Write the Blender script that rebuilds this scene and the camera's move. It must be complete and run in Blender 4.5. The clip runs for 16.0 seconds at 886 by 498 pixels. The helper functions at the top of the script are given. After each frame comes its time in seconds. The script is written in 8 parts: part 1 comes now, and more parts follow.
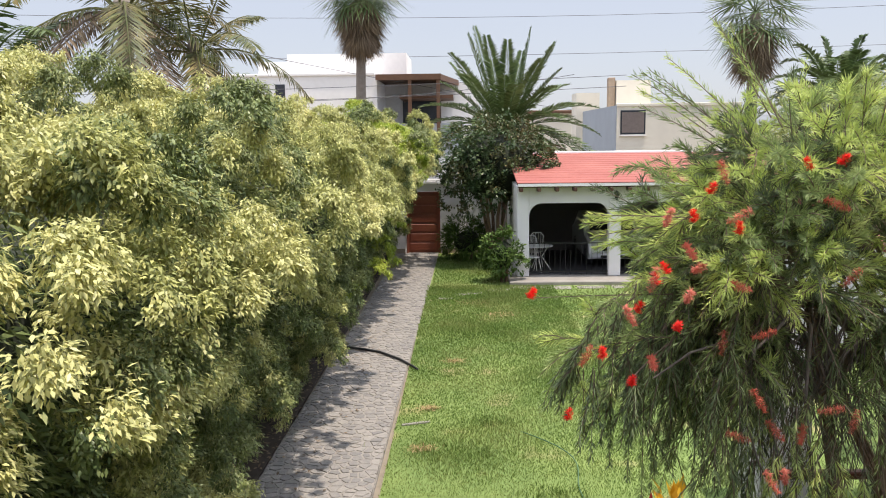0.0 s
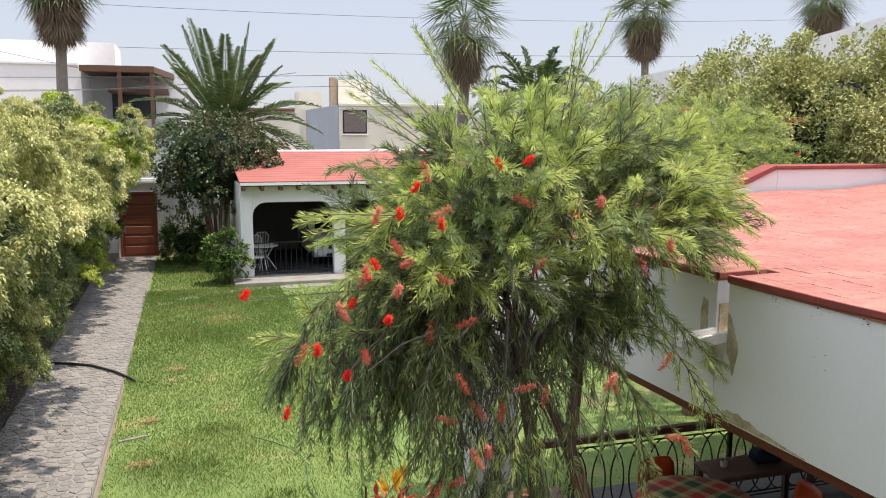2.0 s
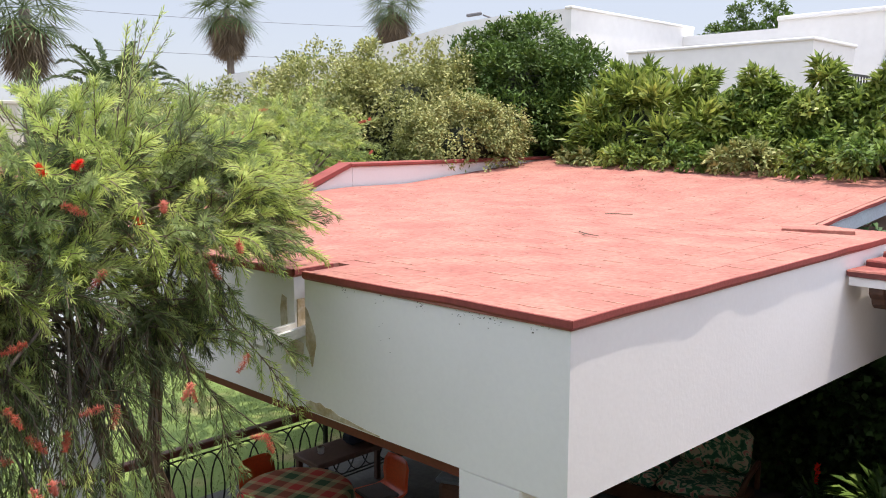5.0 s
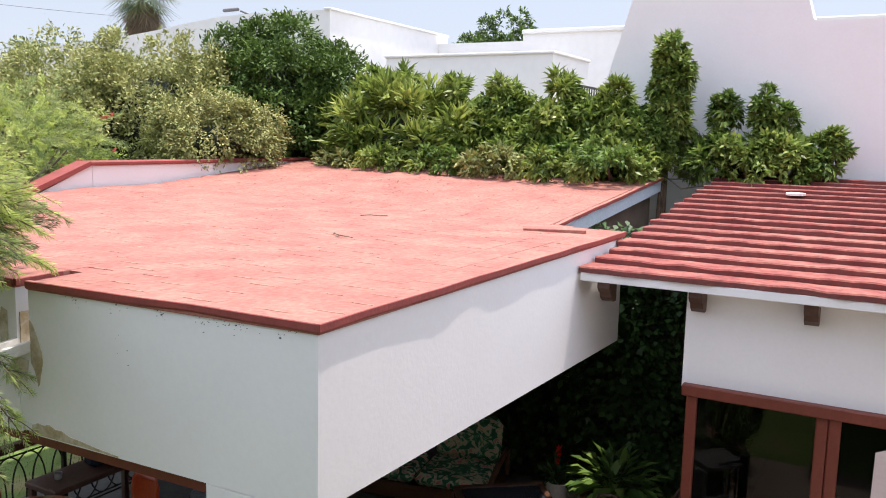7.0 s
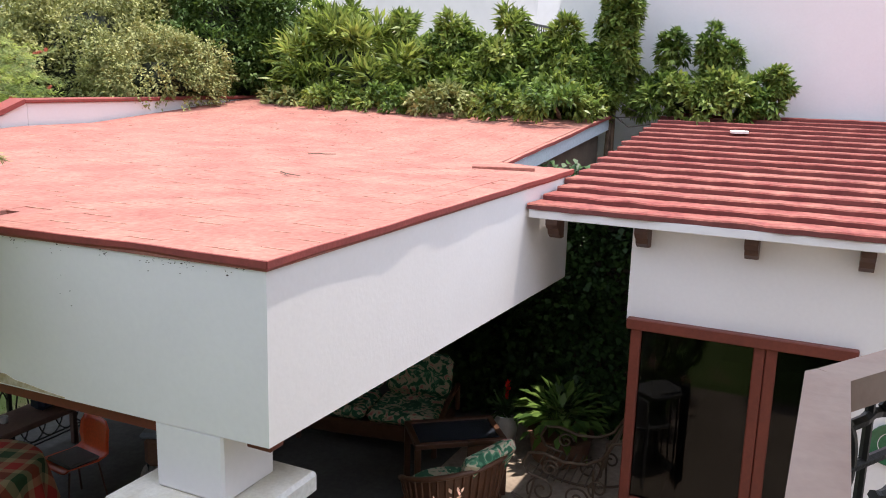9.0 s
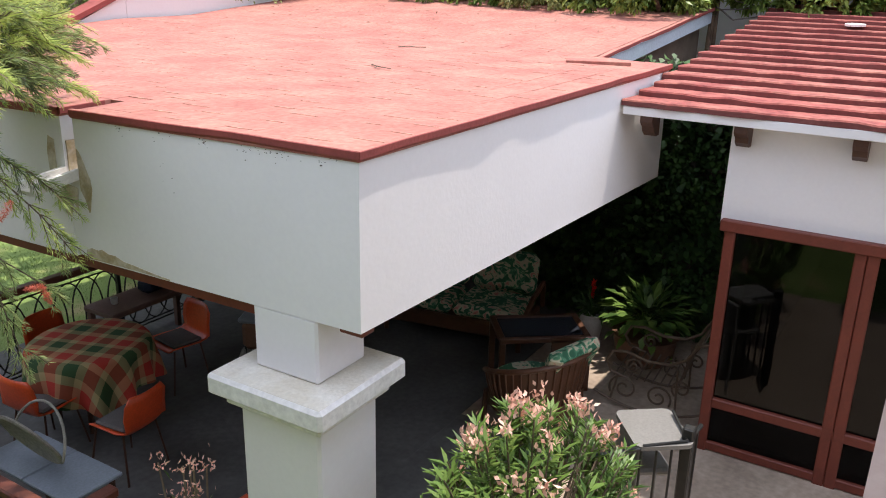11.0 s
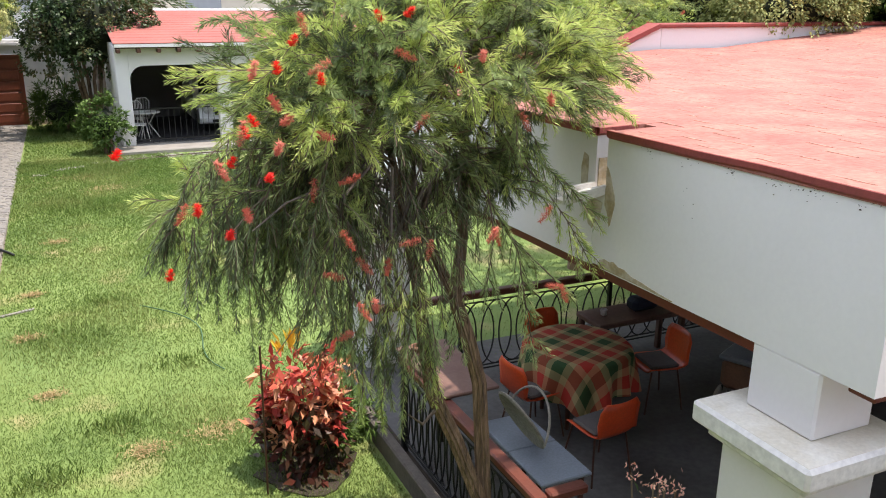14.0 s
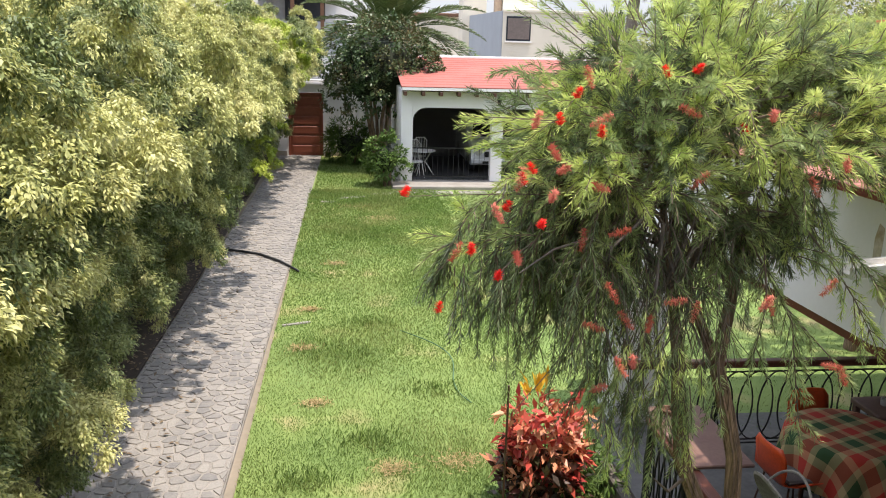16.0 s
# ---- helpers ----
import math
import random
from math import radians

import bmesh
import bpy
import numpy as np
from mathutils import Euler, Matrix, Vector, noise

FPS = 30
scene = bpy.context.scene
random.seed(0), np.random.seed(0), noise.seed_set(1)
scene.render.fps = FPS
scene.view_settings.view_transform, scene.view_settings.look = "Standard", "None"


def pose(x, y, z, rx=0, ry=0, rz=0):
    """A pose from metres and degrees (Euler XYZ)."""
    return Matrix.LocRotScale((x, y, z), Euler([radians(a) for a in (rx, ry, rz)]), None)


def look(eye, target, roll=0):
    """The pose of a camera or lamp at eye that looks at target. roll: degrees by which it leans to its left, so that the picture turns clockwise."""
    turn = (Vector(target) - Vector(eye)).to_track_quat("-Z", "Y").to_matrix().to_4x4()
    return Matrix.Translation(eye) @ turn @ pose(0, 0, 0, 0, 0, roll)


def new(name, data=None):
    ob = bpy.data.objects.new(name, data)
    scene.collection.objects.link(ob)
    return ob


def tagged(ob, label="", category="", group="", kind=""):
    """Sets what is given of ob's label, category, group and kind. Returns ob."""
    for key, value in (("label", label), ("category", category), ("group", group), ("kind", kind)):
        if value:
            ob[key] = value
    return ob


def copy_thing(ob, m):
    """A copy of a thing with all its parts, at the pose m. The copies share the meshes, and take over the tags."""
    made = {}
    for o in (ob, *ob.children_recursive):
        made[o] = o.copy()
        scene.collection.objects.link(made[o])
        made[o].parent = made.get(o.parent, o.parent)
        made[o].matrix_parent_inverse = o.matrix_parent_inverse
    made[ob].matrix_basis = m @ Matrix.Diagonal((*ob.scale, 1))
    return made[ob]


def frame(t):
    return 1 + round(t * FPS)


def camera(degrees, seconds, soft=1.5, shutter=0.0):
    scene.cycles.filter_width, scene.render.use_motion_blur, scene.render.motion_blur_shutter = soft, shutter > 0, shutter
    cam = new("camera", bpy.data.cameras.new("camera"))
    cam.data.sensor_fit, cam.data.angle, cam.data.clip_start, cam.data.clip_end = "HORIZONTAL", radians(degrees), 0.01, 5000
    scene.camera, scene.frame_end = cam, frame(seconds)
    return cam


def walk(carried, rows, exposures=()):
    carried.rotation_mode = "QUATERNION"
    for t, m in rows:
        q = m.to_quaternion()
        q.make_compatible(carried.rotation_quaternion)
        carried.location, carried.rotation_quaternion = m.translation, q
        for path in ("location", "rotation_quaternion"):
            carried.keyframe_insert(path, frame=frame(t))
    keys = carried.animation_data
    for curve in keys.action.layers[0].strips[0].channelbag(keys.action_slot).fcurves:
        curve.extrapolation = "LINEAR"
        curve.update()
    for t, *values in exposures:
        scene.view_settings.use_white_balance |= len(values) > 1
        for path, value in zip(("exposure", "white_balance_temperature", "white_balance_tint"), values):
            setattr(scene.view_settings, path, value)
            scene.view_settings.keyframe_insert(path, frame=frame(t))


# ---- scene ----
cam = camera(56.37, 16.0, soft=1.0)
PATH = [
    (0.0, pose(-0.012, 0.332, 4.059, 82.13, 0.68, 1.40)),
    (0.5, pose(0.020, 0.314, 4.063, 81.84, 0.58, -3.49)),
    (1.0, pose(0.027, 0.310, 4.062, 81.61, 0.16, -7.71)),
    (1.5, pose(0.034, 0.292, 4.064, 81.82, 0.01, -12.03)),
    (2.0, pose(0.058, 0.290, 4.069, 81.93, -0.15, -17.32)),
    (2.5, pose(0.084, 0.297, 4.073, 81.84, -0.51, -22.55)),
    (3.0, pose(0.095, 0.289, 4.071, 81.85, -0.77, -26.39)),
    (3.5, pose(0.111, 0.286, 4.073, 81.88, -0.71, -30.44)),
    (4.0, pose(0.136, 0.270, 4.079, 81.96, -0.34, -34.88)),
    (4.5, pose(0.177, 0.248, 4.081, 81.94, -0.01, -39.91)),
    (6.8, pose(0.298, 0.190, 4.084, 82.15, -1.32, -59.32)),
    (7.0, pose(0.305, 0.186, 4.084, 82.19, -1.37, -60.81)),
    (7.5, pose(0.313, 0.177, 4.084, 82.44, -1.38, -63.85)),
    (8.0, pose(0.312, 0.173, 4.079, 82.24, -1.29, -64.99)),
    (8.5, pose(0.312, 0.177, 4.067, 80.59, -1.39, -65.04)),
    (8.6, pose(0.313, 0.179, 4.066, 80.10, -1.52, -64.98)),
    (8.7, pose(0.311, 0.173, 4.063, 79.58, -1.47, -64.86)),
    (10.8, pose(0.293, 0.178, 4.045, 71.19, -1.37, -59.97)),
    (11.0, pose(0.290, 0.186, 4.030, 71.10, -1.17, -58.18)),
    (11.5, pose(0.274, 0.205, 4.038, 70.72, -1.33, -52.71)),
    (12.0, pose(0.244, 0.218, 4.033, 70.63, -1.34, -46.42)),
    (12.5, pose(0.198, 0.203, 4.014, 71.32, -0.90, -41.22)),
    (13.0, pose(0.153, 0.235, 4.019, 71.89, -1.03, -36.33)),
    (13.5, pose(0.136, 0.248, 4.018, 72.37, -0.92, -30.26)),
    (14.0, pose(0.108, 0.246, 4.021, 72.75, -0.50, -24.58)),
    (14.5, pose(0.094, 0.236, 4.035, 73.01, 0.12, -19.85)),
    (15.0, pose(0.083, 0.232, 4.032, 73.60, 0.09, -15.58)),
    (15.5, pose(0.061, 0.227, 4.036, 74.55, -0.54, -11.15)),
    (16.0, pose(0.034, 0.225, 4.041, 75.64, -1.52, -6.29)),
]
EXPOSURES = [(0.0, 0.70, 6850, 15), (4.5, 0.74, 6800, 15), (7.0, 0.82, 6650, 15), (11.0, 0.82, 6650, 15), (13.0, 0.93, 6700, 15), (16.0, 0.97, 6800, 15)]
walk(cam, PATH, EXPOSURES)

# ---- world, sun, exposure ----
SUN_FROM = Vector((0.25, -0.095, 1.0)).normalized()      # high summer sun, almost overhead
world = bpy.data.worlds.new("world")
scene.world = world
world.use_nodes = True
wn = world.node_tree
sky = wn.nodes.new("ShaderNodeTexSky")
sky.sky_type = "NISHITA"
sky.sun_disc = False
sky.sun_elevation = math.asin(SUN_FROM.z)
sky.sun_rotation = math.atan2(SUN_FROM.x, SUN_FROM.y)
sky.air_density, sky.dust_density, sky.ozone_density = 1.0, 1.0, 1.0
haze = wn.nodes.new("ShaderNodeHueSaturation")            # humid air: paler sky
haze.inputs["Saturation"].default_value = 0.78
wn.links.new(sky.outputs[0], haze.inputs["Color"])
veil = wn.nodes.new("ShaderNodeMix")                      # even white veil of the humid coast
veil.data_type = "RGBA"
veil.inputs[0].default_value = 0.70
high = wn.nodes.new("ShaderNodeTexCoord")                 # hazy sky: brighter towards the sun overhead
axis = wn.nodes.new("ShaderNodeSeparateXYZ")
glow = wn.nodes.new("ShaderNodeMapRange")
glow.interpolation_type = "SMOOTHSTEP"
glow.inputs[1].default_value, glow.inputs[2].default_value, glow.inputs[3].default_value, glow.inputs[4].default_value = 0.12, 0.95, 1.0, 3.8
tone = wn.nodes.new("ShaderNodeVectorMath")
tone.operation = "SCALE"
tone.inputs[0].default_value = (3.0, 3.4, 4.1)
wn.links.new(high.outputs["Generated"], axis.inputs[0])
wn.links.new(axis.outputs["Z"], glow.inputs[0])
wn.links.new(glow.outputs[0], tone.inputs["Scale"])
wn.links.new(tone.outputs[0], veil.inputs[7])
wn.links.new(haze.outputs[0], veil.inputs[6])
wn.links.new(veil.outputs[2], wn.nodes["Background"].inputs[0])
wn.nodes["Background"].inputs[1].default_value = 0.12
sun = new("sun", bpy.data.lights.new("sun", "SUN"))
sun.data.energy = 3.15
sun.data.angle = radians(0.6)
sun.data.color = (1.0, 0.94, 0.84)
sun.matrix_world = look((0, 0, 30), Vector((0, 0, 30)) - SUN_FROM)


# ---- materials ----
def mat(name, base, rough=0.7, spots=None, scale=6.0, amount=0.5, fine=60.0, bump=0.15, metal=0.0, per="", rnd=0.0, alt=None, coat=0.0, thin=0.0, grain=0.1, stretch=1.0):
    """A surface: base colour, larger stains towards spots, fine grain, relief; per: 'island' or 'object' variation towards alt."""
    m = bpy.data.materials.new(name)
    m.use_nodes = True
    nt = m.node_tree
    n, l = nt.nodes, nt.links
    b = n["Principled BSDF"]
    tc = n.new("ShaderNodeTexCoord")
    big = n.new("ShaderNodeTexNoise")
    big.inputs["Scale"].default_value, big.inputs["Detail"].default_value, big.inputs["Roughness"].default_value = scale, 6.0, 0.65
    sm = n.new("ShaderNodeTexNoise")
    sm.inputs["Scale"].default_value, sm.inputs["Detail"].default_value = fine, 4.0
    mp = n.new("ShaderNodeMapping")
    mp.inputs["Scale"].default_value = (1.0, 1.0, stretch)
    # separate pieces share one run of stains across them
    l.new(n.new("ShaderNodeNewGeometry").outputs["Position"] if per else tc.outputs["Object"], mp.inputs["Vector"])
    l.new(mp.outputs[0], big.inputs["Vector"])
    l.new(mp.outputs[0], sm.inputs["Vector"])
    ramp = n.new("ShaderNodeMapRange")
    ramp.inputs[1].default_value, ramp.inputs[2].default_value = 0.38, 0.68
    ramp.inputs[3].default_value, ramp.inputs[4].default_value = 0.0, amount
    l.new(big.outputs["Fac"], ramp.inputs[0])
    mix = n.new("ShaderNodeMix")
    mix.data_type = "RGBA"
    mix.inputs[6].default_value = (*base, 1)
    mix.inputs[7].default_value = (*(spots or [c * 0.72 for c in base]), 1)
    l.new(ramp.outputs[0], mix.inputs[0])
    out = mix.outputs[2]
    if per:
        if per == "island":
            src = n.new("ShaderNodeNewGeometry").outputs["Random Per Island"]
        else:
            src = n.new("ShaderNodeObjectInfo").outputs["Random"]
        m2 = n.new("ShaderNodeMix")
        m2.data_type = "RGBA"
        mr = n.new("ShaderNodeMath")
        mr.operation = "MULTIPLY"
        mr.inputs[1].default_value = rnd
        l.new(src, mr.inputs[0])
        l.new(mr.outputs[0], m2.inputs[0])
        l.new(out, m2.inputs[6])
        m2.inputs[7].default_value = (*(alt or [c * 0.5 for c in base]), 1)
        out = m2.outputs[2]
    val = n.new("ShaderNodeHueSaturation")
    vr = n.new("ShaderNodeMapRange")
    vr.inputs[1].default_value, vr.inputs[2].default_value, vr.inputs[3].default_value, vr.inputs[4].default_value = 0.3, 0.7, 1.0 - grain, 1.0 + grain
    l.new(sm.outputs["Fac"], vr.inputs[0])
    l.new(vr.outputs[0], val.inputs["Value"])
    l.new(out, val.inputs["Color"])
    l.new(val.outputs[0], b.inputs["Base Color"])
    b.inputs["Roughness"].default_value = rough
    b.inputs["Metallic"].default_value = metal
    if coat:
        b.inputs["Coat Weight"].default_value = coat
    if thin:
        b.inputs["Transmission Weight"].default_value = 0.0
        tr = n.new("ShaderNodeBsdfTranslucent")
        l.new(val.outputs[0], tr.inputs["Color"])
        ms = n.new("ShaderNodeMixShader")
        ms.inputs[0].default_value = thin
        l.new(b.outputs[0], ms.inputs[1])
        l.new(tr.outputs[0], ms.inputs[2])
        l.new(ms.outputs[0], n["Material Output"].inputs["Surface"])
    if bump:
        bp = n.new("ShaderNodeBump")
        bp.inputs["Strength"].default_value = bump
        bp.inputs["Distance"].default_value = 0.01
        l.new(sm.outputs["Fac"], bp.inputs["Height"])
        l.new(bp.outputs[0], b.inputs["Normal"])
    return m


def leaf_mat(name, dark, light, tip, rough=0.45, patch=0.6, thin=0.28, size=1.3, even=0.0):
    """Leaves: dark to light from leaf to leaf, patches of tip colour at bush size."""
    m = bpy.data.materials.new(name)
    m.use_nodes = True
    n, l = m.node_tree.nodes, m.node_tree.links
    b = n["Principled BSDF"]
    geo = n.new("ShaderNodeNewGeometry")
    tc = n.new("ShaderNodeTexCoord")
    noi = n.new("ShaderNodeTexNoise")
    noi.inputs["Scale"].default_value, noi.inputs["Detail"].default_value = size, 3.0
    l.new(tc.outputs["Object"], noi.inputs["Vector"])
    m1 = n.new("ShaderNodeMix")
    m1.data_type = "RGBA"
    m1.inputs[6].default_value, m1.inputs[7].default_value = (*dark, 1), (*light, 1)
    l.new(geo.outputs["Random Per Island"], m1.inputs[0])
    mr = n.new("ShaderNodeMapRange")
    mr.inputs[1].default_value, mr.inputs[2].default_value, mr.inputs[3].default_value, mr.inputs[4].default_value = 0.42, 0.62, 0.0, patch
    l.new(noi.outputs["Fac"], mr.inputs[0])
    mul = n.new("ShaderNodeMath")
    mul.operation = "MULTIPLY"
    fr = n.new("ShaderNodeMath")
    fr.operation = "FRACT"
    k = n.new("ShaderNodeMath")
    k.operation = "MULTIPLY"
    k.inputs[1].default_value = 7.31
    l.new(geo.outputs["Random Per Island"], k.inputs[0])
    l.new(k.outputs[0], fr.inputs[0])
    lift = n.new("ShaderNodeMapRange")
    lift.inputs[3].default_value = even
    l.new(fr.outputs[0], lift.inputs[0])
    l.new(lift.outputs[0], mul.inputs[0])
    l.new(mr.outputs[0], mul.inputs[1])
    m2 = n.new("ShaderNodeMix")
    m2.data_type = "RGBA"
    m2.inputs[7].default_value = (*tip, 1)
    l.new(mul.outputs[0], m2.inputs[0])
    l.new(m1.outputs[2], m2.inputs[6])
    l.new(m2.outputs[2], b.inputs["Base Color"])
    b.inputs["Roughness"].default_value = rough
    b.inputs["Specular IOR Level"].default_value = 0.28
    tr = n.new("ShaderNodeBsdfTranslucent")
    l.new(m2.outputs[2], tr.inputs["Color"])
    ms = n.new("ShaderNodeMixShader")
    ms.inputs[0].default_value = thin
    l.new(b.outputs[0], ms.inputs[1])
    l.new(tr.outputs[0], ms.inputs[2])
    l.new(ms.outputs[0], n["Material Output"].inputs["Surface"])
    return m


WHITE = mat("white_plaster", (0.835, 0.815, 0.812), 0.85, (0.765, 0.745, 0.742), 0.7, 0.5, 30, 0.10, grain=0.012)
WHITE_WORN = mat("worn_white_plaster", (0.80, 0.785, 0.76), 0.9, (0.60, 0.55, 0.46), 2.2, 0.40, 30, 0.25)
STAIN = mat("brown_water_stain", (0.40, 0.31, 0.18), 0.9, (0.66, 0.60, 0.50), 9, 0.95, 40, 0.2)
# the strip's pale blue is reflected sky put into the colour
SKY_TINT = mat("sky_tinted_strip", (0.62, 0.68, 0.74), 0.7, (0.52, 0.57, 0.62), 3, 0.5, 40, 0.1)
BROWN_WALL = mat("grey_brown_render", (0.20, 0.15, 0.11), 0.95, (0.12, 0.09, 0.07), 2.5, 0.8, 40, 0.3)
FAR_WHITE = mat("far_white_wall", (0.84, 0.825, 0.80), 0.9, (0.77, 0.755, 0.735), 0.5, 0.5, 4, 0.0, grain=0.03)
FAR_CREAM = mat("far_cream_wall", (0.72, 0.68, 0.58), 0.9, (0.6, 0.56, 0.48), 0.5, 0.6, 4, 0.0, grain=0.03)
FAR_GREY = mat("far_grey_wall", (0.36, 0.40, 0.44), 0.9, (0.3, 0.33, 0.37), 0.5, 0.6, 4, 0.0, grain=0.03)
FAR_DARK = mat("dark_window", (0.03, 0.035, 0.045), 0.25, None, 3, 0.3, 10, 0.0)
FAR_BLIND = mat("brown_grey_blind", (0.16, 0.13, 0.12), 0.6, None, 3, 0.4, 10, 0.0)
FAR_BROWN = mat("far_brown_timber", (0.13, 0.065, 0.035), 0.7, None, 2, 0.5, 12, 0.0)
RED_TILE = mat("red_painted_tile", (0.312, 0.108, 0.084), 0.85, (0.40, 0.195, 0.145), 2.2, 0.8, 24, 0.2, grain=0.22, per="object", rnd=0.14, alt=(0.40, 0.17, 0.13))
RED_TILES = mat("red_painted_tiles_far", (0.312, 0.108, 0.084), 0.85, (0.40, 0.195, 0.145), 2.2, 0.8, 24, 0.2, grain=0.22, per="island", rnd=0.14, alt=(0.40, 0.17, 0.13))
RED_EDGE = mat("dark_red_painted_edge", (0.30, 0.062, 0.052), 0.7, (0.20, 0.045, 0.04), 4, 0.6, 40, 0.3)
SCUFF = mat("pale_mortar_lip", (0.50, 0.265, 0.195), 0.9, (0.35, 0.14, 0.105), 14, 0.8, 60, 0.3)
RED_JOINT = mat("pale_red_joint", (0.31, 0.108, 0.086), 0.85, (0.40, 0.18, 0.14), 5.0, 0.7, 40, 0.2)
RED_SHEET = mat("worn_step_tread", (0.205, 0.040, 0.034), 0.85, (0.41, 0.165, 0.12), 3.8, 0.85, 22, 0.35, per="object", rnd=0.5, alt=(0.29, 0.058, 0.048), grain=0.3)
# risers face away from the sun: a darker red stands for their shade
RED_RISER = mat("shaded_step_riser", (0.15, 0.034, 0.030), 0.75, (0.24, 0.08, 0.065), 3.5, 0.6, 30, 0.3, per="object", rnd=0.2)
CAP_TOP = mat("dirt_washed_cap", (0.76, 0.73, 0.66), 0.95, (0.56, 0.49, 0.36), 3.2, 0.75, 50, 0.3, grain=0.06)
PAV_RED = mat("pavilion_red_roof", (0.30, 0.085, 0.066), 0.8, (0.38, 0.13, 0.10), 0.8, 0.6, 14, 0.2, per="object", rnd=0.12)
DOOR_WOOD = mat("red_brown_door_wood", (0.26, 0.07, 0.035), 0.45, (0.18, 0.045, 0.025), 3, 0.6, 30, 0.1)
# dark plaster that stands for shade on indoor and patio back walls
SHADE_WALL = mat("shade_dark_plaster", (0.12, 0.10, 0.085), 0.9, None, 1, 0.5)
TERRACE_RAIL = mat("worn_pinkish_handrail", (0.40, 0.275, 0.225), 0.6, (0.52, 0.41, 0.35), 2.5, 0.7, 30, 0.12, grain=0.05)
GREEN_GLAZE = mat("green_glaze", (0.03, 0.13, 0.06), 0.25, None, 20, 0.5, 60, 0.0)
ORANGE_GLAZE = mat("orange_glaze", (0.55, 0.16, 0.04), 0.25, (0.5, 0.3, 0.08), 25, 0.8, 60, 0.0)
FRAME_WOOD = mat("red_brown_window_timber", (0.17, 0.035, 0.020), 0.55, (0.11, 0.024, 0.014), 4, 0.6, 40, 0.12)
DARK_WOOD = mat("dark_stained_wood", (0.085, 0.035, 0.02), 0.5, (0.05, 0.02, 0.012), 5, 0.6, 50, 0.15)
LEDGE = mat("dull_brown_board", (0.16, 0.085, 0.068), 0.6, (0.21, 0.13, 0.10), 3, 0.6, 30, 0.1)
RAIL_DARK = mat("dark_red_brown_rail", (0.15, 0.042, 0.026), 0.45, (0.10, 0.04, 0.03), 5, 0.6, 40, 0.15)
RATTAN = mat("brown_rattan", (0.11, 0.045, 0.022), 0.45, (0.06, 0.026, 0.014), 12, 0.6, 90, 0.3)
IRON = mat("black_wrought_iron", (0.018, 0.02, 0.02), 0.45, (0.04, 0.035, 0.03), 15, 0.5, 80, 0.2, metal=0.3)
BRONZE = mat("brown_iron", (0.11, 0.072, 0.045), 0.5, (0.07, 0.045, 0.03), 12, 0.6, 60, 0.2, metal=0.2)
CHROME = mat("dull_chrome", (0.35, 0.35, 0.35), 0.3, None, 10, 0.4, 80, 0.0, metal=0.9)
ORANGE = mat("orange_plastic", (0.70, 0.085, 0.02), 0.35, (0.60, 0.065, 0.018), 4, 0.5, 50, 0.05)
GREY_PAD = mat("grey_brown_cushion", (0.13, 0.12, 0.115), 0.95, (0.09, 0.085, 0.08), 8, 0.6, 120, 0.4)
# white plastic greyed so that the sunlit chair looks shaded
SHADED_PLASTIC = mat("shaded_white_plastic", (0.19, 0.185, 0.172), 0.5, (0.155, 0.15, 0.14), 5, 0.5, 60, 0.05)
WHITE_METAL = mat("white_painted_metal", (0.72, 0.72, 0.70), 0.5, (0.6, 0.6, 0.57), 5, 0.5, 60, 0.05)
GREY_BOARD = mat("blue_grey_table_top", (0.22, 0.25, 0.29), 0.5, (0.17, 0.19, 0.22), 3, 0.6, 60, 0.08)
WICKER = mat("grey_wicker", (0.34, 0.32, 0.27), 0.8, (0.2, 0.19, 0.16), 30, 0.8, 150, 0.5)
CERAMIC = mat("grey_white_ceramic", (0.55, 0.55, 0.54), 0.3, (0.42, 0.42, 0.42), 5, 0.5, 40, 0.05)
CLAY = mat("brown_clay", (0.20, 0.10, 0.06), 0.85, (0.13, 0.07, 0.045), 6, 0.6, 50, 0.2)
CONCRETE = mat("grey_concrete", (0.30, 0.28, 0.25), 0.9, (0.20, 0.185, 0.165), 2.5, 0.7, 50, 0.3)
PAVE_BED = mat("pale_mortar", (0.285, 0.262, 0.232), 0.95, (0.18, 0.166, 0.148), 3, 0.7, 60, 0.3)
PAVE_STONE = mat("grey_paving_stone", (0.16, 0.155, 0.15), 0.85, (0.27, 0.25, 0.225), 4, 0.8, 45, 0.35, per="object", rnd=0.8, alt=(0.29, 0.27, 0.24))
PAVE_STONES = mat("grey_paving_stone_far", (0.16, 0.155, 0.15), 0.85, (0.27, 0.25, 0.225), 4, 0.8, 45, 0.35, per="island", rnd=0.8, alt=(0.29, 0.27, 0.24))
SOIL = mat("dark_garden_soil", (0.040, 0.030, 0.022), 0.95, (0.075, 0.058, 0.040), 5, 0.7, 70, 0.5)
BARK = mat("ridged_brown_bark", (0.30, 0.195, 0.13), 0.9, (0.075, 0.048, 0.034), 34, 1.0, 110, 1.0, stretch=0.10, grain=0.35)
GREY_TWIG = mat("bare_grey_twigs", (0.17, 0.14, 0.12), 0.85, (0.08, 0.065, 0.055), 9, 0.8, 60, 0.3)
TWIG = mat("thin_brown_twigs", (0.17, 0.125, 0.09), 0.85, (0.10, 0.075, 0.055), 9, 0.7, 60, 0.3)
PALM_BARK = mat("grey_palm_bark", (0.22, 0.19, 0.16), 0.9, (0.14, 0.12, 0.10), 6, 0.7, 30, 0.4)
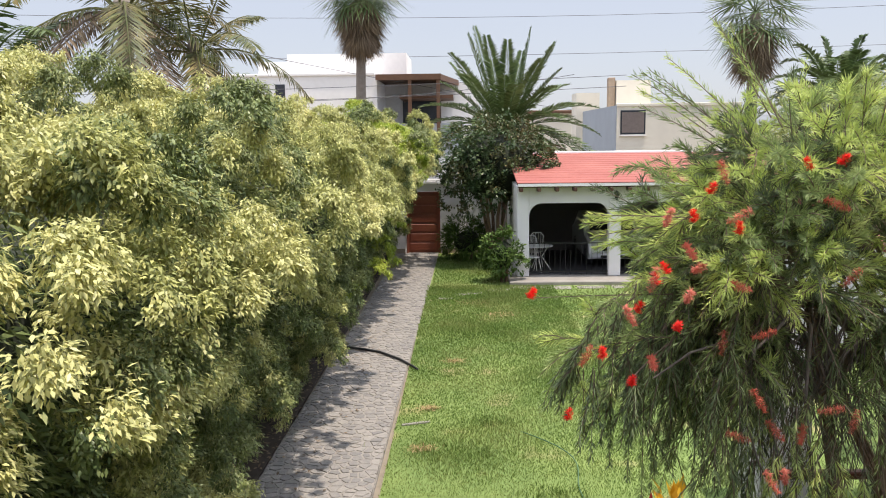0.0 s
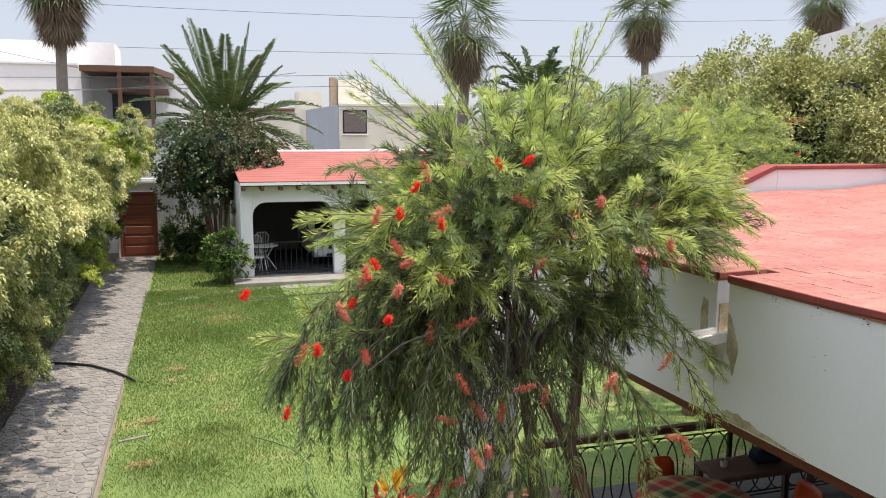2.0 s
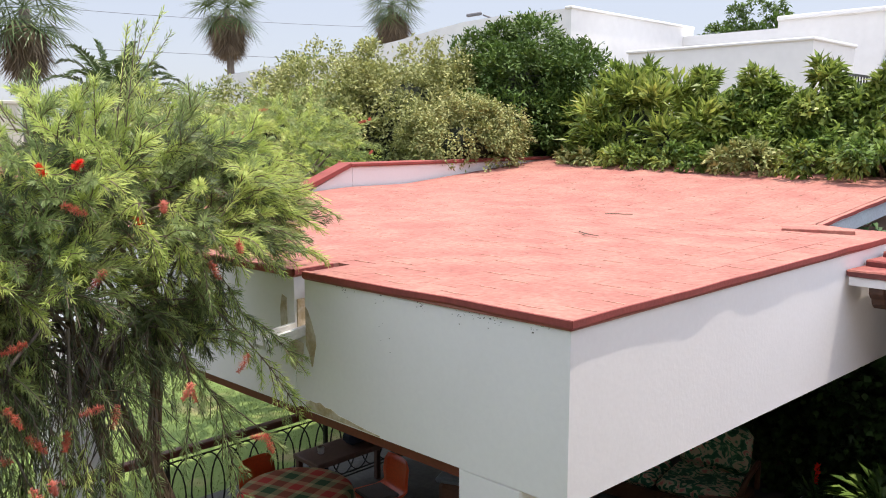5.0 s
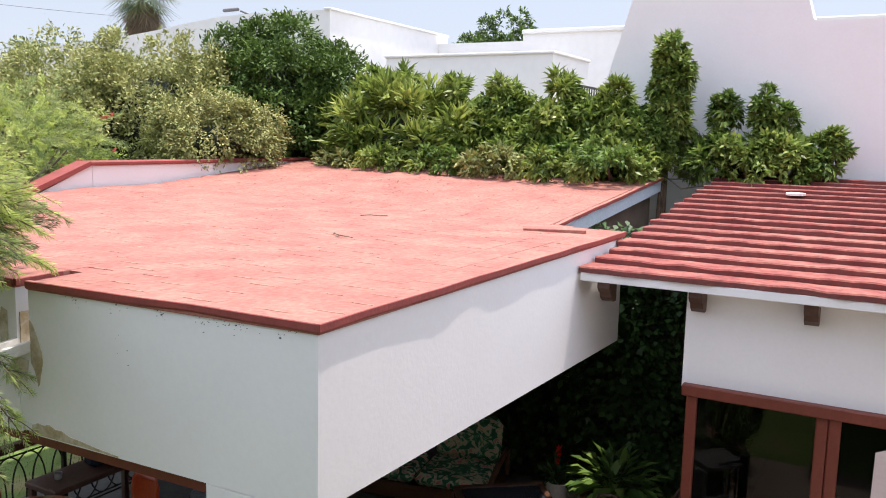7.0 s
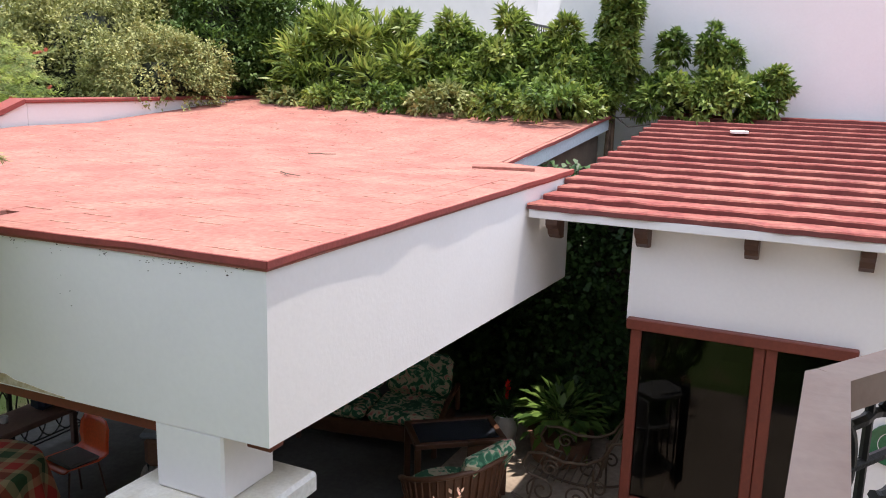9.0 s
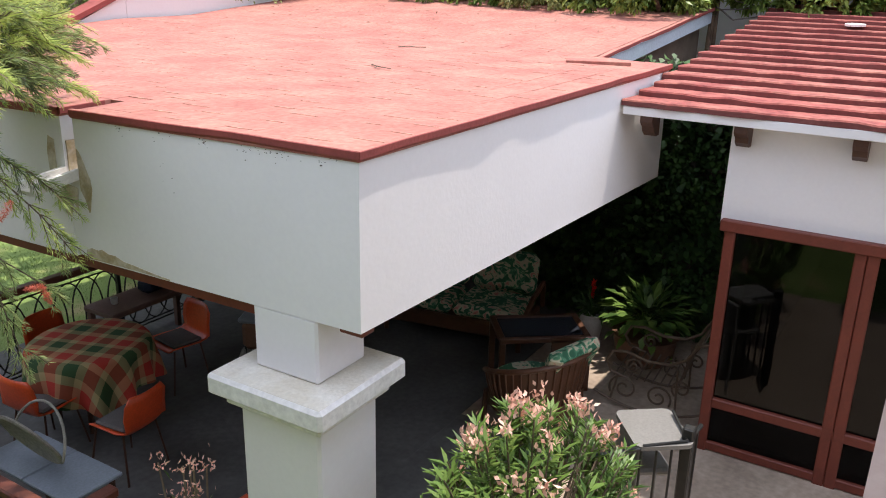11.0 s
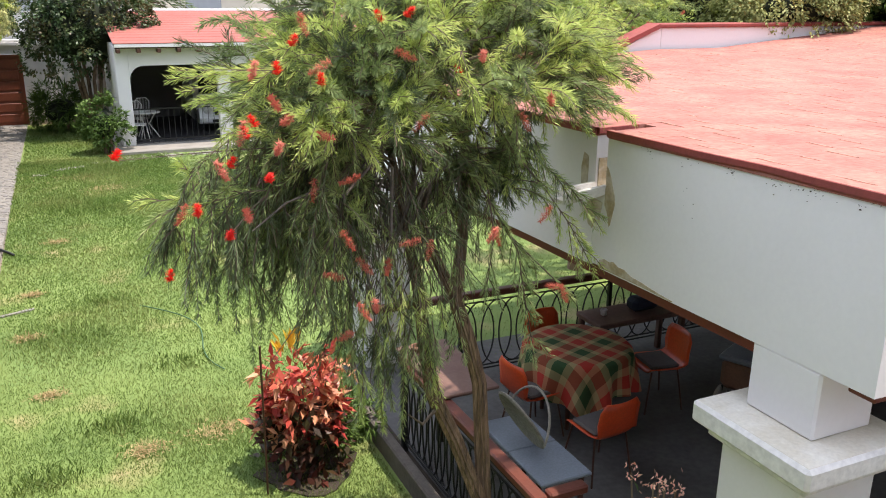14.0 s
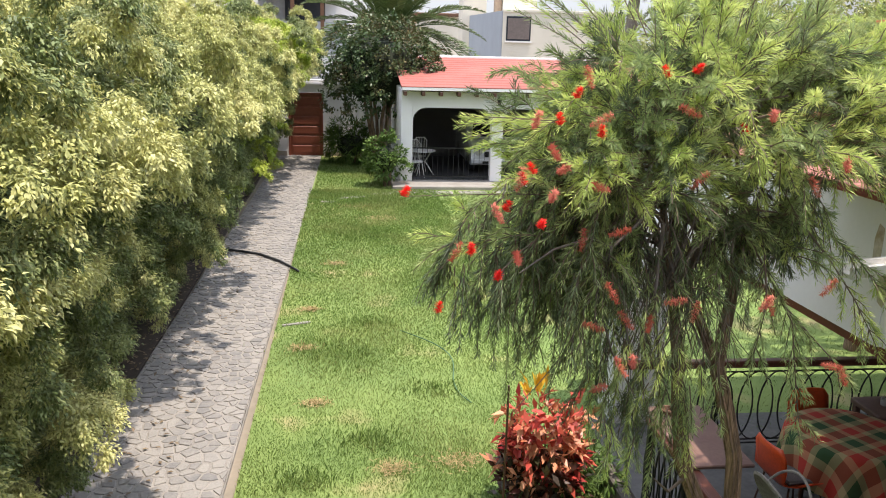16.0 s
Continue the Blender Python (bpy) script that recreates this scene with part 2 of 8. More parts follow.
# near-black filling that stands for the shade inside hedge and shrubs
SHADE_CORE = mat("shade_core_colour", (0.022, 0.030, 0.014), 0.95, (0.018, 0.02, 0.012), 5, 0.7, 40, 0.5)
HEDGE_LEAF = leaf_mat("variegated_ficus_leaves", (0.25, 0.285, 0.105), (0.58, 0.575, 0.22), (0.82, 0.77, 0.37), 0.40, 0.8, 0.26, 0.8, 0.3)
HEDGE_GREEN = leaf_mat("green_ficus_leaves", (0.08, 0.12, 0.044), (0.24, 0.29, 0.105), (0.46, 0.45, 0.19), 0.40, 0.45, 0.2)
HEDGE_LIME = leaf_mat("lime_ficus_leaves", (0.20, 0.30, 0.035), (0.38, 0.46, 0.06), (0.62, 0.64, 0.14), 0.4, 0.7, 0.34)
# three needle tones: growth age, with shade and sun also put into colour
BRUSH_DARK = leaf_mat("old_shaded_needles", (0.070, 0.100, 0.055), (0.17, 0.22, 0.10), (0.28, 0.32, 0.14), 0.5, 0.5, 0.28)
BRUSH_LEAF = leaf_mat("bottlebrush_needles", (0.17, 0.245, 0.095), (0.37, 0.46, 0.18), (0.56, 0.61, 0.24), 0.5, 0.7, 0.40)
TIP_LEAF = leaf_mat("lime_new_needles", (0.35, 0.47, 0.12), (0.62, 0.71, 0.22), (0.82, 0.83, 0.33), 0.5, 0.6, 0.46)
BOUG_LEAF = leaf_mat("bougainvillea_leaves", (0.035, 0.070, 0.026), (0.085, 0.14, 0.05), (0.30, 0.09, 0.05), 0.4, 0.35, 0.2)
DARK_LEAF = leaf_mat("dark_green_leaves", (0.036, 0.080, 0.016), (0.12, 0.20, 0.040), (0.19, 0.27, 0.06), 0.6, 0.4, 0.2)
CREAM_LEAF = leaf_mat("pale_shrub_leaves", (0.15, 0.18, 0.058), (0.37, 0.39, 0.135), (0.60, 0.57, 0.25), 0.6, 0.8, 0.18)
LIME_LEAF = leaf_mat("yellow_green_climber_leaves", (0.050, 0.095, 0.020), (0.29, 0.39, 0.075), (0.64, 0.68, 0.18), 0.42, 0.75, 0.33)
CLIMB_LEAF = leaf_mat("wall_climber_leaves", (0.040, 0.085, 0.018), (0.20, 0.31, 0.06), (0.60, 0.68, 0.18), 0.4, 0.75, 0.33)
IVY_LEAF = leaf_mat("ivy_leaves", (0.025, 0.065, 0.02), (0.075, 0.15, 0.042), (0.11, 0.20, 0.065), 0.4, 0.4, 0.15)
OLEANDER_LEAF = leaf_mat("oleander_leaves", (0.05, 0.11, 0.025), (0.16, 0.27, 0.06), (0.30, 0.40, 0.10), 0.4, 0.6, 0.25)
PALM_LEAF = leaf_mat("palm_leaflets", (0.050, 0.085, 0.028), (0.12, 0.18, 0.06), (0.20, 0.24, 0.10), 0.42, 0.5, 0.18)
DRY_LEAF = leaf_mat("dry_brown_palm_leaves", (0.12, 0.085, 0.055), (0.24, 0.18, 0.12), (0.36, 0.27, 0.15), 0.7, 0.5, 0.15)
PALM_MIX = leaf_mat("yellowing_palm_leaflets", (0.06, 0.08, 0.03), (0.15, 0.165, 0.06), (0.36, 0.25, 0.11), 0.5, 0.7, 0.2)
GRASS_LEAF = leaf_mat("lawn_blades", (0.095, 0.165, 0.038), (0.205, 0.30, 0.072), (0.35, 0.36, 0.135), 0.6, 0.75, 0.25, 0.7)
STRAW = leaf_mat("dry_straw", (0.30, 0.22, 0.10), (0.50, 0.38, 0.19), (0.58, 0.46, 0.26), 0.7, 0.4, 0.2)
CROTON_LEAF = leaf_mat("red_croton_leaves", (0.30, 0.022, 0.026), (0.62, 0.10, 0.075), (0.70, 0.26, 0.12), 0.35, 0.5, 0.22, 3.0)
CROTON_PALE = leaf_mat("orange_croton_leaves", (0.55, 0.20, 0.10), (0.78, 0.42, 0.24), (0.60, 0.10, 0.06), 0.35, 0.5, 0.22, 3.0)
CROTON_DARK = leaf_mat("maroon_croton_leaves", (0.030, 0.022, 0.014), (0.12, 0.030, 0.022), (0.05, 0.06, 0.02), 0.35, 0.6, 0.15, 3.0)
YELLOW_LEAF = leaf_mat("yellow_new_leaves", (0.75, 0.42, 0.03), (0.85, 0.60, 0.08), (0.8, 0.3, 0.05), 0.4, 0.4, 0.25)
RED_FLOWER = leaf_mat("scarlet_stamens", (0.80, 0.02, 0.02), (0.95, 0.06, 0.04), (0.98, 0.14, 0.09), 0.6, 0.5, 0.5)
FADED_FLOWER = leaf_mat("faded_red_stamens", (0.55, 0.11, 0.08), (0.72, 0.24, 0.17), (0.62, 0.34, 0.22), 0.7, 0.5, 0.3)
PINK_FLOWER = leaf_mat("salmon_pink_petals", (0.80, 0.38, 0.30), (0.88, 0.56, 0.46), (0.88, 0.72, 0.55), 0.6, 0.6, 0.3)
HOSE = mat("black_hose", (0.02, 0.022, 0.025), 0.5, None, 10, 0.3, 50, 0.0)
CABLE = mat("grey_cable", (0.10, 0.10, 0.11), 0.6, None, 10, 0.3, 50, 0.0)
CAR_PAINT = mat("white_car_paint", (0.78, 0.79, 0.80), 0.25, None, 2, 0.2, 30, 0.0, coat=0.6)
RUBBER = mat("black_rubber", (0.02, 0.02, 0.02), 0.8, None, 8, 0.3, 60, 0.1)
HILL = mat("hazy_hill", (0.42, 0.45, 0.47), 1.0, (0.36, 0.40, 0.41), 0.01, 0.5, 0.2, 0.0)


def ground_mat():
    """Lawn: greens in patches, worn straw spots, fine blade grain."""
    m = mat("mown_lawn", (0.135, 0.205, 0.055), 0.95, (0.22, 0.29, 0.08), 0.55, 0.9, 90, 0.6)
    n, l = m.node_tree.nodes, m.node_tree.links
    b = n["Principled BSDF"]
    src = b.inputs["Base Color"].links[0].from_socket
    tc = n.new("ShaderNodeTexCoord")
    worn = n.new("ShaderNodeTexNoise")
    worn.inputs["Scale"].default_value, worn.inputs["Detail"].default_value = 1.1, 5.0
    l.new(tc.outputs["Object"], worn.inputs["Vector"])
    mr = n.new("ShaderNodeMapRange")
    mr.inputs[1].default_value, mr.inputs[2].default_value, mr.inputs[3].default_value, mr.inputs[4].default_value = 0.58, 0.72, 0.0, 0.85
    l.new(worn.outputs["Fac"], mr.inputs[0])
    mx = n.new("ShaderNodeMix")
    mx.data_type = "RGBA"
    mx.inputs[7].default_value = (0.36, 0.29, 0.15, 1)
    l.new(mr.outputs[0], mx.inputs[0])
    l.new(src, mx.inputs[6])
    l.new(mx.outputs[2], b.inputs["Base Color"])
    return m


LAWN = ground_mat()


def plaid_mat():
    """Woven check cloth: red, green and cream bands crossing."""
    m = bpy.data.materials.new("plaid_cloth")
    m.use_nodes = True
    n, l = m.node_tree.nodes, m.node_tree.links
    b = n["Principled BSDF"]
    b.inputs["Roughness"].default_value = 0.9
    uv = n.new("ShaderNodeUVMap")
    sep = n.new("ShaderNodeSeparateXYZ")
    l.new(uv.outputs[0], sep.inputs[0])
    cols = []
    for ax in (0, 1):
        k = n.new("ShaderNodeMath")
        k.operation = "MULTIPLY"
        k.inputs[1].default_value = 2.6
        l.new(sep.outputs[ax], k.inputs[0])
        f = n.new("ShaderNodeMath")
        f.operation = "FRACT"
        l.new(k.outputs[0], f.inputs[0])
        r = n.new("ShaderNodeValToRGB")
        r.color_ramp.interpolation = "CONSTANT"
        e = r.color_ramp.elements
        e[0].position, e[0].color = 0.0, (0.50, 0.045, 0.03, 1)
        e[1].position, e[1].color = 0.32, (0.42, 0.33, 0.16, 1)
        for p, c in ((0.52, (0.035, 0.085, 0.03, 1)), (0.84, (0.42, 0.33, 0.16, 1))):
            q = e.new(p)
            q.color = c
        l.new(f.outputs[0], r.inputs[0])
        cols.append(r.outputs[0])
    mx = n.new("ShaderNodeMix")
    mx.data_type = "RGBA"
    mx.inputs[0].default_value = 0.5
    l.new(cols[0], mx.inputs[6])
    l.new(cols[1], mx.inputs[7])
    l.new(mx.outputs[2], b.inputs["Base Color"])
    return m


PLAID = plaid_mat()


def floral_mat():
    """Printed fabric: cream ground with green leaf shapes and a few pink ones."""
    m = bpy.data.materials.new("floral_fabric")
    m.use_nodes = True
    n, l = m.node_tree.nodes, m.node_tree.links
    b = n["Principled BSDF"]
    b.inputs["Roughness"].default_value = 0.95
    tc = n.new("ShaderNodeTexCoord")
    v = n.new("ShaderNodeTexNoise")
    v.inputs["Scale"].default_value, v.inputs["Distortion"].default_value = 9.0, 1.6
    l.new(tc.outputs["Object"], v.inputs["Vector"])
    r = n.new("ShaderNodeValToRGB")
    e = r.color_ramp.elements
    e[0].position, e[0].color = 0.44, (0.03, 0.13, 0.07, 1)
    e[1].position, e[1].color = 0.54, (0.50, 0.47, 0.33, 1)
    for p, c in ((0.50, (0.10, 0.28, 0.16, 1)), (0.62, (0.50, 0.47, 0.33, 1)), (0.66, (0.55, 0.22, 0.20, 1))):
        q = e.new(p)
        q.color = c
    l.new(v.outputs["Fac"], r.inputs[0])
    l.new(r.outputs[0], b.inputs["Base Color"])
    return m


FLORAL = floral_mat()


def glass_mat():
    m = bpy.data.materials.new("window_glass")
    m.use_nodes = True
    b = m.node_tree.nodes["Principled BSDF"]
    b.inputs["Base Color"].default_value = (0.03, 0.032, 0.032, 1)
    b.inputs["Transmission Weight"].default_value = 1.0
    b.inputs["Roughness"].default_value = 0.02
    b.inputs["IOR"].default_value = 1.30
    return m


GLASS = glass_mat()

# ---- shape helpers ----
RNG = np.random.default_rng(7)


class Shape:
    """Collects vertices and faces of one mesh."""

    def __init__(self):
        self.v, self.f = [], []

    def add(self, verts, faces, m=None):
        k = len(self.v)
        self.v += [tuple(m @ Vector(p)) if m else tuple(p) for p in verts]
        self.f += [tuple(i + k for i in f) for f in faces]
        return self

    def box(self, x0, x1, y0, y1, z0, z1, b=0.0, m=None):
        """A box with edges chamfered by b."""
        if b <= 0:
            v = [(x, y, z) for z in (z0, z1) for y in (y0, y1) for x in (x0, x1)]
            return self.add(v, [(0, 2, 3, 1), (4, 5, 7, 6), (0, 1, 5, 4), (2, 6, 7, 3), (0, 4, 6, 2), (1, 3, 7, 5)], m)
        b = min(b, (x1 - x0) / 2.01, (y1 - y0) / 2.01, (z1 - z0) / 2.01)
        v, idx = [], {}
        for sx in (0, 1):
            for sy in (0, 1):
                for sz in (0, 1):
                    c = [(x0, x1)[sx], (y0, y1)[sy], (z0, z1)[sz]]
                    inn = [(b, -b)[sx], (b, -b)[sy], (b, -b)[sz]]
                    for a in range(3):
                        idx[sx, sy, sz, a] = len(v)
                        v.append(tuple(c[i] + (0 if i == a else inn[i]) for i in range(3)))
        f = []
        for a in range(3):
            o1, o2 = [i for i in range(3) if i != a]
            for s in (0, 1):
                q = []
                for p1, p2 in ((0, 0), (1, 0), (1, 1), (0, 1)):
                    k = [0, 0, 0]
                    k[a], k[o1], k[o2] = s, p1, p2
                    q.append(idx[(*k, a)])
                f.append(tuple(q))
            for p1 in (0, 1):
                for p2 in (0, 1):
                    k0, k1 = [0, 0, 0], [0, 0, 0]
                    k0[a], k1[a] = 0, 1
                    k0[o1] = k1[o1] = p1
                    k0[o2] = k1[o2] = p2
                    f.append((idx[(*k0, o1)], idx[(*k1, o1)], idx[(*k1, o2)], idx[(*k0, o2)]))
        for sx in (0, 1):
            for sy in (0, 1):
                for sz in (0, 1):
                    f.append(tuple(idx[sx, sy, sz, a] for a in range(3)))
        return self.add(v, f, m)

    def tube(self, pts, r, n=8, m=None, caps=True, ridge=0.0):
        """A tube along pts; r is one radius or one for each point."""
        pts = [Vector(p) for p in pts]
        rs = list(r) if hasattr(r, "__len__") else [r] * len(pts)
        v, f = [], []
        up = Vector((0.12, 0.31, 0.94))
        for i, p in enumerate(pts):
            d = (pts[min(i + 1, len(pts) - 1)] - pts[max(i - 1, 0)]).normalized()
            a = d.cross(up)
            if a.length < 0.05:
                a = d.cross(Vector((1, 0, 0)))
            a.normalize()
            c = d.cross(a)
            up = -c if -c.dot(up) > 0 else up
            a = d.cross(up).normalized()
            c = a.cross(d).normalized()
            for k in range(n):
                w = 2 * math.pi * k / n
                v.append(tuple(p + (a * math.cos(w) + c * math.sin(w)) * rs[i] * (1 + ridge * math.sin(k * 2.4 + i * 0.35))))
        for i in range(len(pts) - 1):
            for k in range(n):
                f.append((i * n + k, i * n + (k + 1) % n, (i + 1) * n + (k + 1) % n, (i + 1) * n + k))
        if caps:
            f.append(tuple(range(n - 1, -1, -1)))
            f.append(tuple((len(pts) - 1) * n + k for k in range(n)))
        return self.add(v, f, m)

    def lathe(self, prof, n=24, m=None, a0=0.0):
        """Profile of (radius, height), turned about z."""
        v, f = [], []
        for r, z in prof:
            for k in range(n):
                w = a0 + 2 * math.pi * k / n
                v.append((r * math.cos(w), r * math.sin(w), z))
        for i in range(len(prof) - 1):
            for k in range(n):
                f.append((i * n + k, i * n + (k + 1) % n, (i + 1) * n + (k + 1) % n, (i + 1) * n + k))
        f.append(tuple(range(n - 1, -1, -1)))
        f.append(tuple((len(prof) - 1) * n + k for k in range(n)))
        return self.add(v, f, m)

    def prism(self, poly, z0, z1, m=None):
        """A flat polygon of (x, y), raised from z0 to z1."""
        n = len(poly)
        v = [(x, y, z0) for x, y in poly] + [(x, y, z1) for x, y in poly]
        f = [tuple(range(n - 1, -1, -1)), tuple(range(n, 2 * n))] + [(i, (i + 1) % n, n + (i + 1) % n, n + i) for i in range(n)]
        return self.add(v, f, m)

    def mesh(self, name, material, smooth=False):
        me = bpy.data.meshes.new(name)
        me.from_pydata(self.v, [], self.f)
        me.materials.append(material)
        bm = bmesh.new()
        bm.from_mesh(me)
        bmesh.ops.recalc_face_normals(bm, faces=bm.faces)
        bm.to_mesh(me)
        bm.free()
        if smooth:
            me.polygons.foreach_set("use_smooth", [True] * len(me.polygons))
        return me


def part(name, shape, material, parent=None, label="", smooth=False):
    """One mesh object, under a thing or a part."""
    ob = new(name, shape.mesh(name, material, smooth) if isinstance(shape, Shape) else shape)
    ob.parent = parent
    return tagged(ob, label)


def thing(name, label, category, group="", at=(0, 0, 0), turn=0.0, kind=""):
    ob = new(name)
    ob.empty_display_size = 0.2
    ob.matrix_world = pose(*at, 0, 0, turn)
    return tagged(ob, label, category, group, kind)


def setting(name, shape, material, label, category, smooth=False):
    ob = part(name, shape, material, None, label, smooth)
    return tagged(ob, label, category, "", "structure")


def leaves(name, base, way, up, length, width, material, fold=0.12):
    """A mesh of many leaves, four corners each: base, two sides, tip. All arrays have a row for each leaf."""
    base, way, up = (np.asarray(a, dtype=np.float64) for a in (base, way, up))
    n = len(base)
    way = way / np.maximum(np.linalg.norm(way, axis=1, keepdims=True), 1e-6)
    side = np.cross(way, up)
    side /= np.maximum(np.linalg.norm(side, axis=1, keepdims=True), 1e-6)
    nor = np.cross(side, way)
    L, W = np.broadcast_to(length, n)[:, None], np.broadcast_to(width, n)[:, None]
    co = np.empty((n, 4, 3))
    co[:, 0] = base
    co[:, 1] = base + way * L * 0.45 + side * W * 0.5 + nor * W * fold
    co[:, 2] = base + way * L - nor * L * 0.1
    co[:, 3] = base + way * L * 0.45 - side * W * 0.5 + nor * W * fold
    me = bpy.data.meshes.new(name)
    me.vertices.add(n * 4)
    me.vertices.foreach_set("co", co.ravel())
    me.loops.add(n * 4)
    me.loops.foreach_set("vertex_index", np.arange(n * 4, dtype=np.int32))
    me.polygons.add(n)
    me.polygons.foreach_set("loop_start", np.arange(0, n * 4, 4, dtype=np.int32))
    me.update(calc_edges=True)
    me.materials.append(material)
    return me


def unit(v):
    return v / np.maximum(np.linalg.norm(v, axis=-1, keepdims=True), 1e-9)


def clumps(centres, outs, per, spread, droop, length, width, name, material, jitter=0.75):
    """Sprays of leaves: each centre carries per leaves that point outwards and hang by droop."""
    n = len(centres)
    c = np.repeat(centres, per, 0)
    o = np.repeat(outs, per, 0)
    off = RNG.normal(0, 1, (n * per, 3)) * spread
    base = c + off
    way = unit(o) + unit(RNG.normal(0, 1, (n * per, 3))) * jitter + np.array([0, 0, -droop])
    up = unit(o) * 0.6 + np.array([0, 0, 0.8]) + RNG.normal(0, 0.45, (n * per, 3))
    L = length * RNG.uniform(0.7, 1.25, n * per)
    W = width * RNG.uniform(0.75, 1.2, n * per)
    return leaves(name, base, way, up, L, W, material)


def bumpy(p, f, a):
    """Smooth uneven values at places p (rows)."""
    q = p * f
    return a * (np.sin(q[:, 0] * 1.3 + 2.1 * np.sin(q[:, 1] * 0.7)) + np.sin(q[:, 1] * 1.7 + 1.3 * np.sin(q[:, 2] * 1.1 + 0.5)) + np.sin(q[:, 2] * 1.9 + 1.7 * np.sin(q[:, 0] * 0.9 + 1.0))) / 3


# ---- ground, lawn, path ----
def sheet(x0, x1, y0, y1, z):
    return Shape().add([(x0, y0, z), (x1, y0, z), (x1, y1, z), (x0, y1, z)], [(0, 1, 2, 3)])


setting("ground", sheet(-900, 900, -900, 900, -0.03), mat("dry_earth", (0.24, 0.20, 0.15), 0.95, (0.17, 0.15, 0.11), 0.4, 0.7, 8, 0.3), "bare dry earth round the garden", "ground")


def build_lawn():
    n = 60
    s = Shape()
    x0, x1, y0, y1 = -1.0, 13.0, -1.0, 29.0
    v = []
    for j in range(n + 1):
        for i in range(n + 1):
            x, y = x0 + (x1 - x0) * i / n, y0 + (y1 - y0) * j / n
            v.append((x, y, 0.012 * noise.noise(Vector((x * 0.8, y * 0.8, 0)))))
    f = [(j * (n + 1) + i, j * (n + 1) + i + 1, (j + 1) * (n + 1) + i + 1, (j + 1) * (n + 1) + i) for j in range(n) for i in range(n)]
    s.add(v, f)
    return setting("lawn", s, LAWN, "green mown lawn with worn straw patches", "lawn")


build_lawn()
setting("flower_bed", Shape().box(-4.6, -2.50, -2.0, 28.6, -0.05, 0.015), SOIL, "dark soil bed under the hedge", "soil bed")


def path_x(y):
    """Left and right edge of the garden path."""
    r = -1.10 + 0.2 * (y - 7.0) / 21.2
    return r - 1.42, r


def clip_poly(poly, p, q):
    """The part of poly nearer to p than to q."""
    mx, my, dx, dy = (p[0] + q[0]) / 2, (p[1] + q[1]) / 2, q[0] - p[0], q[1] - p[1]
    out = []
    for i in range(len(poly)):
        a, b = poly[i], poly[(i + 1) % len(poly)]
        da, db = (a[0] - mx) * dx + (a[1] - my) * dy, (b[0] - mx) * dx + (b[1] - my) * dy
        if da <= 0:
            out.append(a)
        if (da < 0) != (db < 0) and abs(da - db) > 1e-9:
            t = da / (da - db)
            out.append((a[0] + (b[0] - a[0]) * t, a[1] + (b[1] - a[1]) * t))
    return out


def crazy_paving(x_of, y0, y1, step, gap, rnd):
    """Irregular flat stones that fill a strip."""
    seeds = {}
    rows = int((y1 - y0) / step) + 1
    cols = int(1.5 / step) + 1
    for j in range(-1, rows + 2):
        for i in range(-1, cols + 2):
            seeds[i, j] = (-2.6 + (i + 0.5 + rnd.uniform(-0.48, 0.48) + 0.5 * (j % 2)) * step, y0 + (j + 0.5 + rnd.uniform(-0.48, 0.48)) * step)
    out = []
    for (i, j), p in seeds.items():
        poly = [(p[0] - 1, p[1] - 1), (p[0] + 1, p[1] - 1), (p[0] + 1, p[1] + 1), (p[0] - 1, p[1] + 1)]
        for a in range(-2, 3):
            for b in range(-2, 3):
                q = seeds.get((i + a, j + b))
                if q and (a or b) and poly:
                    poly = clip_poly(poly, p, q)
        if len(poly) < 3:
            continue
        l, r = x_of(p[1])
        poly = [(min(max(x, l + 0.01), r - 0.01), min(max(y, y0), y1)) for x, y in poly]
        cx, cy = sum(x for x, y in poly) / len(poly), sum(y for x, y in poly) / len(poly)
        rad = min(math.hypot(x - cx, y - cy) for x, y in poly)
        if rad < 0.022:
            continue
        k = 1 - gap / max(rad, 0.05)
        if k < 0.4:
            continue
        out.append(((cx, cy), [((x - cx) * k, (y - cy) * k) for x, y in poly]))
    return out


def build_path():
    s = Shape()
    s.add([(path_x(-2)[0], -2, 0.012), (path_x(-2)[1], -2, 0.012), (path_x(28.6)[1], 28.6, 0.012), (path_x(28.6)[0], 28.6, 0.012),
           (path_x(-2)[0], -2, -0.05), (path_x(-2)[1], -2, -0.05), (path_x(28.6)[1], 28.6, -0.05), (path_x(28.6)[0], 28.6, -0.05)],
          [(0, 1, 2, 3), (0, 4, 5, 1), (1, 5, 6, 2), (2, 6, 7, 3), (3, 7, 4, 0)])
    return setting("garden_path", s, PAVE_BED, "garden path of grey irregular stones set in pale mortar", "path")


garden_path = build_path()


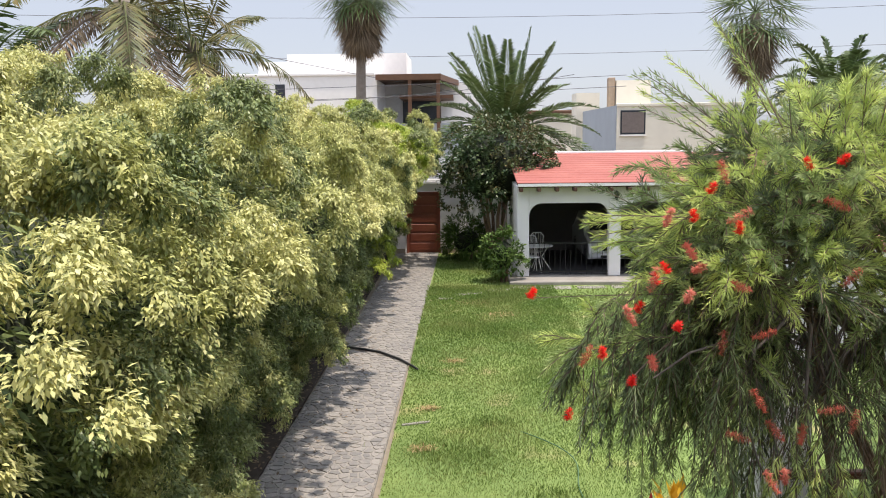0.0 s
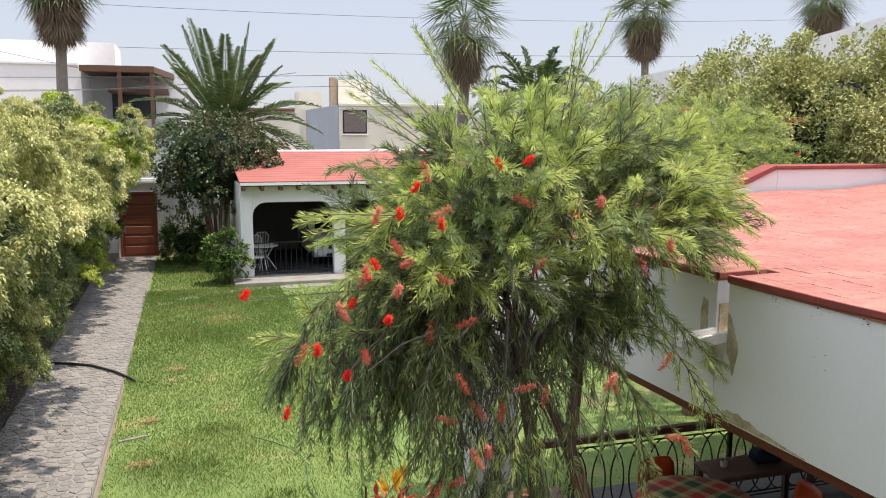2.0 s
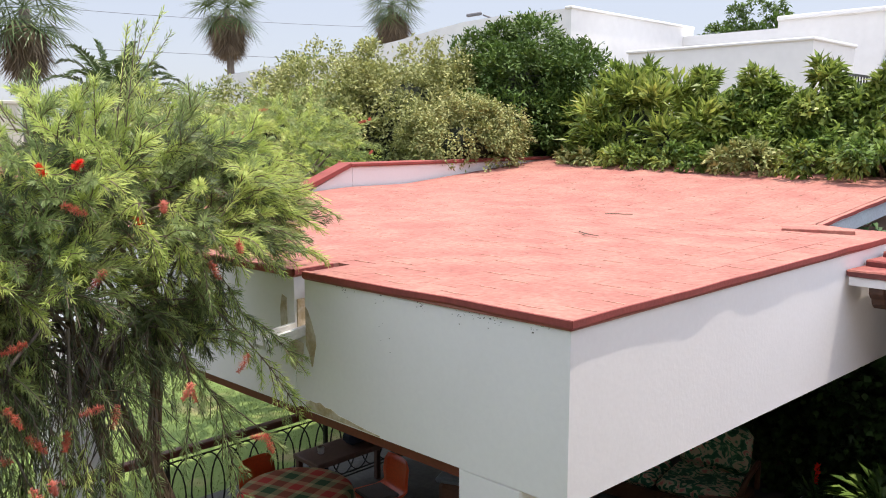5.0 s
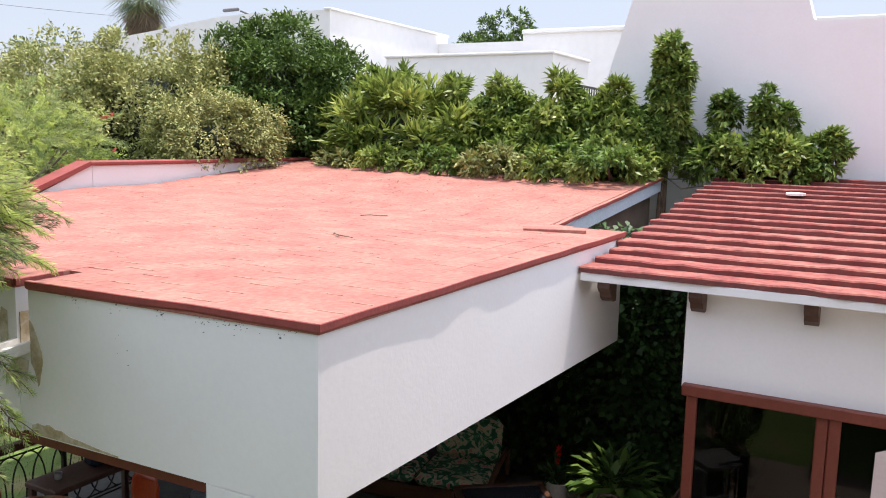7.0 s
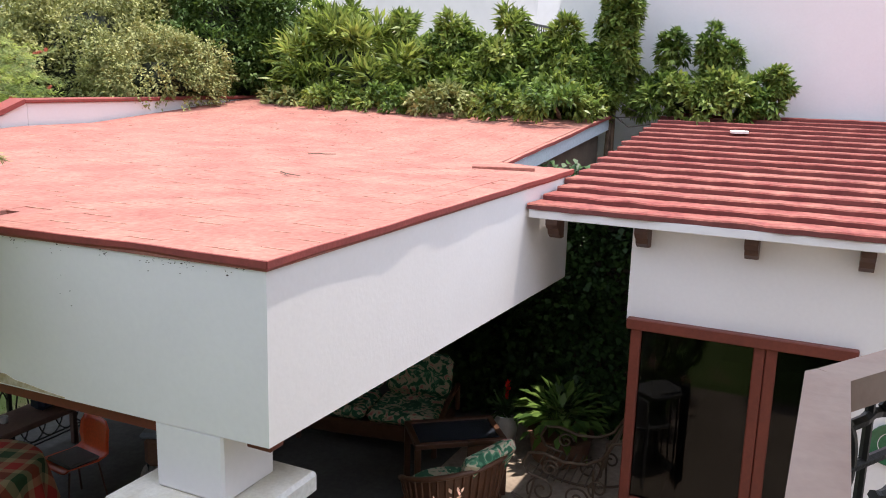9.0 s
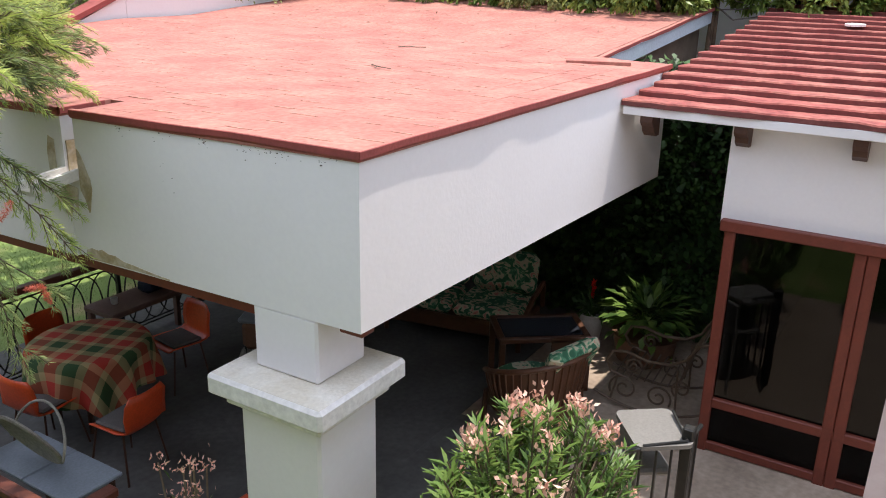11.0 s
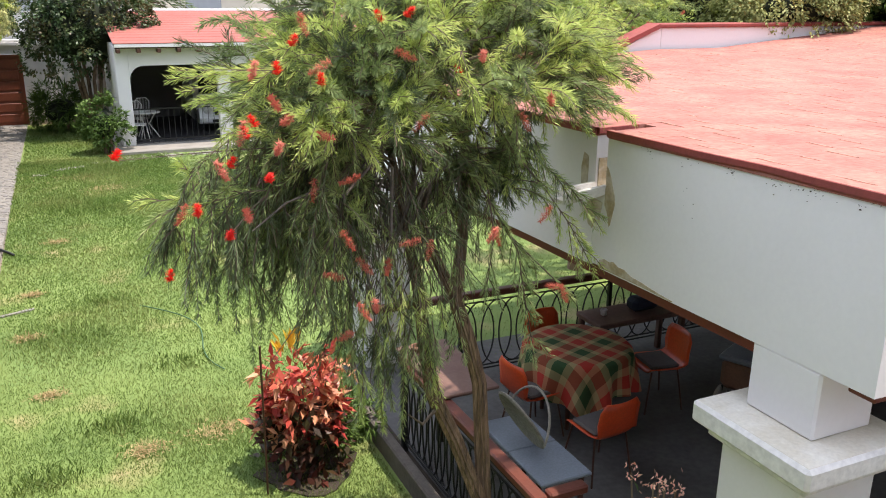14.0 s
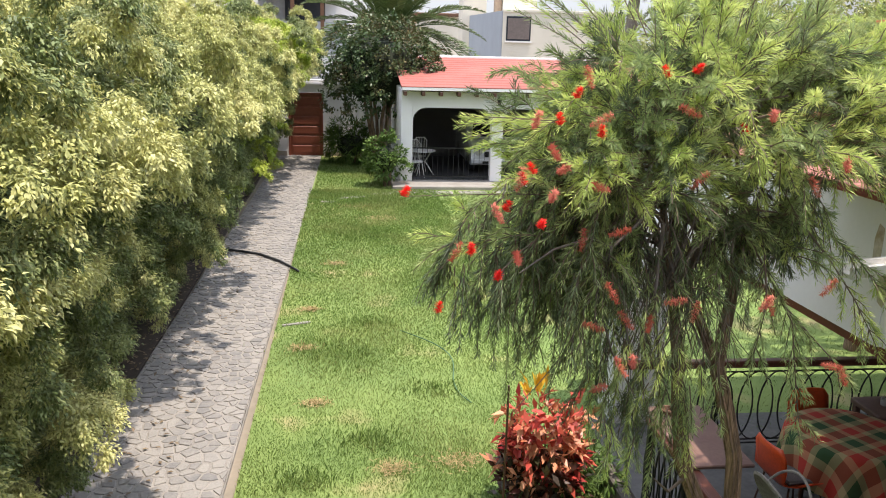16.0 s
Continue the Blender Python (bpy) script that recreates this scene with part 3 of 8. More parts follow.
# ---- walls and the end of the garden ----
def build_end_wall():
    s = Shape()
    s.box(-4.7, -2.02, 28.7, 28.95, 0.0, 2.48)
    s.box(-0.82, 1.2, 28.7, 28.95, 0.0, 2.48)
    s.box(-2.02, -0.82, 28.7, 28.95, 2.14, 2.48)
    s.box(-4.7, 1.2, 28.66, 28.99, 2.48, 2.55)
    s.box(-1.6, 1.2, 28.62, 28.70, 2.40, 2.475)
    w = setting("wall_end", s, WHITE, "white plastered garden wall with a doorway", "wall")
    part("plinth", Shape().box(-4.7, -2.06, 28.66, 28.70, 0, 0.16).box(-0.78, 1.2, 28.66, 28.70, 0, 0.16), mat("dirty_plinth", (0.42, 0.36, 0.29), 0.9, (0.3, 0.25, 0.2), 2, 0.7), w)
    part("upper_wall", Shape().box(-1.55, 1.2, 29.5, 29.7, 0, 3.35), WHITE, w)
    return w


build_end_wall()


def build_door():
    d = thing("garden_door", "closed red-brown panelled wooden door in the white wall", "door", at=(-1.42, 28.78, 0.0))
    w, h = 1.16, 2.12
    part("leaf", Shape().box(-w / 2 + 0.06, w / 2 - 0.06, -0.025, 0.02, 0.02, h - 0.06, 0.004), DOOR_WOOD, d)
    part("door_frame", Shape().box(-w / 2, -w / 2 + 0.06, -0.07, 0.05, 0, h, 0.006).box(w / 2 - 0.06, w / 2, -0.07, 0.05, 0, h, 0.006).box(-w / 2 + 0.06, w / 2 - 0.06, -0.07, 0.05, h - 0.06, h, 0.006), DOOR_WOOD, d)
    first = None
    for k in range(6):
        z = 0.10 + k * 0.325
        p = Shape().box(-0.45, 0.45, -0.045, -0.024, 0, 0.25, 0.018)
        if first is None:
            first = part("panel", p, DOOR_WOOD, d)
            o = first
        else:
            o = part("panel", first.data, None, d)
        o.location = (0, 0, z)
    part("handle", Shape().tube([(0.46, -0.03, 1.0), (0.46, -0.09, 1.0), (0.38, -0.09, 1.0)], 0.012, 8), IRON, d, "dark metal lever")


build_door()

# ---- pavilion at the end of the lawn ----
PAVX = (1.46, 4.0, 6.6, 9.2)


def build_pavilion():
    p = thing("garden_pavilion", "white arched garden pavilion with a red sloping roof", "pavilion", kind="")
    y0, y1, zb, zt = 23.2, 23.48, 0.10, 2.62
    # front wall with rounded openings, one piece for each bay
    for k in range(3):
        a, b = PAVX[k] + 0.33, PAVX[k + 1]
        r, zo = 0.36, 2.15
        arc = [(a + r - r * math.cos(w), zo - r + r * math.sin(w)) for w in np.linspace(0, math.pi / 2, 8)]
        arc += [(b - r + r * math.sin(w), zo - r + r * math.cos(w)) for w in np.linspace(0, math.pi / 2, 8)]
        arc = [q for i, q in enumerate(arc) if i == 0 or q[0] - arc[i - 1][0] > 1e-6]
        m = len(arc)
        v = [(x, y0, z) for x, z in arc] + [(x, y0, zt) for x, z in arc] + [(x, y1, z) for x, z in arc] + [(x, y1, zt) for x, z in arc]
        f = []
        for i in range(m - 1):
            f += [(i, i + 1, m + i + 1, m + i), (2 * m + i + 1, 2 * m + i, 3 * m + i, 3 * m + i + 1), (i, 2 * m + i, 2 * m + i + 1, i + 1)]
        s = Shape().add(v, f)
        part("arch", s, WHITE, p)
    for k in range(4):
        part("column", Shape().box(PAVX[k], PAVX[k] + 0.33, y0, y1, zb, zt, 0.012), WHITE, p)
    part("side_wall", Shape().box(1.46, 1.72, 23.48, 28.6, 0.1, 2.62), WHITE, p)
    part("side_wall", Shape().box(9.3, 9.53, 23.48, 28.6, 0.1, 2.62), WHITE, p)
    # back wall and inner floor are darkened to hold the pavilion's shade
    part("back_wall", Shape().box(1.72, 9.3, 28.35, 28.6, 0.1, 3.2), mat("shade_dark_wall", (0.16, 0.15, 0.14), 0.9, None, 1, 0.5), p)
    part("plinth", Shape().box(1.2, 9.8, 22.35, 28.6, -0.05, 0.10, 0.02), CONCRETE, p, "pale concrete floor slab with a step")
    part("inner_floor", Shape().box(1.72, 9.3, 23.5, 28.35, 0.10, 0.112), mat("shade_dark_floor", (0.06, 0.06, 0.065), 0.5, (0.04, 0.04, 0.04), 2, 0.6), p)
    part("ceiling", Shape().add([(1.48, 22.95, 2.66), (9.7, 22.95, 2.66), (9.7, 28.6, 3.31), (1.48, 28.6, 3.31), (1.48, 22.95, 2.60), (9.7, 22.95, 2.60), (9.7, 28.6, 3.25), (1.48, 28.6, 3.25)],
                                [(0, 1, 2, 3), (7, 6, 5, 4), (0, 4, 5, 1), (1, 5, 6, 2), (2, 6, 7, 3), (3, 7, 4, 0)]), DARK_WOOD, p)
    part("fascia_board", Shape().box(1.46, 9.75, 22.86, 22.93, 2.63, 2.72, 0.006), WHITE, p)
    n = 17
    beam = Shape().box(-0.05, 0.05, -0.34, 0.0, -0.11, 0.0, 0.012)
    first = None
    for k in range(n):
        o = part("rafter_end", beam if first is None else first.data, DARK_WOOD, p)
        first = first or o
        o.location = (1.55 + k * 0.49, 23.2, 2.60)
    # roof courses
    rise = (3.41 - 2.74) / (28.6 - 22.88)
    first = None
    rows = 14
    for k in range(rows):
        ya = 22.86 + k * 0.41
        o = part("roof_course", Shape().box(1.44, 9.8, 0, 0.43, 0, 0.035, 0.008) if first is None else first.data, PAV_RED, p)
        first = first or o
        o.matrix_basis = Matrix.Translation((0, ya, 2.705 + (ya - 22.86) * rise)) @ pose(0, 0, 0, math.degrees(math.atan(rise)) - 1.2, 0, 0)
    part("ridge_coping", Shape().box(1.44, 9.8, 28.45, 28.75, 3.29, 3.45, 0.02), WHITE, p)
    return p


build_pavilion()


def build_lantern():
    d = thing("wall_lantern", "small black iron lantern on the white pavilion column", "lantern", at=(4.17, 23.2, 2.34))
    part("bracket", Shape().tube([(0, 0, 0.1), (0, -0.10, 0.16), (0, -0.16, 0.10)], 0.012, 6), IRON, d)
    part("cage", Shape().lathe([(0.03, -0.16), (0.065, -0.02), (0.075, 0.0)], 6, pose(0, -0.16, 0.06)), IRON, d)
    part("cap", Shape().lathe([(0.095, 0.0), (0.05, 0.05), (0.012, 0.08)], 6, pose(0, -0.16, 0.06)), IRON, d)


build_lantern()


def build_pavilion_gate():
    d = thing("iron_gate", "black iron bar gate closing the pavilion arches", "gate")
    bar = None
    for k in range(3):
        a, b = PAVX[k] + 0.33, PAVX[k + 1]
        for z in (0.2, 1.0):
            part("rail", Shape().box(a, b, 23.33, 23.36, z, z + 0.03), IRON, d)
        n = 15
        for i in range(1, n):
            o = part("bar", Shape().tube([(0, 0, 0.12), (0, 0, 1.05)], 0.007, 5) if bar is None else bar.data, IRON, d)
            bar = bar or o
            o.location = (a + (b - a) * i / n, 23.345, 0)


build_pavilion_gate()


def build_car():
    c = thing("parked_car", "white car parked in the shade of the pavilion", "car", at=(4.5, 24.6, 0.1))
    prof = [(0.0, 0.42), (0.04, 0.62), (0.12, 0.78), (0.95, 0.95), (1.55, 1.42), (2.6, 1.47), (3.5, 1.0), (3.75, 0.95), (3.8, 0.45), (3.7, 0.25), (0.1, 0.25)]
    s = Shape()
    n = len(prof)
    xs = [(-0.84, 0.88), (-0.78, 1.0), (0.78, 1.0), (0.84, 0.88)]
    v = [(x, y, 0.25 + (z - 0.25) * k) for x, k in xs for y, z in prof]
    f = [tuple(range(n)), tuple(range(4 * n - 1, 3 * n - 1, -1))]
    for a in range(3):
        f += [(a * n + i, a * n + (i + 1) % n, (a + 1) * n + (i + 1) % n, (a + 1) * n + i) for i in range(n)]
    body = part("body", s.add(v, f), CAR_PAINT, c)
    part("windscreen", Shape().add([(-0.68, 0.99, 1.0), (0.68, 0.99, 1.0), (0.6, 1.52, 1.42), (-0.6, 1.52, 1.42)], [(0, 1, 2, 3)]).add([(-0.68, 0.97, 1.01), (0.68, 0.97, 1.01), (0.6, 1.5, 1.43), (-0.6, 1.5, 1.43)], [(0, 1, 2, 3)]), FAR_DARK, body)
    part("grille", Shape().box(-0.42, 0.42, -0.02, 0.05, 0.5, 0.66, 0.01), RUBBER, body)
    part("bumper", Shape().box(-0.8, 0.8, -0.05, 0.1, 0.28, 0.46, 0.04), CAR_PAINT, body)
    part("air_intake", Shape().box(-0.5, 0.5, -0.06, 0.0, 0.3, 0.38, 0.01), RUBBER, body)
    for sx in (-1, 1):
        part("headlight", Shape().lathe([(0.0, 0.0), (0.11, 0.0), (0.10, 0.04), (0.0, 0.06)], 12, pose(sx * 0.62, 0.03, 0.64, 90, 0, 0)), CERAMIC, body)
        for yy in (0.75, 3.0):
            wh = part("wheel", Shape().lathe([(0.2, -0.1), (0.31, -0.1), (0.32, 0.0), (0.31, 0.1), (0.2, 0.1)], 20, pose(sx * 0.74, yy, 0.32, 0, 90, 0)), RUBBER, c)
            part("rim", Shape().lathe([(0.0, -0.06), (0.19, -0.06), (0.19, 0.06), (0.0, 0.06)], 16, pose(sx * 0.75, yy, 0.32, 0, 90, 0)), CHROME, wh)


build_car()


def build_iron_set():
    t = thing("metal_table", "round white metal garden table in the pavilion", "table", at=(2.15, 24.3, 0.1))
    part("tabletop", Shape().lathe([(0.40, 0.70), (0.42, 0.715), (0.40, 0.73)], 24), WHITE_METAL, t)
    for k in range(3):
        w = k * 2.1
        part("leg", Shape().tube([(0.28 * math.cos(w), 0.28 * math.sin(w), 0.7), (0.1 * math.cos(w), 0.1 * math.sin(w), 0.4), (0.36 * math.cos(w), 0.36 * math.sin(w), 0.0)], 0.016, 6), WHITE_METAL, t)
    ch = None
    for at, turn in (((1.95, 23.85, 0.1), 15), ((2.1, 25.0, 0.1), 190)):
        if ch is None:
            ch = thing("metal_chair", "white bar-backed metal garden chair", "chair", "chairs in the pavilion", at, turn)
            part("seat", Shape().lathe([(0.2, 0.44), (0.21, 0.455), (0.2, 0.47)], 20), WHITE_METAL, ch)
            for a, b in ((-0.17, -0.17), (0.17, -0.17), (-0.17, 0.17), (0.17, 0.17)):
                part("leg", Shape().tube([(a * 0.8, b * 0.8, 0.45), (a * 1.15, b * 1.15, 0.0)], 0.012, 6), WHITE_METAL, ch)
            part("back_frame", Shape().tube([(-0.18, 0.17, 0.46), (-0.2, 0.24, 0.95), (-0.12, 0.26, 1.05), (0.12, 0.26, 1.05), (0.2, 0.24, 0.95), (0.18, 0.17, 0.46)], 0.012, 6), WHITE_METAL, ch)
            for k in range(4):
                x = -0.12 + 0.08 * k
                part("back_bar", Shape().tube([(x, 0.18, 0.47), (x, 0.26, 1.05)], 0.007, 5), WHITE_METAL, ch)
        else:
            copy_thing(ch, pose(*at, 0, 0, turn))


build_iron_set()


def build_step_stones():
    first = None
    for x, y, w, d, a in ((1.55, 22.0, 0.7, 0.35, 3), (2.4, 21.95, 0.8, 0.4, -2), (3.35, 22.0, 0.75, 0.35, 1), (0.9, 21.7, 0.6, 0.25, 12), (0.1, 21.2, 0.7, 0.22, 20), (-0.5, 20.6, 0.35, 0.2, -14), (-0.72, 11.6, 0.42, 0.055, 20), (4.3, 22.05, 0.8, 0.4, 2)):
        o = tagged(part("stepping_stone", Shape().box(-0.5, 0.5, -0.5, 0.5, -0.01, 0.016, 0.006) if first is None else first.data, CONCRETE), "flat pale stepping stone set in the lawn", "stone", "stepping stones")
        first = first or o
        o.matrix_world = pose(x, y, 0.0, 0, 0, a) @ Matrix.Diagonal((w, d, 1, 1))


build_step_stones()


# ---- patio: roof, beams, pillars ----
def roof_z(x, y):
    """Height of the roof: level along the front, falling to the spout and rising to the far corner."""
    fall = -0.012 + 0.036 * min(1.0, max(0.0, x - 3.28) / 3.7)
    return 3.208 + 0.086 * max(0.0, x - 8.0) + fall * max(0.0, y - 2.5)


def on_roof(x, y):
    if y < 3.19:
        return 3.285 < x < 8.04 and y > 2.45
    if x < 3.6:
        return x > 3.285 and not 4.62 < y < 4.74 and y < 8.9
    return x < (12.05 if y < 4.6 else 11.6) and y < 8.9


def build_patio_roof():
    c = 0.125
    xs, ys = np.arange(3.285, 12.05, c), np.arange(2.482, 8.9, c)
    s = Shape()
    ins = {(i, j): on_roof(x + c / 2, y + c / 2) for i, x in enumerate(xs) for j, y in enumerate(ys)}
    for (i, j), ok in ins.items():
        if not ok:
            continue
        x, y = xs[i], ys[j]
        q = [(x, y), (x + c, y), (x + c, y + c), (x, y + c)]
        v = [(a, b, roof_z(a, b) - 0.003) for a, b in q] + [(a, b, roof_z(a, b) - 0.05) for a, b in q]
        f = [(0, 1, 2, 3), (7, 6, 5, 4)]
        for k, d in enumerate(((0, -1), (1, 0), (0, 1), (-1, 0))):
            if not ins.get((i + d[0], j + d[1]), False):
                f.append((k, (k + 1) % 4, 4 + (k + 1) % 4, 4 + k))
        s.add(v, f)
    deck = setting("patio_roof", s, RED_JOINT, "flat patio roof laid with red painted tiles", "roof")
    # worn dark red edging, uneven along its length
    def edge(a, b, out, ow=0.03, name="roof_edge"):
        e = Shape()
        n = max(2, int(math.hypot(b[0] - a[0], b[1] - a[1]) / 0.16))
        ring = []
        for k in range(n + 1):
            t = k / n
            x, y = a[0] + (b[0] - a[0]) * t, a[1] + (b[1] - a[1]) * t
            w = ow + (0.008 if ow > 0.01 else 0.003) * noise.noise(Vector((x * 3, y * 3, 1)))
            h = 0.008 * noise.noise(Vector((x * 2, y * 2, 5)))
            z = roof_z(x, y) + 0.006 + h
            ring.append([(x + out[0] * w, y + out[1] * w, z - 0.037 + h), (x + out[0] * w, y + out[1] * w, z - 0.004), (x + out[0] * (w - 0.004), y + out[1] * (w - 0.004), z), (x - out[0] * 0.02, y - out[1] * 0.02, z), (x - out[0] * 0.02, y - out[1] * 0.02, z - 0.03), (x, y, z - 0.05 + h)])
        v = [p for r in ring for p in r]
        f = []
        for k in range(n):
            for m in range(6):
                f.append((k * 6 + m, k * 6 + (m + 1) % 6, (k + 1) * 6 + (m + 1) % 6, (k + 1) * 6 + m))
        f += [tuple(range(5, -1, -1)), tuple(n * 6 + m for m in range(6))]
        e.add(v, f)
        me = e.mesh("roof_edge", RED_EDGE)
        me.materials.append(RED_TILES)
        for i, pl in enumerate(me.polygons):
            pl.material_index = 1 if i < 6 * n and i % 6 == 2 else 0
        part(name, me, None, deck)
    edge((3.277, 2.482), (8.04, 2.482), (0, -1), 0.0115)
    edge((3.285, 2.474), (3.285, 4.62), (-1, 0), 0.010)
    edge((3.285, 4.74), (3.285, 8.9), (-1, 0), 0.010)
    edge((3.285, 4.74), (3.60, 4.74), (0, -1))
    edge((8.04, 3.19), (12.05, 3.19), (0, -1))
    part("ridge_strip", Shape().box(-0.10, 0.10, -0.29, 0.29, -0.01, 0.028, 0.005, pose(7.57, 3.02, roof_z(7.6, 3), 0, 0, 22)), RED_TILES, deck)
    # pale strip under the inner edge, a brown wall set back below it
    x0, x1 = 8.04, 12.05
    v = [(x, y, roof_z(x, 3.2) + z) for y in (3.195, 3.26) for x, z in ((x0, -0.20), (x1, -0.20), (x1, -0.052), (x0, -0.052))]
    part("inner_fascia", Shape().add(v, [(0, 1, 2, 3), (7, 6, 5, 4), (0, 4, 5, 1), (2, 6, 7, 3), (0, 3, 7, 4), (1, 5, 6, 2)]), SKY_TINT, deck, "pale strip coloured blue-white for the reflected sky")
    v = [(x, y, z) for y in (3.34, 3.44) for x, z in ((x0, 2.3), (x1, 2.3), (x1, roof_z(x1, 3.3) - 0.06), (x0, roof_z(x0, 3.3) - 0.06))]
    part("inner_wall", Shape().add(v, [(0, 1, 2, 3), (7, 6, 5, 4), (0, 4, 5, 1), (2, 6, 7, 3), (0, 3, 7, 4), (1, 5, 6, 2)]), BROWN_WALL, deck, "grey-brown wall set back under the strip")
    return deck


patio_roof = build_patio_roof()


def build_beams():
    s = Shape()
    def under(x, y):
        return 2.281 - 0.027 * (x - 3.293) - 0.017 * (y - 2.49)

    def length(q):
        """A length of beam over the corners q, its top under the roof sheet."""
        s.add([(x, y, under(x, y)) for x, y in q] + [(x, y, roof_z(x, y) - 0.047) for x, y in q], [(0, 3, 2, 1), (4, 5, 6, 7), (0, 1, 5, 4), (1, 2, 6, 5), (2, 3, 7, 6), (3, 0, 4, 7)])
    length([(3.293, 2.49), (3.60, 2.49), (3.60, 4.62), (3.293, 4.62)])
    length([(3.60, 2.49), (8.0, 2.49), (8.0, 2.80), (3.60, 2.80)])
    setting("wall_patio_front", s, WHITE, "white plastered deep beam over the patio", "beam")
    s = Shape()
    length([(3.293, 4.74), (3.60, 4.74), (3.60, 8.8), (3.293, 8.8)])
    s.box(3.60, 3.70, 4.57, 4.95, 2.275, 3.10)
    s.box(3.297, 3.60, 4.622, 4.738, 2.26, 2.76)
    side = setting("wall_patio_side", s, WHITE, "white plastered deep beam with a water-stained notch", "beam")
    def blot(pts, name="water_stain", mtl=STAIN):
        """A thin uneven patch of dirt on the plaster, 3 mm proud."""
        n = len(pts)
        part(name, Shape().add([(3.2895, y + 0.08, z) for y, z in pts] + [(3.2935, y + 0.08, z) for y, z in pts], [tuple(range(n)), tuple(range(2 * n - 1, n - 1, -1))] + [(k, (k + 1) % n, n + (k + 1) % n, n + k) for k in range(n)]), mtl, side)
    blot([(4.535, 2.95), (4.51, 2.93), (4.475, 2.87), (4.455, 2.82), (4.43, 2.77), (4.425, 2.71), (4.44, 2.66), (4.45, 2.62), (4.462, 2.57), (4.475, 2.555), (4.487, 2.60), (4.50, 2.64), (4.52, 2.67), (4.535, 2.69)])
    blot([(4.745, 2.98), (4.80, 3.00), (4.825, 2.90), (4.82, 2.76), (4.79, 2.70), (4.745, 2.72)])
    blot([(4.56, 2.70), (4.58, 2.56), (4.62, 2.60), (4.66, 2.50), (4.71, 2.52), (4.74, 2.62), (4.72, 2.72)])
    blot([(4.55, 2.305), (4.50, 2.325), (4.44, 2.32), (4.40, 2.335), (4.34, 2.315), (4.28, 2.318), (4.20, 2.295), (4.10, 2.29), (3.98, 2.278), (3.80, 2.268), (3.80, 2.262), (4.10, 2.262), (4.55, 2.252)])
    speck = random.Random(31)
    for k in range(70):
        y = (2.62, 2.85, 2.98, 3.12, 3.45, 3.75, 4.1)[k % 7] + speck.gauss(0, 0.055)
        z, r = roof_z(3.3, y) - 0.050 - min(0.12, abs(speck.gauss(0, 0.028))), speck.uniform(0.0012, 0.0035) * (2.0 if speck.random() < 0.12 else 1.0)
        if k % 14 == 5:
            z -= speck.uniform(0.1, 0.35)
        y = min(y, 4.5)
        blot([(y + r * math.cos(a) * (1 + 0.5 * math.sin(a * 3 + k)), z + 0.6 * r * math.sin(a)) for a in np.linspace(0, 2 * math.pi, 9)[:-1]], "dirt_speck", SOIL)
    part("notch_stain", Shape().box(3.31, 3.59, 4.728, 4.7385, 2.77, 2.98, 0.0), STAIN, side)
    part("lower_beam", Shape().add([(x, y, 2.281 - 0.017 * (y - 2.49) - z) for y in (3.24, 8.8) for x, z in ((3.33, 0.075), (3.55, 0.075), (3.55, 0.004), (3.33, 0.004))], [(0, 1, 2, 3), (7, 6, 5, 4), (0, 4, 5, 1), (1, 5, 6, 2), (2, 6, 7, 3), (3, 7, 4, 0)]), FRAME_WOOD, side, "dark red-brown timber under the beam")
    # ceiling is out of view; its dark timber is there to dim the patio
    setting("patio_ceiling", Shape().box(3.62, 11.4, 2.82, 8.85, 2.72, 2.80), DARK_WOOD, "unseen patio ceiling, dark timber added to cut bounce light", "ceiling")
    setting("wall_patio_far", Shape().box(3.56, 11.5, 8.55, 8.8, 2.27, 3.2), WHITE, "white beam at the far side of the patio", "beam")
    sp = tagged(part("rain_spout", Shape().add([(0, -0.085, 0), (0, 0.085, 0), (-0.30, 0.085, -0.05), (-0.30, -0.085, -0.05), (0, -0.10, 0.085), (0, -0.06, 0.085), (0, -0.06, 0.03), (0, 0.06, 0.03), (0, 0.06, 0.085), (0, 0.10, 0.085),
                                                                  (-0.30, -0.10, 0.035), (-0.30, -0.06, 0.035), (-0.30, -0.06, -0.02), (-0.30, 0.06, -0.02), (-0.30, 0.06, 0.035), (-0.30, 0.10, 0.035)],
                                                                 [(0, 1, 2, 3), (0, 3, 10, 4), (4, 10, 11, 5), (5, 11, 12, 6), (6, 12, 13, 7), (7, 13, 14, 8), (8, 14, 15, 9), (9, 15, 2, 1), (3, 2, 15, 14, 13, 12, 11, 10), (0, 4, 5, 6, 7, 8, 9, 1)]), WHITE_WORN),
                "stained white masonry rain spout under the roof notch", "spout")
    sp.matrix_world = pose(3.297, 4.69, 2.755) @ Matrix.Diagonal((1.05, 0.80, 0.8, 1))


build_beams()


def pillar(x, y, label):
    p = thing("patio_pillar", label, "pillar", "patio pillars", at=(x, y, 0.0))
    part("shaft", Shape().box(-0.26, 0.26, -0.285, 0.285, 0.0, 1.70, 0.018), WHITE, p)
    part("moulding", Shape().box(-0.318, 0.318, -0.340, 0.340, 1.70, 1.772, 0.015), WHITE_WORN, p)
    part("capital", Shape().box(-0.388, 0.388, -0.405, 0.405, 1.772, 1.90, 0.02), WHITE_WORN, p, "weathered white cap")
    part("cap_top", Shape().box(-0.366, 0.366, -0.383, 0.383, 1.896, 1.903, 0.003), CAP_TOP, p, "dirt-washed cap top")
    part("neck", Shape().box(-0.165, 0.25, -0.21, 0.24, 1.903, 2.275, 0.014), WHITE, p)
    return p


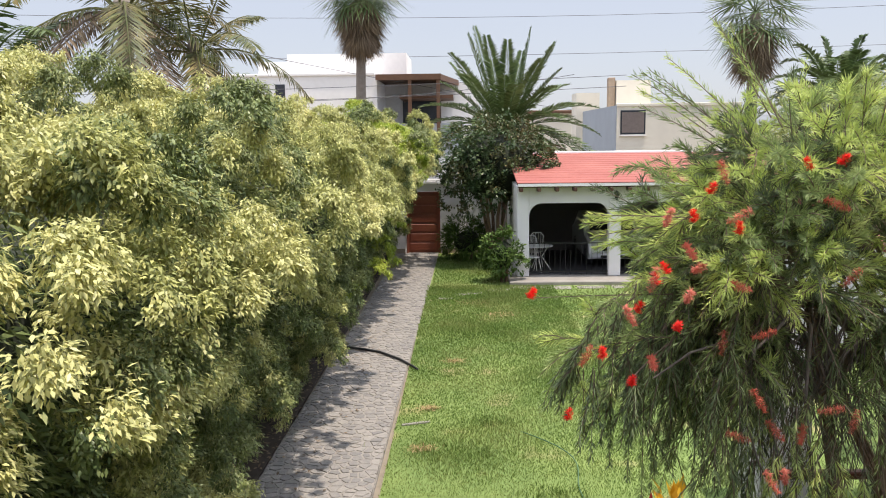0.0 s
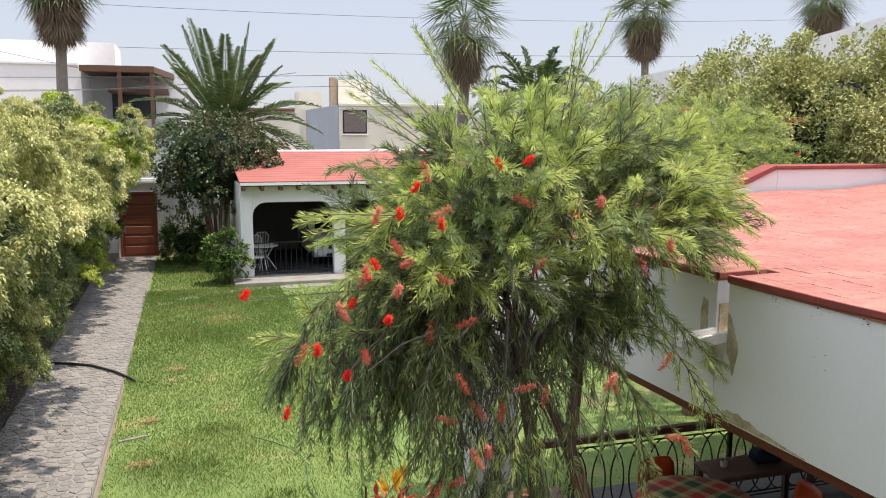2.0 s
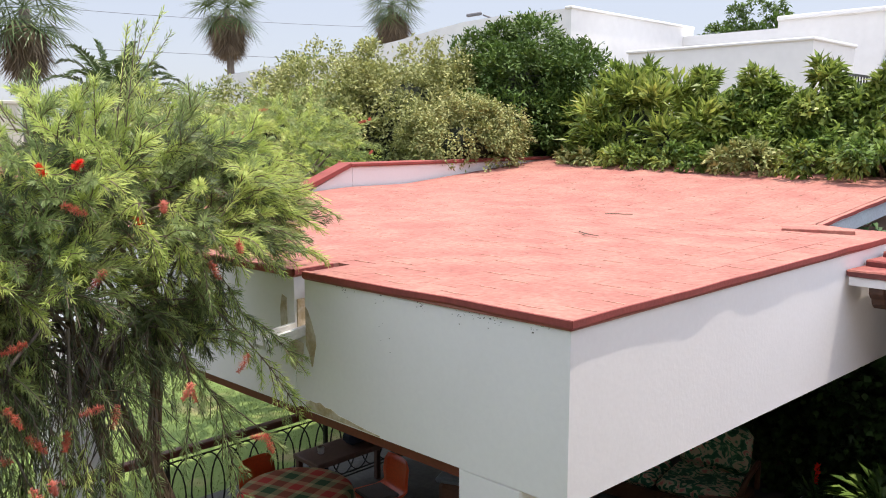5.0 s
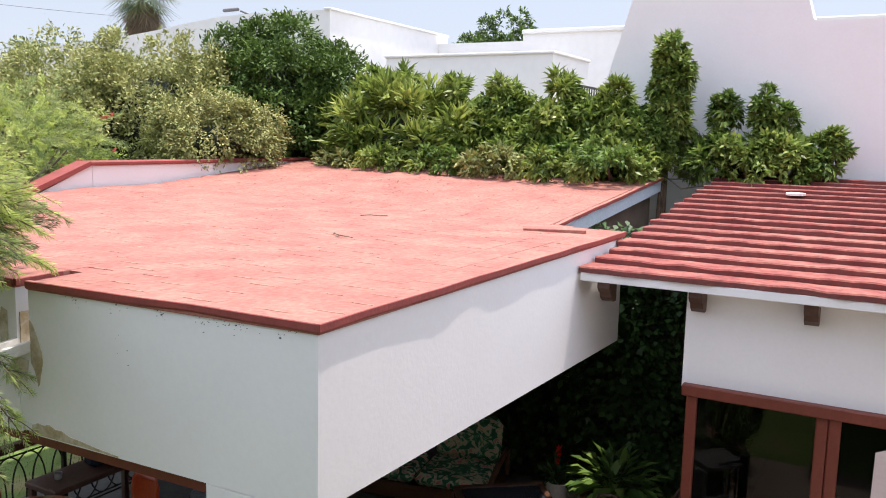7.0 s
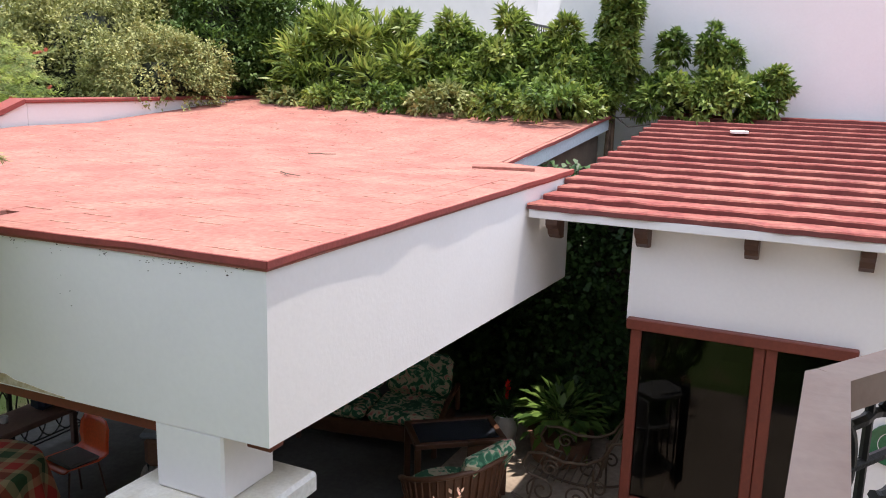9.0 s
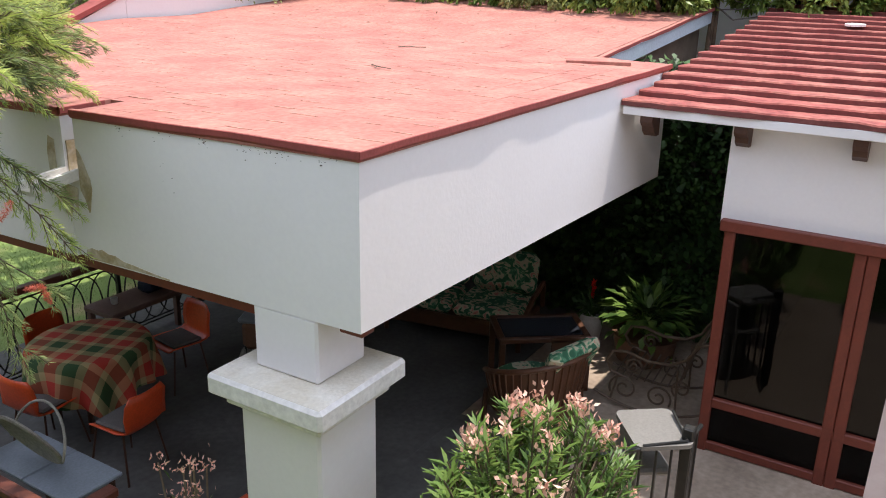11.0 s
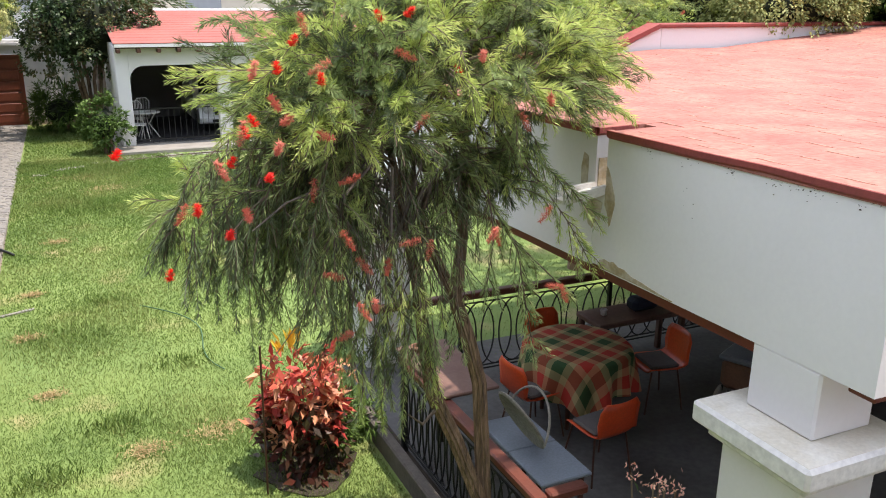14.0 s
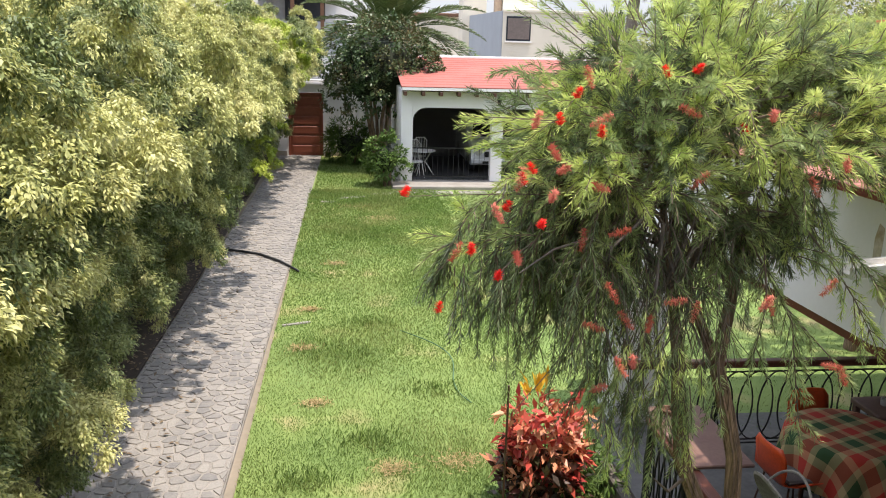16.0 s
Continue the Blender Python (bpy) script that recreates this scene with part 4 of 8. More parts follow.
pillar(3.46, 2.99, "square white plastered pillar with a weathered moulded cap")
pillar(3.13, 8.50, "square white plastered pillar at the lawn side")
part("beam_bracket", Shape().box(3.33, 3.44, 2.51, 2.66, 2.235, 2.279, 0.008), FRAME_WOOD, patio_roof)


def build_back_parapet():
    s = Shape()
    s.box(7.1, 11.6, 8.9, 9.08, 2.9, 3.62, 0.01)
    s.add([(7.1, 8.9, 3.62), (7.1, 9.08, 3.62), (6.3, 9.08, 3.28), (6.3, 8.9, 3.28), (7.1, 8.9, 2.9), (7.1, 9.08, 2.9), (6.3, 9.08, 2.9), (6.3, 8.9, 2.9)], [(0, 1, 2, 3), (0, 3, 7, 4), (1, 5, 6, 2), (2, 6, 7, 3), (4, 7, 6, 5)])
    w = setting("wall_parapet", s, WHITE, "low white parapet with red coping at the roof's back", "parapet")
    part("coping", Shape().box(7.05, 11.6, 8.86, 9.12, 3.62, 3.67, 0.012), RED_EDGE, w)
    c = Shape().add([(7.05, 8.86, 3.67), (7.05, 9.12, 3.67), (6.2, 9.12, 3.34), (6.2, 8.86, 3.34), (7.05, 8.86, 3.61), (7.05, 9.12, 3.61), (6.2, 9.12, 3.28), (6.2, 8.86, 3.28)], [(0, 1, 2, 3), (4, 7, 6, 5), (0, 3, 7, 4), (1, 5, 6, 2), (2, 6, 7, 3), (0, 4, 5, 1)])
    part("coping", c, RED_EDGE, w)
    part("coping", Shape().box(3.5, 6.2, 8.86, 9.12, 3.29, 3.345, 0.012), RED_EDGE, w)


build_back_parapet()


# ---- house wing with stepped red roof ----
def build_step_roof():
    r = thing("stepped_roof", "red stepped tile roof of the house wing, edges worn pale", "roof", kind="structure")
    slope = 0.105
    rows = 17
    dx = (12.75 - 6.74) / rows
    part("deck", Shape().add([(6.80, -5.0, 2.985), (6.80, 2.46, 2.985), (12.8, 2.46, 2.985 + 6 * slope), (12.8, -5.0, 2.985 + 6 * slope), (6.80, -5.0, 2.93), (6.80, 2.46, 2.93), (12.8, 2.46, 2.93 + 6 * slope), (12.8, -5.0, 2.93 + 6 * slope)],
                              [(0, 1, 2, 3), (7, 6, 5, 4), (0, 4, 5, 1), (1, 5, 6, 2), (2, 6, 7, 3), (3, 7, 4, 0)]), WHITE, r, "white painted boards")
    part("eave_board", Shape().box(6.76, 6.80, -5.0, 2.46, 2.925, 2.995, 0.004), WHITE, r)
    rnd = random.Random(4)
    mesh = []
    for k in range(6):
        s = Shape()
        n = 60
        v = []
        for i in range(n + 1):
            y = -5.0 + 7.48 * i / n
            jag = 0.030 * noise.noise(Vector((y * 1.1, k * 3.7, 0))) + 0.034 * noise.noise(Vector((y * 5.0, k * 5.1, 2)))
            top = 0.050 + 0.012 * noise.noise(Vector((y * 4.3, k * 2.0, 7)))
            v += [(jag, y, 0.0), (jag + 0.002, y, top - 0.012), (jag + 0.012, y, top), (dx + 0.10, y, 0.024), (dx + 0.10, y, 0.0)]
        f = []
        for i in range(n):
            for m in range(5):
                f.append((i * 5 + m, i * 5 + (m + 1) % 5, (i + 1) * 5 + (m + 1) % 5, (i + 1) * 5 + m))
        f += [(4, 3, 2, 1, 0), tuple(n * 5 + m for m in range(5))]
        me = s.add(v, f).mesh("roof_course", RED_SHEET)
        me.materials.append(RED_RISER)
        # treads keep the worn red, risers get the shade-dark one
        for i, pl in enumerate(me.polygons):
            pl.material_index = 0 if i % 5 in (1, 2) and i < 5 * n else 1
        mesh.append(me)
    for k in range(rows):
        x = 6.74 + k * dx
        o = part("roof_course", mesh[(k * 5 + 2) % 6], None, r)
        o.location = (x, -0.02 * (k % 3), 2.992 + (x - 6.74) * slope + 0.004)
        o.rotation_euler = (0, radians(-1.0 + rnd.uniform(-0.5, 0.5)), 0)
    return r


build_step_roof()


def build_house_wing():
    setting("wall_wing_head", Shape().box(7.0, 7.25, -5.0, 1.635, 2.10, 2.96), WHITE, "white plastered wall over the wing's window", "wall")
    setting("wall_wing_front", Shape().box(7.0, 7.25, -5.0, -0.10, 0.0, 2.098), WHITE, "white plastered front wall of the house wing", "wall")
    setting("wall_wing_side", Shape().box(7.252, 12.9, 1.42, 1.635, 0.0, 3.0), WHITE, "white side wall of the house wing", "wall")
    # inner walls and floor coloured dark in place of the room's shade
    setting("wall_wing_back", Shape().box(12.7, 12.9, -5.0, 1.418, 0.0, 3.5), SHADE_WALL, "back wall of the house wing, darkened for the unlit room", "wall")
    setting("wall_wing_end", Shape().box(7.252, 12.698, -5.0, -4.8, 0, 3.0), SHADE_WALL, "end wall of the house wing, darkened for the unlit room", "wall")
    setting("wing_floor", Shape().box(7.25, 12.7, -4.8, 1.42, -0.05, 0.03), DARK_WOOD, "floor inside the house wing, darkened for the unlit room", "floor")
    win = thing("window_front", "large red-brown timber window with dark glass", "window", kind="structure")
    part("lintel", Shape().box(6.93, 7.04, -0.12, 1.62, 2.045, 2.138, 0.008), FRAME_WOOD, win)
    part("sill_rail", Shape().box(6.965, 7.06, -0.10, 1.50, 0.44, 0.53, 0.01), FRAME_WOOD, win)
    for y in (1.50, 0.530, 0.440, -0.10):
        part("window_post", Shape().box(6.96, 7.07, y, y + 0.085, 0.0, 2.045, 0.008), FRAME_WOOD, win)
    part("bottom_rail", Shape().box(6.97, 7.055, -0.10, 1.54, 0.02, 0.10, 0.008), FRAME_WOOD, win)
    for a, b in ((0.615, 1.50), (-0.015, 0.44)):
        part("pane", Shape().box(7.01, 7.018, a, b, 0.53, 2.045), GLASS, win, "dark reflecting glass")
        part("lower_pane", Shape().box(7.01, 7.018, a, b, 0.10, 0.44), GLASS, win)
    br = None
    for y in (2.27, 1.53, 0.70, -0.09, -0.88):
        if br is None:
            br = thing("roof_bracket", "dark carved wooden bracket under the eave", "bracket", "eave brackets", (7.0, y, 2.935))
            part("arm", Shape().add([(x, y, z) for y in (-0.05, 0.05) for x, z in ((0, 0), (-0.21, 0), (-0.21, -0.06), (-0.17, -0.10), (0, -0.10))], [(0, 1, 2, 3, 4), (9, 8, 7, 6, 5)] + [(i, 5 + i, 5 + (i + 1) % 5, (i + 1) % 5) for i in range(5)]), DARK_WOOD, br)
            part("scroll", Shape().add([(x, y, z) for y in (-0.05, 0.05) for x, z in ((0, -0.10), (-0.15, -0.10), (-0.13, -0.15), (-0.07, -0.19), (0, -0.19))], [(0, 1, 2, 3, 4), (9, 8, 7, 6, 5)] + [(i, 5 + i, 5 + (i + 1) % 5, (i + 1) % 5) for i in range(5)]), DARK_WOOD, br)
        else:
            copy_thing(br, pose(7.0, y, 2.935))


build_house_wing()


# ---- camera's terrace ----
def build_terrace():
    setting("terrace_floor", Shape().box(-5.0, 2.30, -4.0, 0.24, 2.28, 2.46), CONCRETE, "upstairs terrace floor slab", "floor")
    setting("wall_house", Shape().box(-5.0, 2.3, -4.3, -4.0, 0.0, 6.2).box(-5.0, -4.8, -4.0, 0.2, 0, 2.28).box(-4.8, 2.3, -1.8, -1.6, 0, 2.28), WHITE, "white house wall behind the terrace", "wall")
    r = thing("terrace_railing", "terrace railing with weathered brown wooden handrail and black iron scrolls", "railing")
    z = 3.45
    # the long rail, then a second one that turns away at the corner
    part("handrail", Shape().prism([(-4.5, 0.100), (2.185, 0.100), (2.225, 0.168), (2.195, 0.190), (-4.5, 0.200)], z - 0.075, z), TERRACE_RAIL, r, "worn pinkish brown handrail")
    turn = pose(2.205, 0.135, 0, 0, 0, -31.5)
    def along(p):
        return tuple(turn @ Vector(p))
    part("handrail", Shape().prism([along(p)[:2] for p in ((0.006, 0.040, 0), (2.4, 0.040, 0), (2.4, -0.044, 0), (-0.002, -0.044, 0))], z - 0.075, z - 0.001), TERRACE_RAIL, r, "worn pinkish brown handrail")
    part("lower_rail", Shape().box(-4.5, 2.14, 0.13, 0.16, 2.60, 2.63), IRON, r)
    part("upper_rail", Shape().box(-4.5, 2.14, 0.13, 0.16, 3.28, 3.31), IRON, r)
    part("lower_rail", Shape().tube([along((0.1, 0, 2.62)), along((2.4, 0, 2.62))], 0.014, 6), IRON, r)
    part("twisted_rail", Shape().tube([along((0.02 + 0.04 * i, 0.006 * math.sin(i * 1.6), 3.315 + 0.006 * math.cos(i * 1.6))) for i in range(60)], 0.014, 6), IRON, r, "twisted black iron bar")
    part("middle_rail", Shape().tube([along((0.02, 0, 3.20)), along((2.4, 0, 3.235))], 0.013, 6), IRON, r)
    scroll = None
    for k in range(9):
        pts = [(0.10 * math.cos(w) * (1 - 0.05 * w), 0, 0.13 * math.sin(w)) for w in np.linspace(-2.0, 2.2, 16)]
        o = part("scroll", Shape().tube(pts, 0.013, 6) if scroll is None else scroll.data, IRON, r)
        scroll = scroll or o
        o.matrix_basis = turn @ pose(0.02 + k * 0.26, 0, 3.22)
    bar = None
    for k in range(38):
        o = part("baluster", Shape().tube([(0, 0, 2.46), (0, 0, 3.38)], 0.011, 6) if bar is None else bar.data, IRON, r)
        bar = bar or o
        o.location = (2.12 - k * 0.17, 0.145, 0)
    for k in range(14):
        o = part("baluster", bar.data, None, r)
        o.location = along((0.17 + k * 0.17, 0, 0))
    setting("terrace_corner_floor", Shape().prism([(2.302, 0.235), along((2.45, 0.1, 0))[:2], (4.2, -2.6), (2.302, -2.6)], 2.28, 2.46), CONCRETE, "corner of the upstairs terrace floor", "floor")
    # roof slab out of view, added so the handrail lies in shade
    setting("terrace_shade_slab", Shape().box(-5.0, 4.3, -4.3, 0.44, 5.05, 5.25), WHITE, "unseen roof slab added over the terrace to shade its handrail", "ceiling")
    pl = thing("wall_plate", "round green-rimmed painted plate hung on the white wall", "plate", at=(6.998, -0.42, 1.44))
    part("rim", Shape().lathe([(0.10, 0.012), (0.165, 0.022), (0.17, 0.016), (0.10, 0.0)], 28, pose(0, 0, 0, 0, -90, 0)), GREEN_GLAZE, pl, "green glazed rim")
    part("border_line", Shape().lathe([(0.086, 0.010), (0.100, 0.0135), (0.100, 0.0), (0.086, 0.0)], 28, pose(0, 0, 0, 0, -90, 0)), CERAMIC, pl)
    part("centre", Shape().lathe([(0.0, 0.010), (0.086, 0.010), (0.086, 0.0), (0.0, 0.0)], 28, pose(0, 0, 0, 0, -90, 0)), ORANGE_GLAZE, pl, "orange painted centre")


build_terrace()


# ---- planting ----
def core_blob(centre, radii, n=14, seed=0.0):
    """An uneven closed form that stands for the shade inside a bush."""
    s = Shape()
    v, f = [], []
    for j in range(n + 1):
        for i in range(2 * n):
            a, e = math.pi * i / n, math.pi * (j / n - 0.5)
            d = Vector((math.cos(a) * math.cos(e), math.sin(a) * math.cos(e), math.sin(e)))
            k = 1 + 0.18 * noise.noise(d * 2.3 + Vector((seed, 0, 0)))
            v.append((centre[0] + d.x * radii[0] * k, centre[1] + d.y * radii[1] * k, centre[2] + d.z * radii[2] * k))
    m = 2 * n
    for j in range(n):
        for i in range(m):
            f.append((j * m + i, j * m + (i + 1) % m, (j + 1) * m + (i + 1) % m, (j + 1) * m + i))
    return s.add(v, f)


def lumpy_crown(centre, radii, lumps, lump_r, sprays, per, low=-0.6):
    """Places and directions of leaf sprays over an uneven crown made of many lumps."""
    c = np.array(centre)
    d = unit(RNG.normal(0, 1, (lumps * 3, 3)))
    d = d[d[:, 2] > low][:lumps]
    R = np.array(radii)
    pos = c + d * R * np.where(RNG.uniform(0, 1, (len(d), 1)) < 0.16, 1.09, RNG.uniform(0.60, 1.02, (len(d), 1)))
    lr = lump_r * RNG.uniform(0.7, 1.3, len(d))
    e = unit(RNG.normal(0, 1, (len(d) * sprays, 3)) + np.repeat(d, sprays, 0) * 0.9 + np.array([0, 0, 0.35]))
    p = np.repeat(pos, sprays, 0) + e * np.repeat(lr, sprays)[:, None] * RNG.uniform(0.75, 1.05, (len(e), 1))
    return p, e


def shrub(name, label, category, centre, radii, leaf, length, width, lumps=40, lump_r=0.4, sprays=10, per=12, droop=0.2, stems=3, foot=None, group="", jitter=0.75, core=0.64, low=-0.6):
    lumps = int(lumps * 1.25)
    t = thing(name, label, category, group, at=(foot or (centre[0], centre[1], 0.0)))
    base = Vector(foot or (centre[0], centre[1], 0.0))
    c = Vector(centre) - base
    p, e = lumpy_crown(c, radii, lumps, lump_r, sprays, per, low)
    part("foliage", clumps(p, e, per, lump_r * 0.16, droop, length, width, "foliage", leaf, jitter), None, t)
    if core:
        part("shade_core", core_blob(c, [r * core for r in radii], 10, centre[0]), SHADE_CORE, t)
    rnd = random.Random(int(abs(centre[0] * 31 + centre[1] * 17)))
    for k in range(stems):
        a = 2 * math.pi * k / max(stems, 1)
        top = c + Vector((math.cos(a) * radii[0] * 0.4, math.sin(a) * radii[1] * 0.4, 0))
        r0 = 0.035 + 0.02 * radii[2]
        part("stem", Shape().tube([(math.cos(a) * 0.08, math.sin(a) * 0.08, 0), top * 0.5 + Vector((rnd.uniform(-0.1, 0.1), rnd.uniform(-0.1, 0.1), 0)), top], [r0, r0 * 0.8, r0 * 0.5], 8), BARK, t)
    return t


# the long hedge beside the path
def hedge_front(y, z):
    """The hedge leans out over the path, most at head height and at its far end."""
    k = np.clip((z - 0.2) / 2.9, 0.0, 1.0)
    top = np.clip((z - 3.7) / 0.8, 0.0, 1.0)
    over = np.clip((y - 15.0) / 9.0, 0, 1) * np.exp(-((z - 3.2) / 1.3) ** 2)
    bulge = 0.18 / (1.0 + np.exp((y - 4.2) / 0.2)) * np.exp(-((z - 2.0) / 1.4) ** 2)
    lean = 0.36 * np.exp(-((y - 11.0) / 4.0) ** 2) * np.exp(-((z - 3.0) / 0.7) ** 2)
    return -2.72 + 1.38 * k ** 0.95 - 0.45 * top ** 2 + 0.45 * over + bulge + lean + 0.34 * np.exp(-((z - 0.75) / 0.8) ** 2)


def build_hedge():
    h = thing("hedge", "tall dense variegated ficus hedge, creamy yellow and green", "hedge", at=(-3.4, 13.0, 0.0))
    off = np.array([-3.4, 13.0, 0.0])
    pos, out = [], []
    for y in np.arange(-0.5, 28.4, 0.66):
        for z in np.arange(0.30, 3.95, 0.62):
            a, b = y + RNG.uniform(-0.25, 0.25), z + RNG.uniform(-0.22, 0.22)
            pos.append((float(hedge_front(np.float64(a), np.float64(b))) - 0.40, a, b))
            out.append((1.0, RNG.normal(0, 0.15), 0.3 + 0.4 * (b > 3.4)))
        for z in np.arange(0.7, 3.7, 0.62) if y < 6.4 else ():
            a, b = y + 0.33 + RNG.uniform(-0.2, 0.2), z + RNG.uniform(-0.2, 0.2)
            pos.append((float(hedge_front(np.float64(a), np.float64(b))) - 0.36, a, b))
            out.append((1.0, RNG.normal(0, 0.15), 0.35))
        for x in np.arange(-4.5, -1.5 + 0.02 * y, 0.56):
            a, b = y + RNG.uniform(-0.25, 0.25), x + RNG.uniform(-0.2, 0.2)
            pos.append((b, a, 3.66 - 0.10 * max(0.0, b + 2.3) + 0.14 * max(0.0, -2.55 - b) + 0.008 * a + (RNG.uniform(0.15, 0.55) if RNG.uniform() < 0.16 else 0.0)))
            out.append((0.3, RNG.normal(0, 0.15), 1.0))
    pos, out = np.array(pos), unit(np.array(out))
    # uneven face: deep hollows and billows that stand proud
    swell = bumpy(pos, np.array([1.1, 1.25, 1.5]), 0.42) + RNG.uniform(-0.30, 0.22, len(pos))
    pos += out * np.where(out[:, 2] > 0.9, 0.45 * swell, swell)[:, None]
    big = RNG.uniform(0.28, 0.44, len(pos))
    sub = 10
    d = RNG.normal(0, 1, (len(pos) * sub, 3)) + np.repeat(out, sub, 0) * 0.8 + np.array([0, 0, 0.75])
    d = unit(d)
    tuft = np.repeat(pos, sub, 0) + d * np.repeat(big, sub)[:, None] * np.array([0.8, 1.0, 0.9]) * RNG.uniform(0.85, 1.1, (len(d), 1))
    which = RNG.uniform(0, 1, len(pos))
    lime = (pos[:, 1] > 16.5) & (pos[:, 1] < 23.0) & (which < 0.55)
    # low billows take the darker green more often: greener growth and painted shade
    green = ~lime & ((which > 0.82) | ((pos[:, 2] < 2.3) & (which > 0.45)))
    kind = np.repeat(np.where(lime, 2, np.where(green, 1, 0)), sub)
    close, near = tuft[:, 1] < 6.5, (tuft[:, 1] >= 6.5) & (tuft[:, 1] < 14)
    far = tuft[:, 1] >= 14
    keep = d[:, 2] > np.where(tuft[:, 1] < 6.5, -0.4, -0.12)
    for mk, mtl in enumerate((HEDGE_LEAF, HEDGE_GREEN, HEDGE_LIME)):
        for side, sprays, per, L, W in ((close, 13, 30, 0.037, 0.0145), (near, 12, 21, 0.047, 0.0185), (far, 9, 15, 0.064, 0.024)):
            sel = side & keep & (kind == mk)
            if not sel.any():
                continue
            p0, o0 = tuft[sel], d[sel]
            e = unit(RNG.normal(0, 1, (len(p0) * sprays, 3)) * 0.8 + np.repeat(o0, sprays, 0) + np.array([0, 0, 0.25]))
            p = np.repeat(p0, sprays, 0) + e * RNG.uniform(0.05, 0.125, (len(e), 1)) - off
            n = len(p) * per
            eo = np.repeat(e, per, 0)
            base = np.repeat(p, per, 0) + RNG.normal(0, 0.026, (n, 3))
            way = eo * np.array([0.6, 0.6, 0.2]) + unit(RNG.normal(0, 1, (n, 3))) * 0.5 + np.array([0, 0, -0.45])
            up = eo * 0.5 + np.array([0, 0, 0.9]) + RNG.normal(0, 0.28, (n, 3))
            part("foliage", leaves("foliage", base, way, up, L * RNG.uniform(0.7, 1.2, n), W * RNG.uniform(0.8, 1.2, n), mtl), None, h)
    # greener leaves deeper in, their dark tone standing for shade
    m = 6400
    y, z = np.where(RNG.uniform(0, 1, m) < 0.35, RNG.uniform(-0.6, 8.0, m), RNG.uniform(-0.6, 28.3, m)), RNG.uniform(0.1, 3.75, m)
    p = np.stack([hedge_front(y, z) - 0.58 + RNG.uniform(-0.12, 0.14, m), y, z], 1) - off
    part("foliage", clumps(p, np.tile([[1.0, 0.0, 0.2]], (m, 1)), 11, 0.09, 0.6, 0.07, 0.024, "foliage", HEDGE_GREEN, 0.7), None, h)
    # solid dark core: the shade inside, built as a form
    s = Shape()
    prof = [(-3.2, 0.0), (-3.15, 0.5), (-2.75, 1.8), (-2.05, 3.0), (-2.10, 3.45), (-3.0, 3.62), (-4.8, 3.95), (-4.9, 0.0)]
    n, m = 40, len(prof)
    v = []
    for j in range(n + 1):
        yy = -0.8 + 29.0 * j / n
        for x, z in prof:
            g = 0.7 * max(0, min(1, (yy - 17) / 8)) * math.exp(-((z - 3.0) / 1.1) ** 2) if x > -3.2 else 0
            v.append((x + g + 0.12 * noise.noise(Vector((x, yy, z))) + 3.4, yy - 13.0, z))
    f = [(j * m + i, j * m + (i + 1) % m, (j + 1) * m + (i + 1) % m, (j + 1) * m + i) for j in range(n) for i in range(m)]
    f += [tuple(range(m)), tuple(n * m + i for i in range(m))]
    part("shade_core", s.add(v, f), SHADE_CORE, h)
    rnd = random.Random(3)
    for k in range(14):
        yy = 0.5 + k * 2.05 + rnd.uniform(-0.3, 0.3)
        part("trunk", Shape().tube([(-3.05 + 3.4, yy - 13, 0), (-3.0 + 3.4 + rnd.uniform(-0.1, 0.1), yy - 13 + rnd.uniform(-0.15, 0.15), 0.7), (-2.9 + 3.4, yy - 13 + rnd.uniform(-0.2, 0.2), 1.5)], [0.06, 0.05, 0.035], 7), BARK, h)


build_hedge()


# palms
def frond(base, yaw, rise, length, sag, leaflets, ll, lw, vee=0.6, droop=0.3):
    """Centre line and leaflets of one feather leaf: (points, bases, ways, ups, lengths)."""
    d = np.array([math.cos(yaw), math.sin(yaw), 0.0])
    t = np.linspace(0, 1, 14)
    pts = np.array(base) + d * (length * np.cos(rise) * t * (1 - 0.15 * t))[:, None] + np.array([0, 0, 1.0]) * (length * (np.sin(rise) * t - sag * t ** 2))[:, None]
    k = np.linspace(0.10, 1.0, leaflets)
    b = np.stack([np.interp(k, t, pts[:, i]) for i in range(3)], 1)
    tan = unit(np.stack([np.interp(k, t, np.gradient(pts[:, i])) for i in range(3)], 1))
    side = unit(np.cross(tan, np.array([0, 0, 1.0])))
    up = np.cross(side, tan)
    ways, bases, ups, lens = [], [], [], []
    for sg in (-1, 1):
        w = tan * 0.55 + side * sg + up * vee * RNG.uniform(0.4, 1.2, (leaflets, 1)) + np.array([0, 0, -droop]) * RNG.uniform(0.5, 1.5, (leaflets, 1))
        ways.append(w)
        bases.append(b)
        ups.append(up)
        lens.append(ll * (0.35 + 0.65 * np.sin(np.pi * np.clip(k * 0.9 + 0.08, 0, 1))) * RNG.uniform(0.85, 1.1, leaflets))
    return pts, np.concatenate(bases), np.concatenate(ways), np.concatenate(ups), np.concatenate(lens)


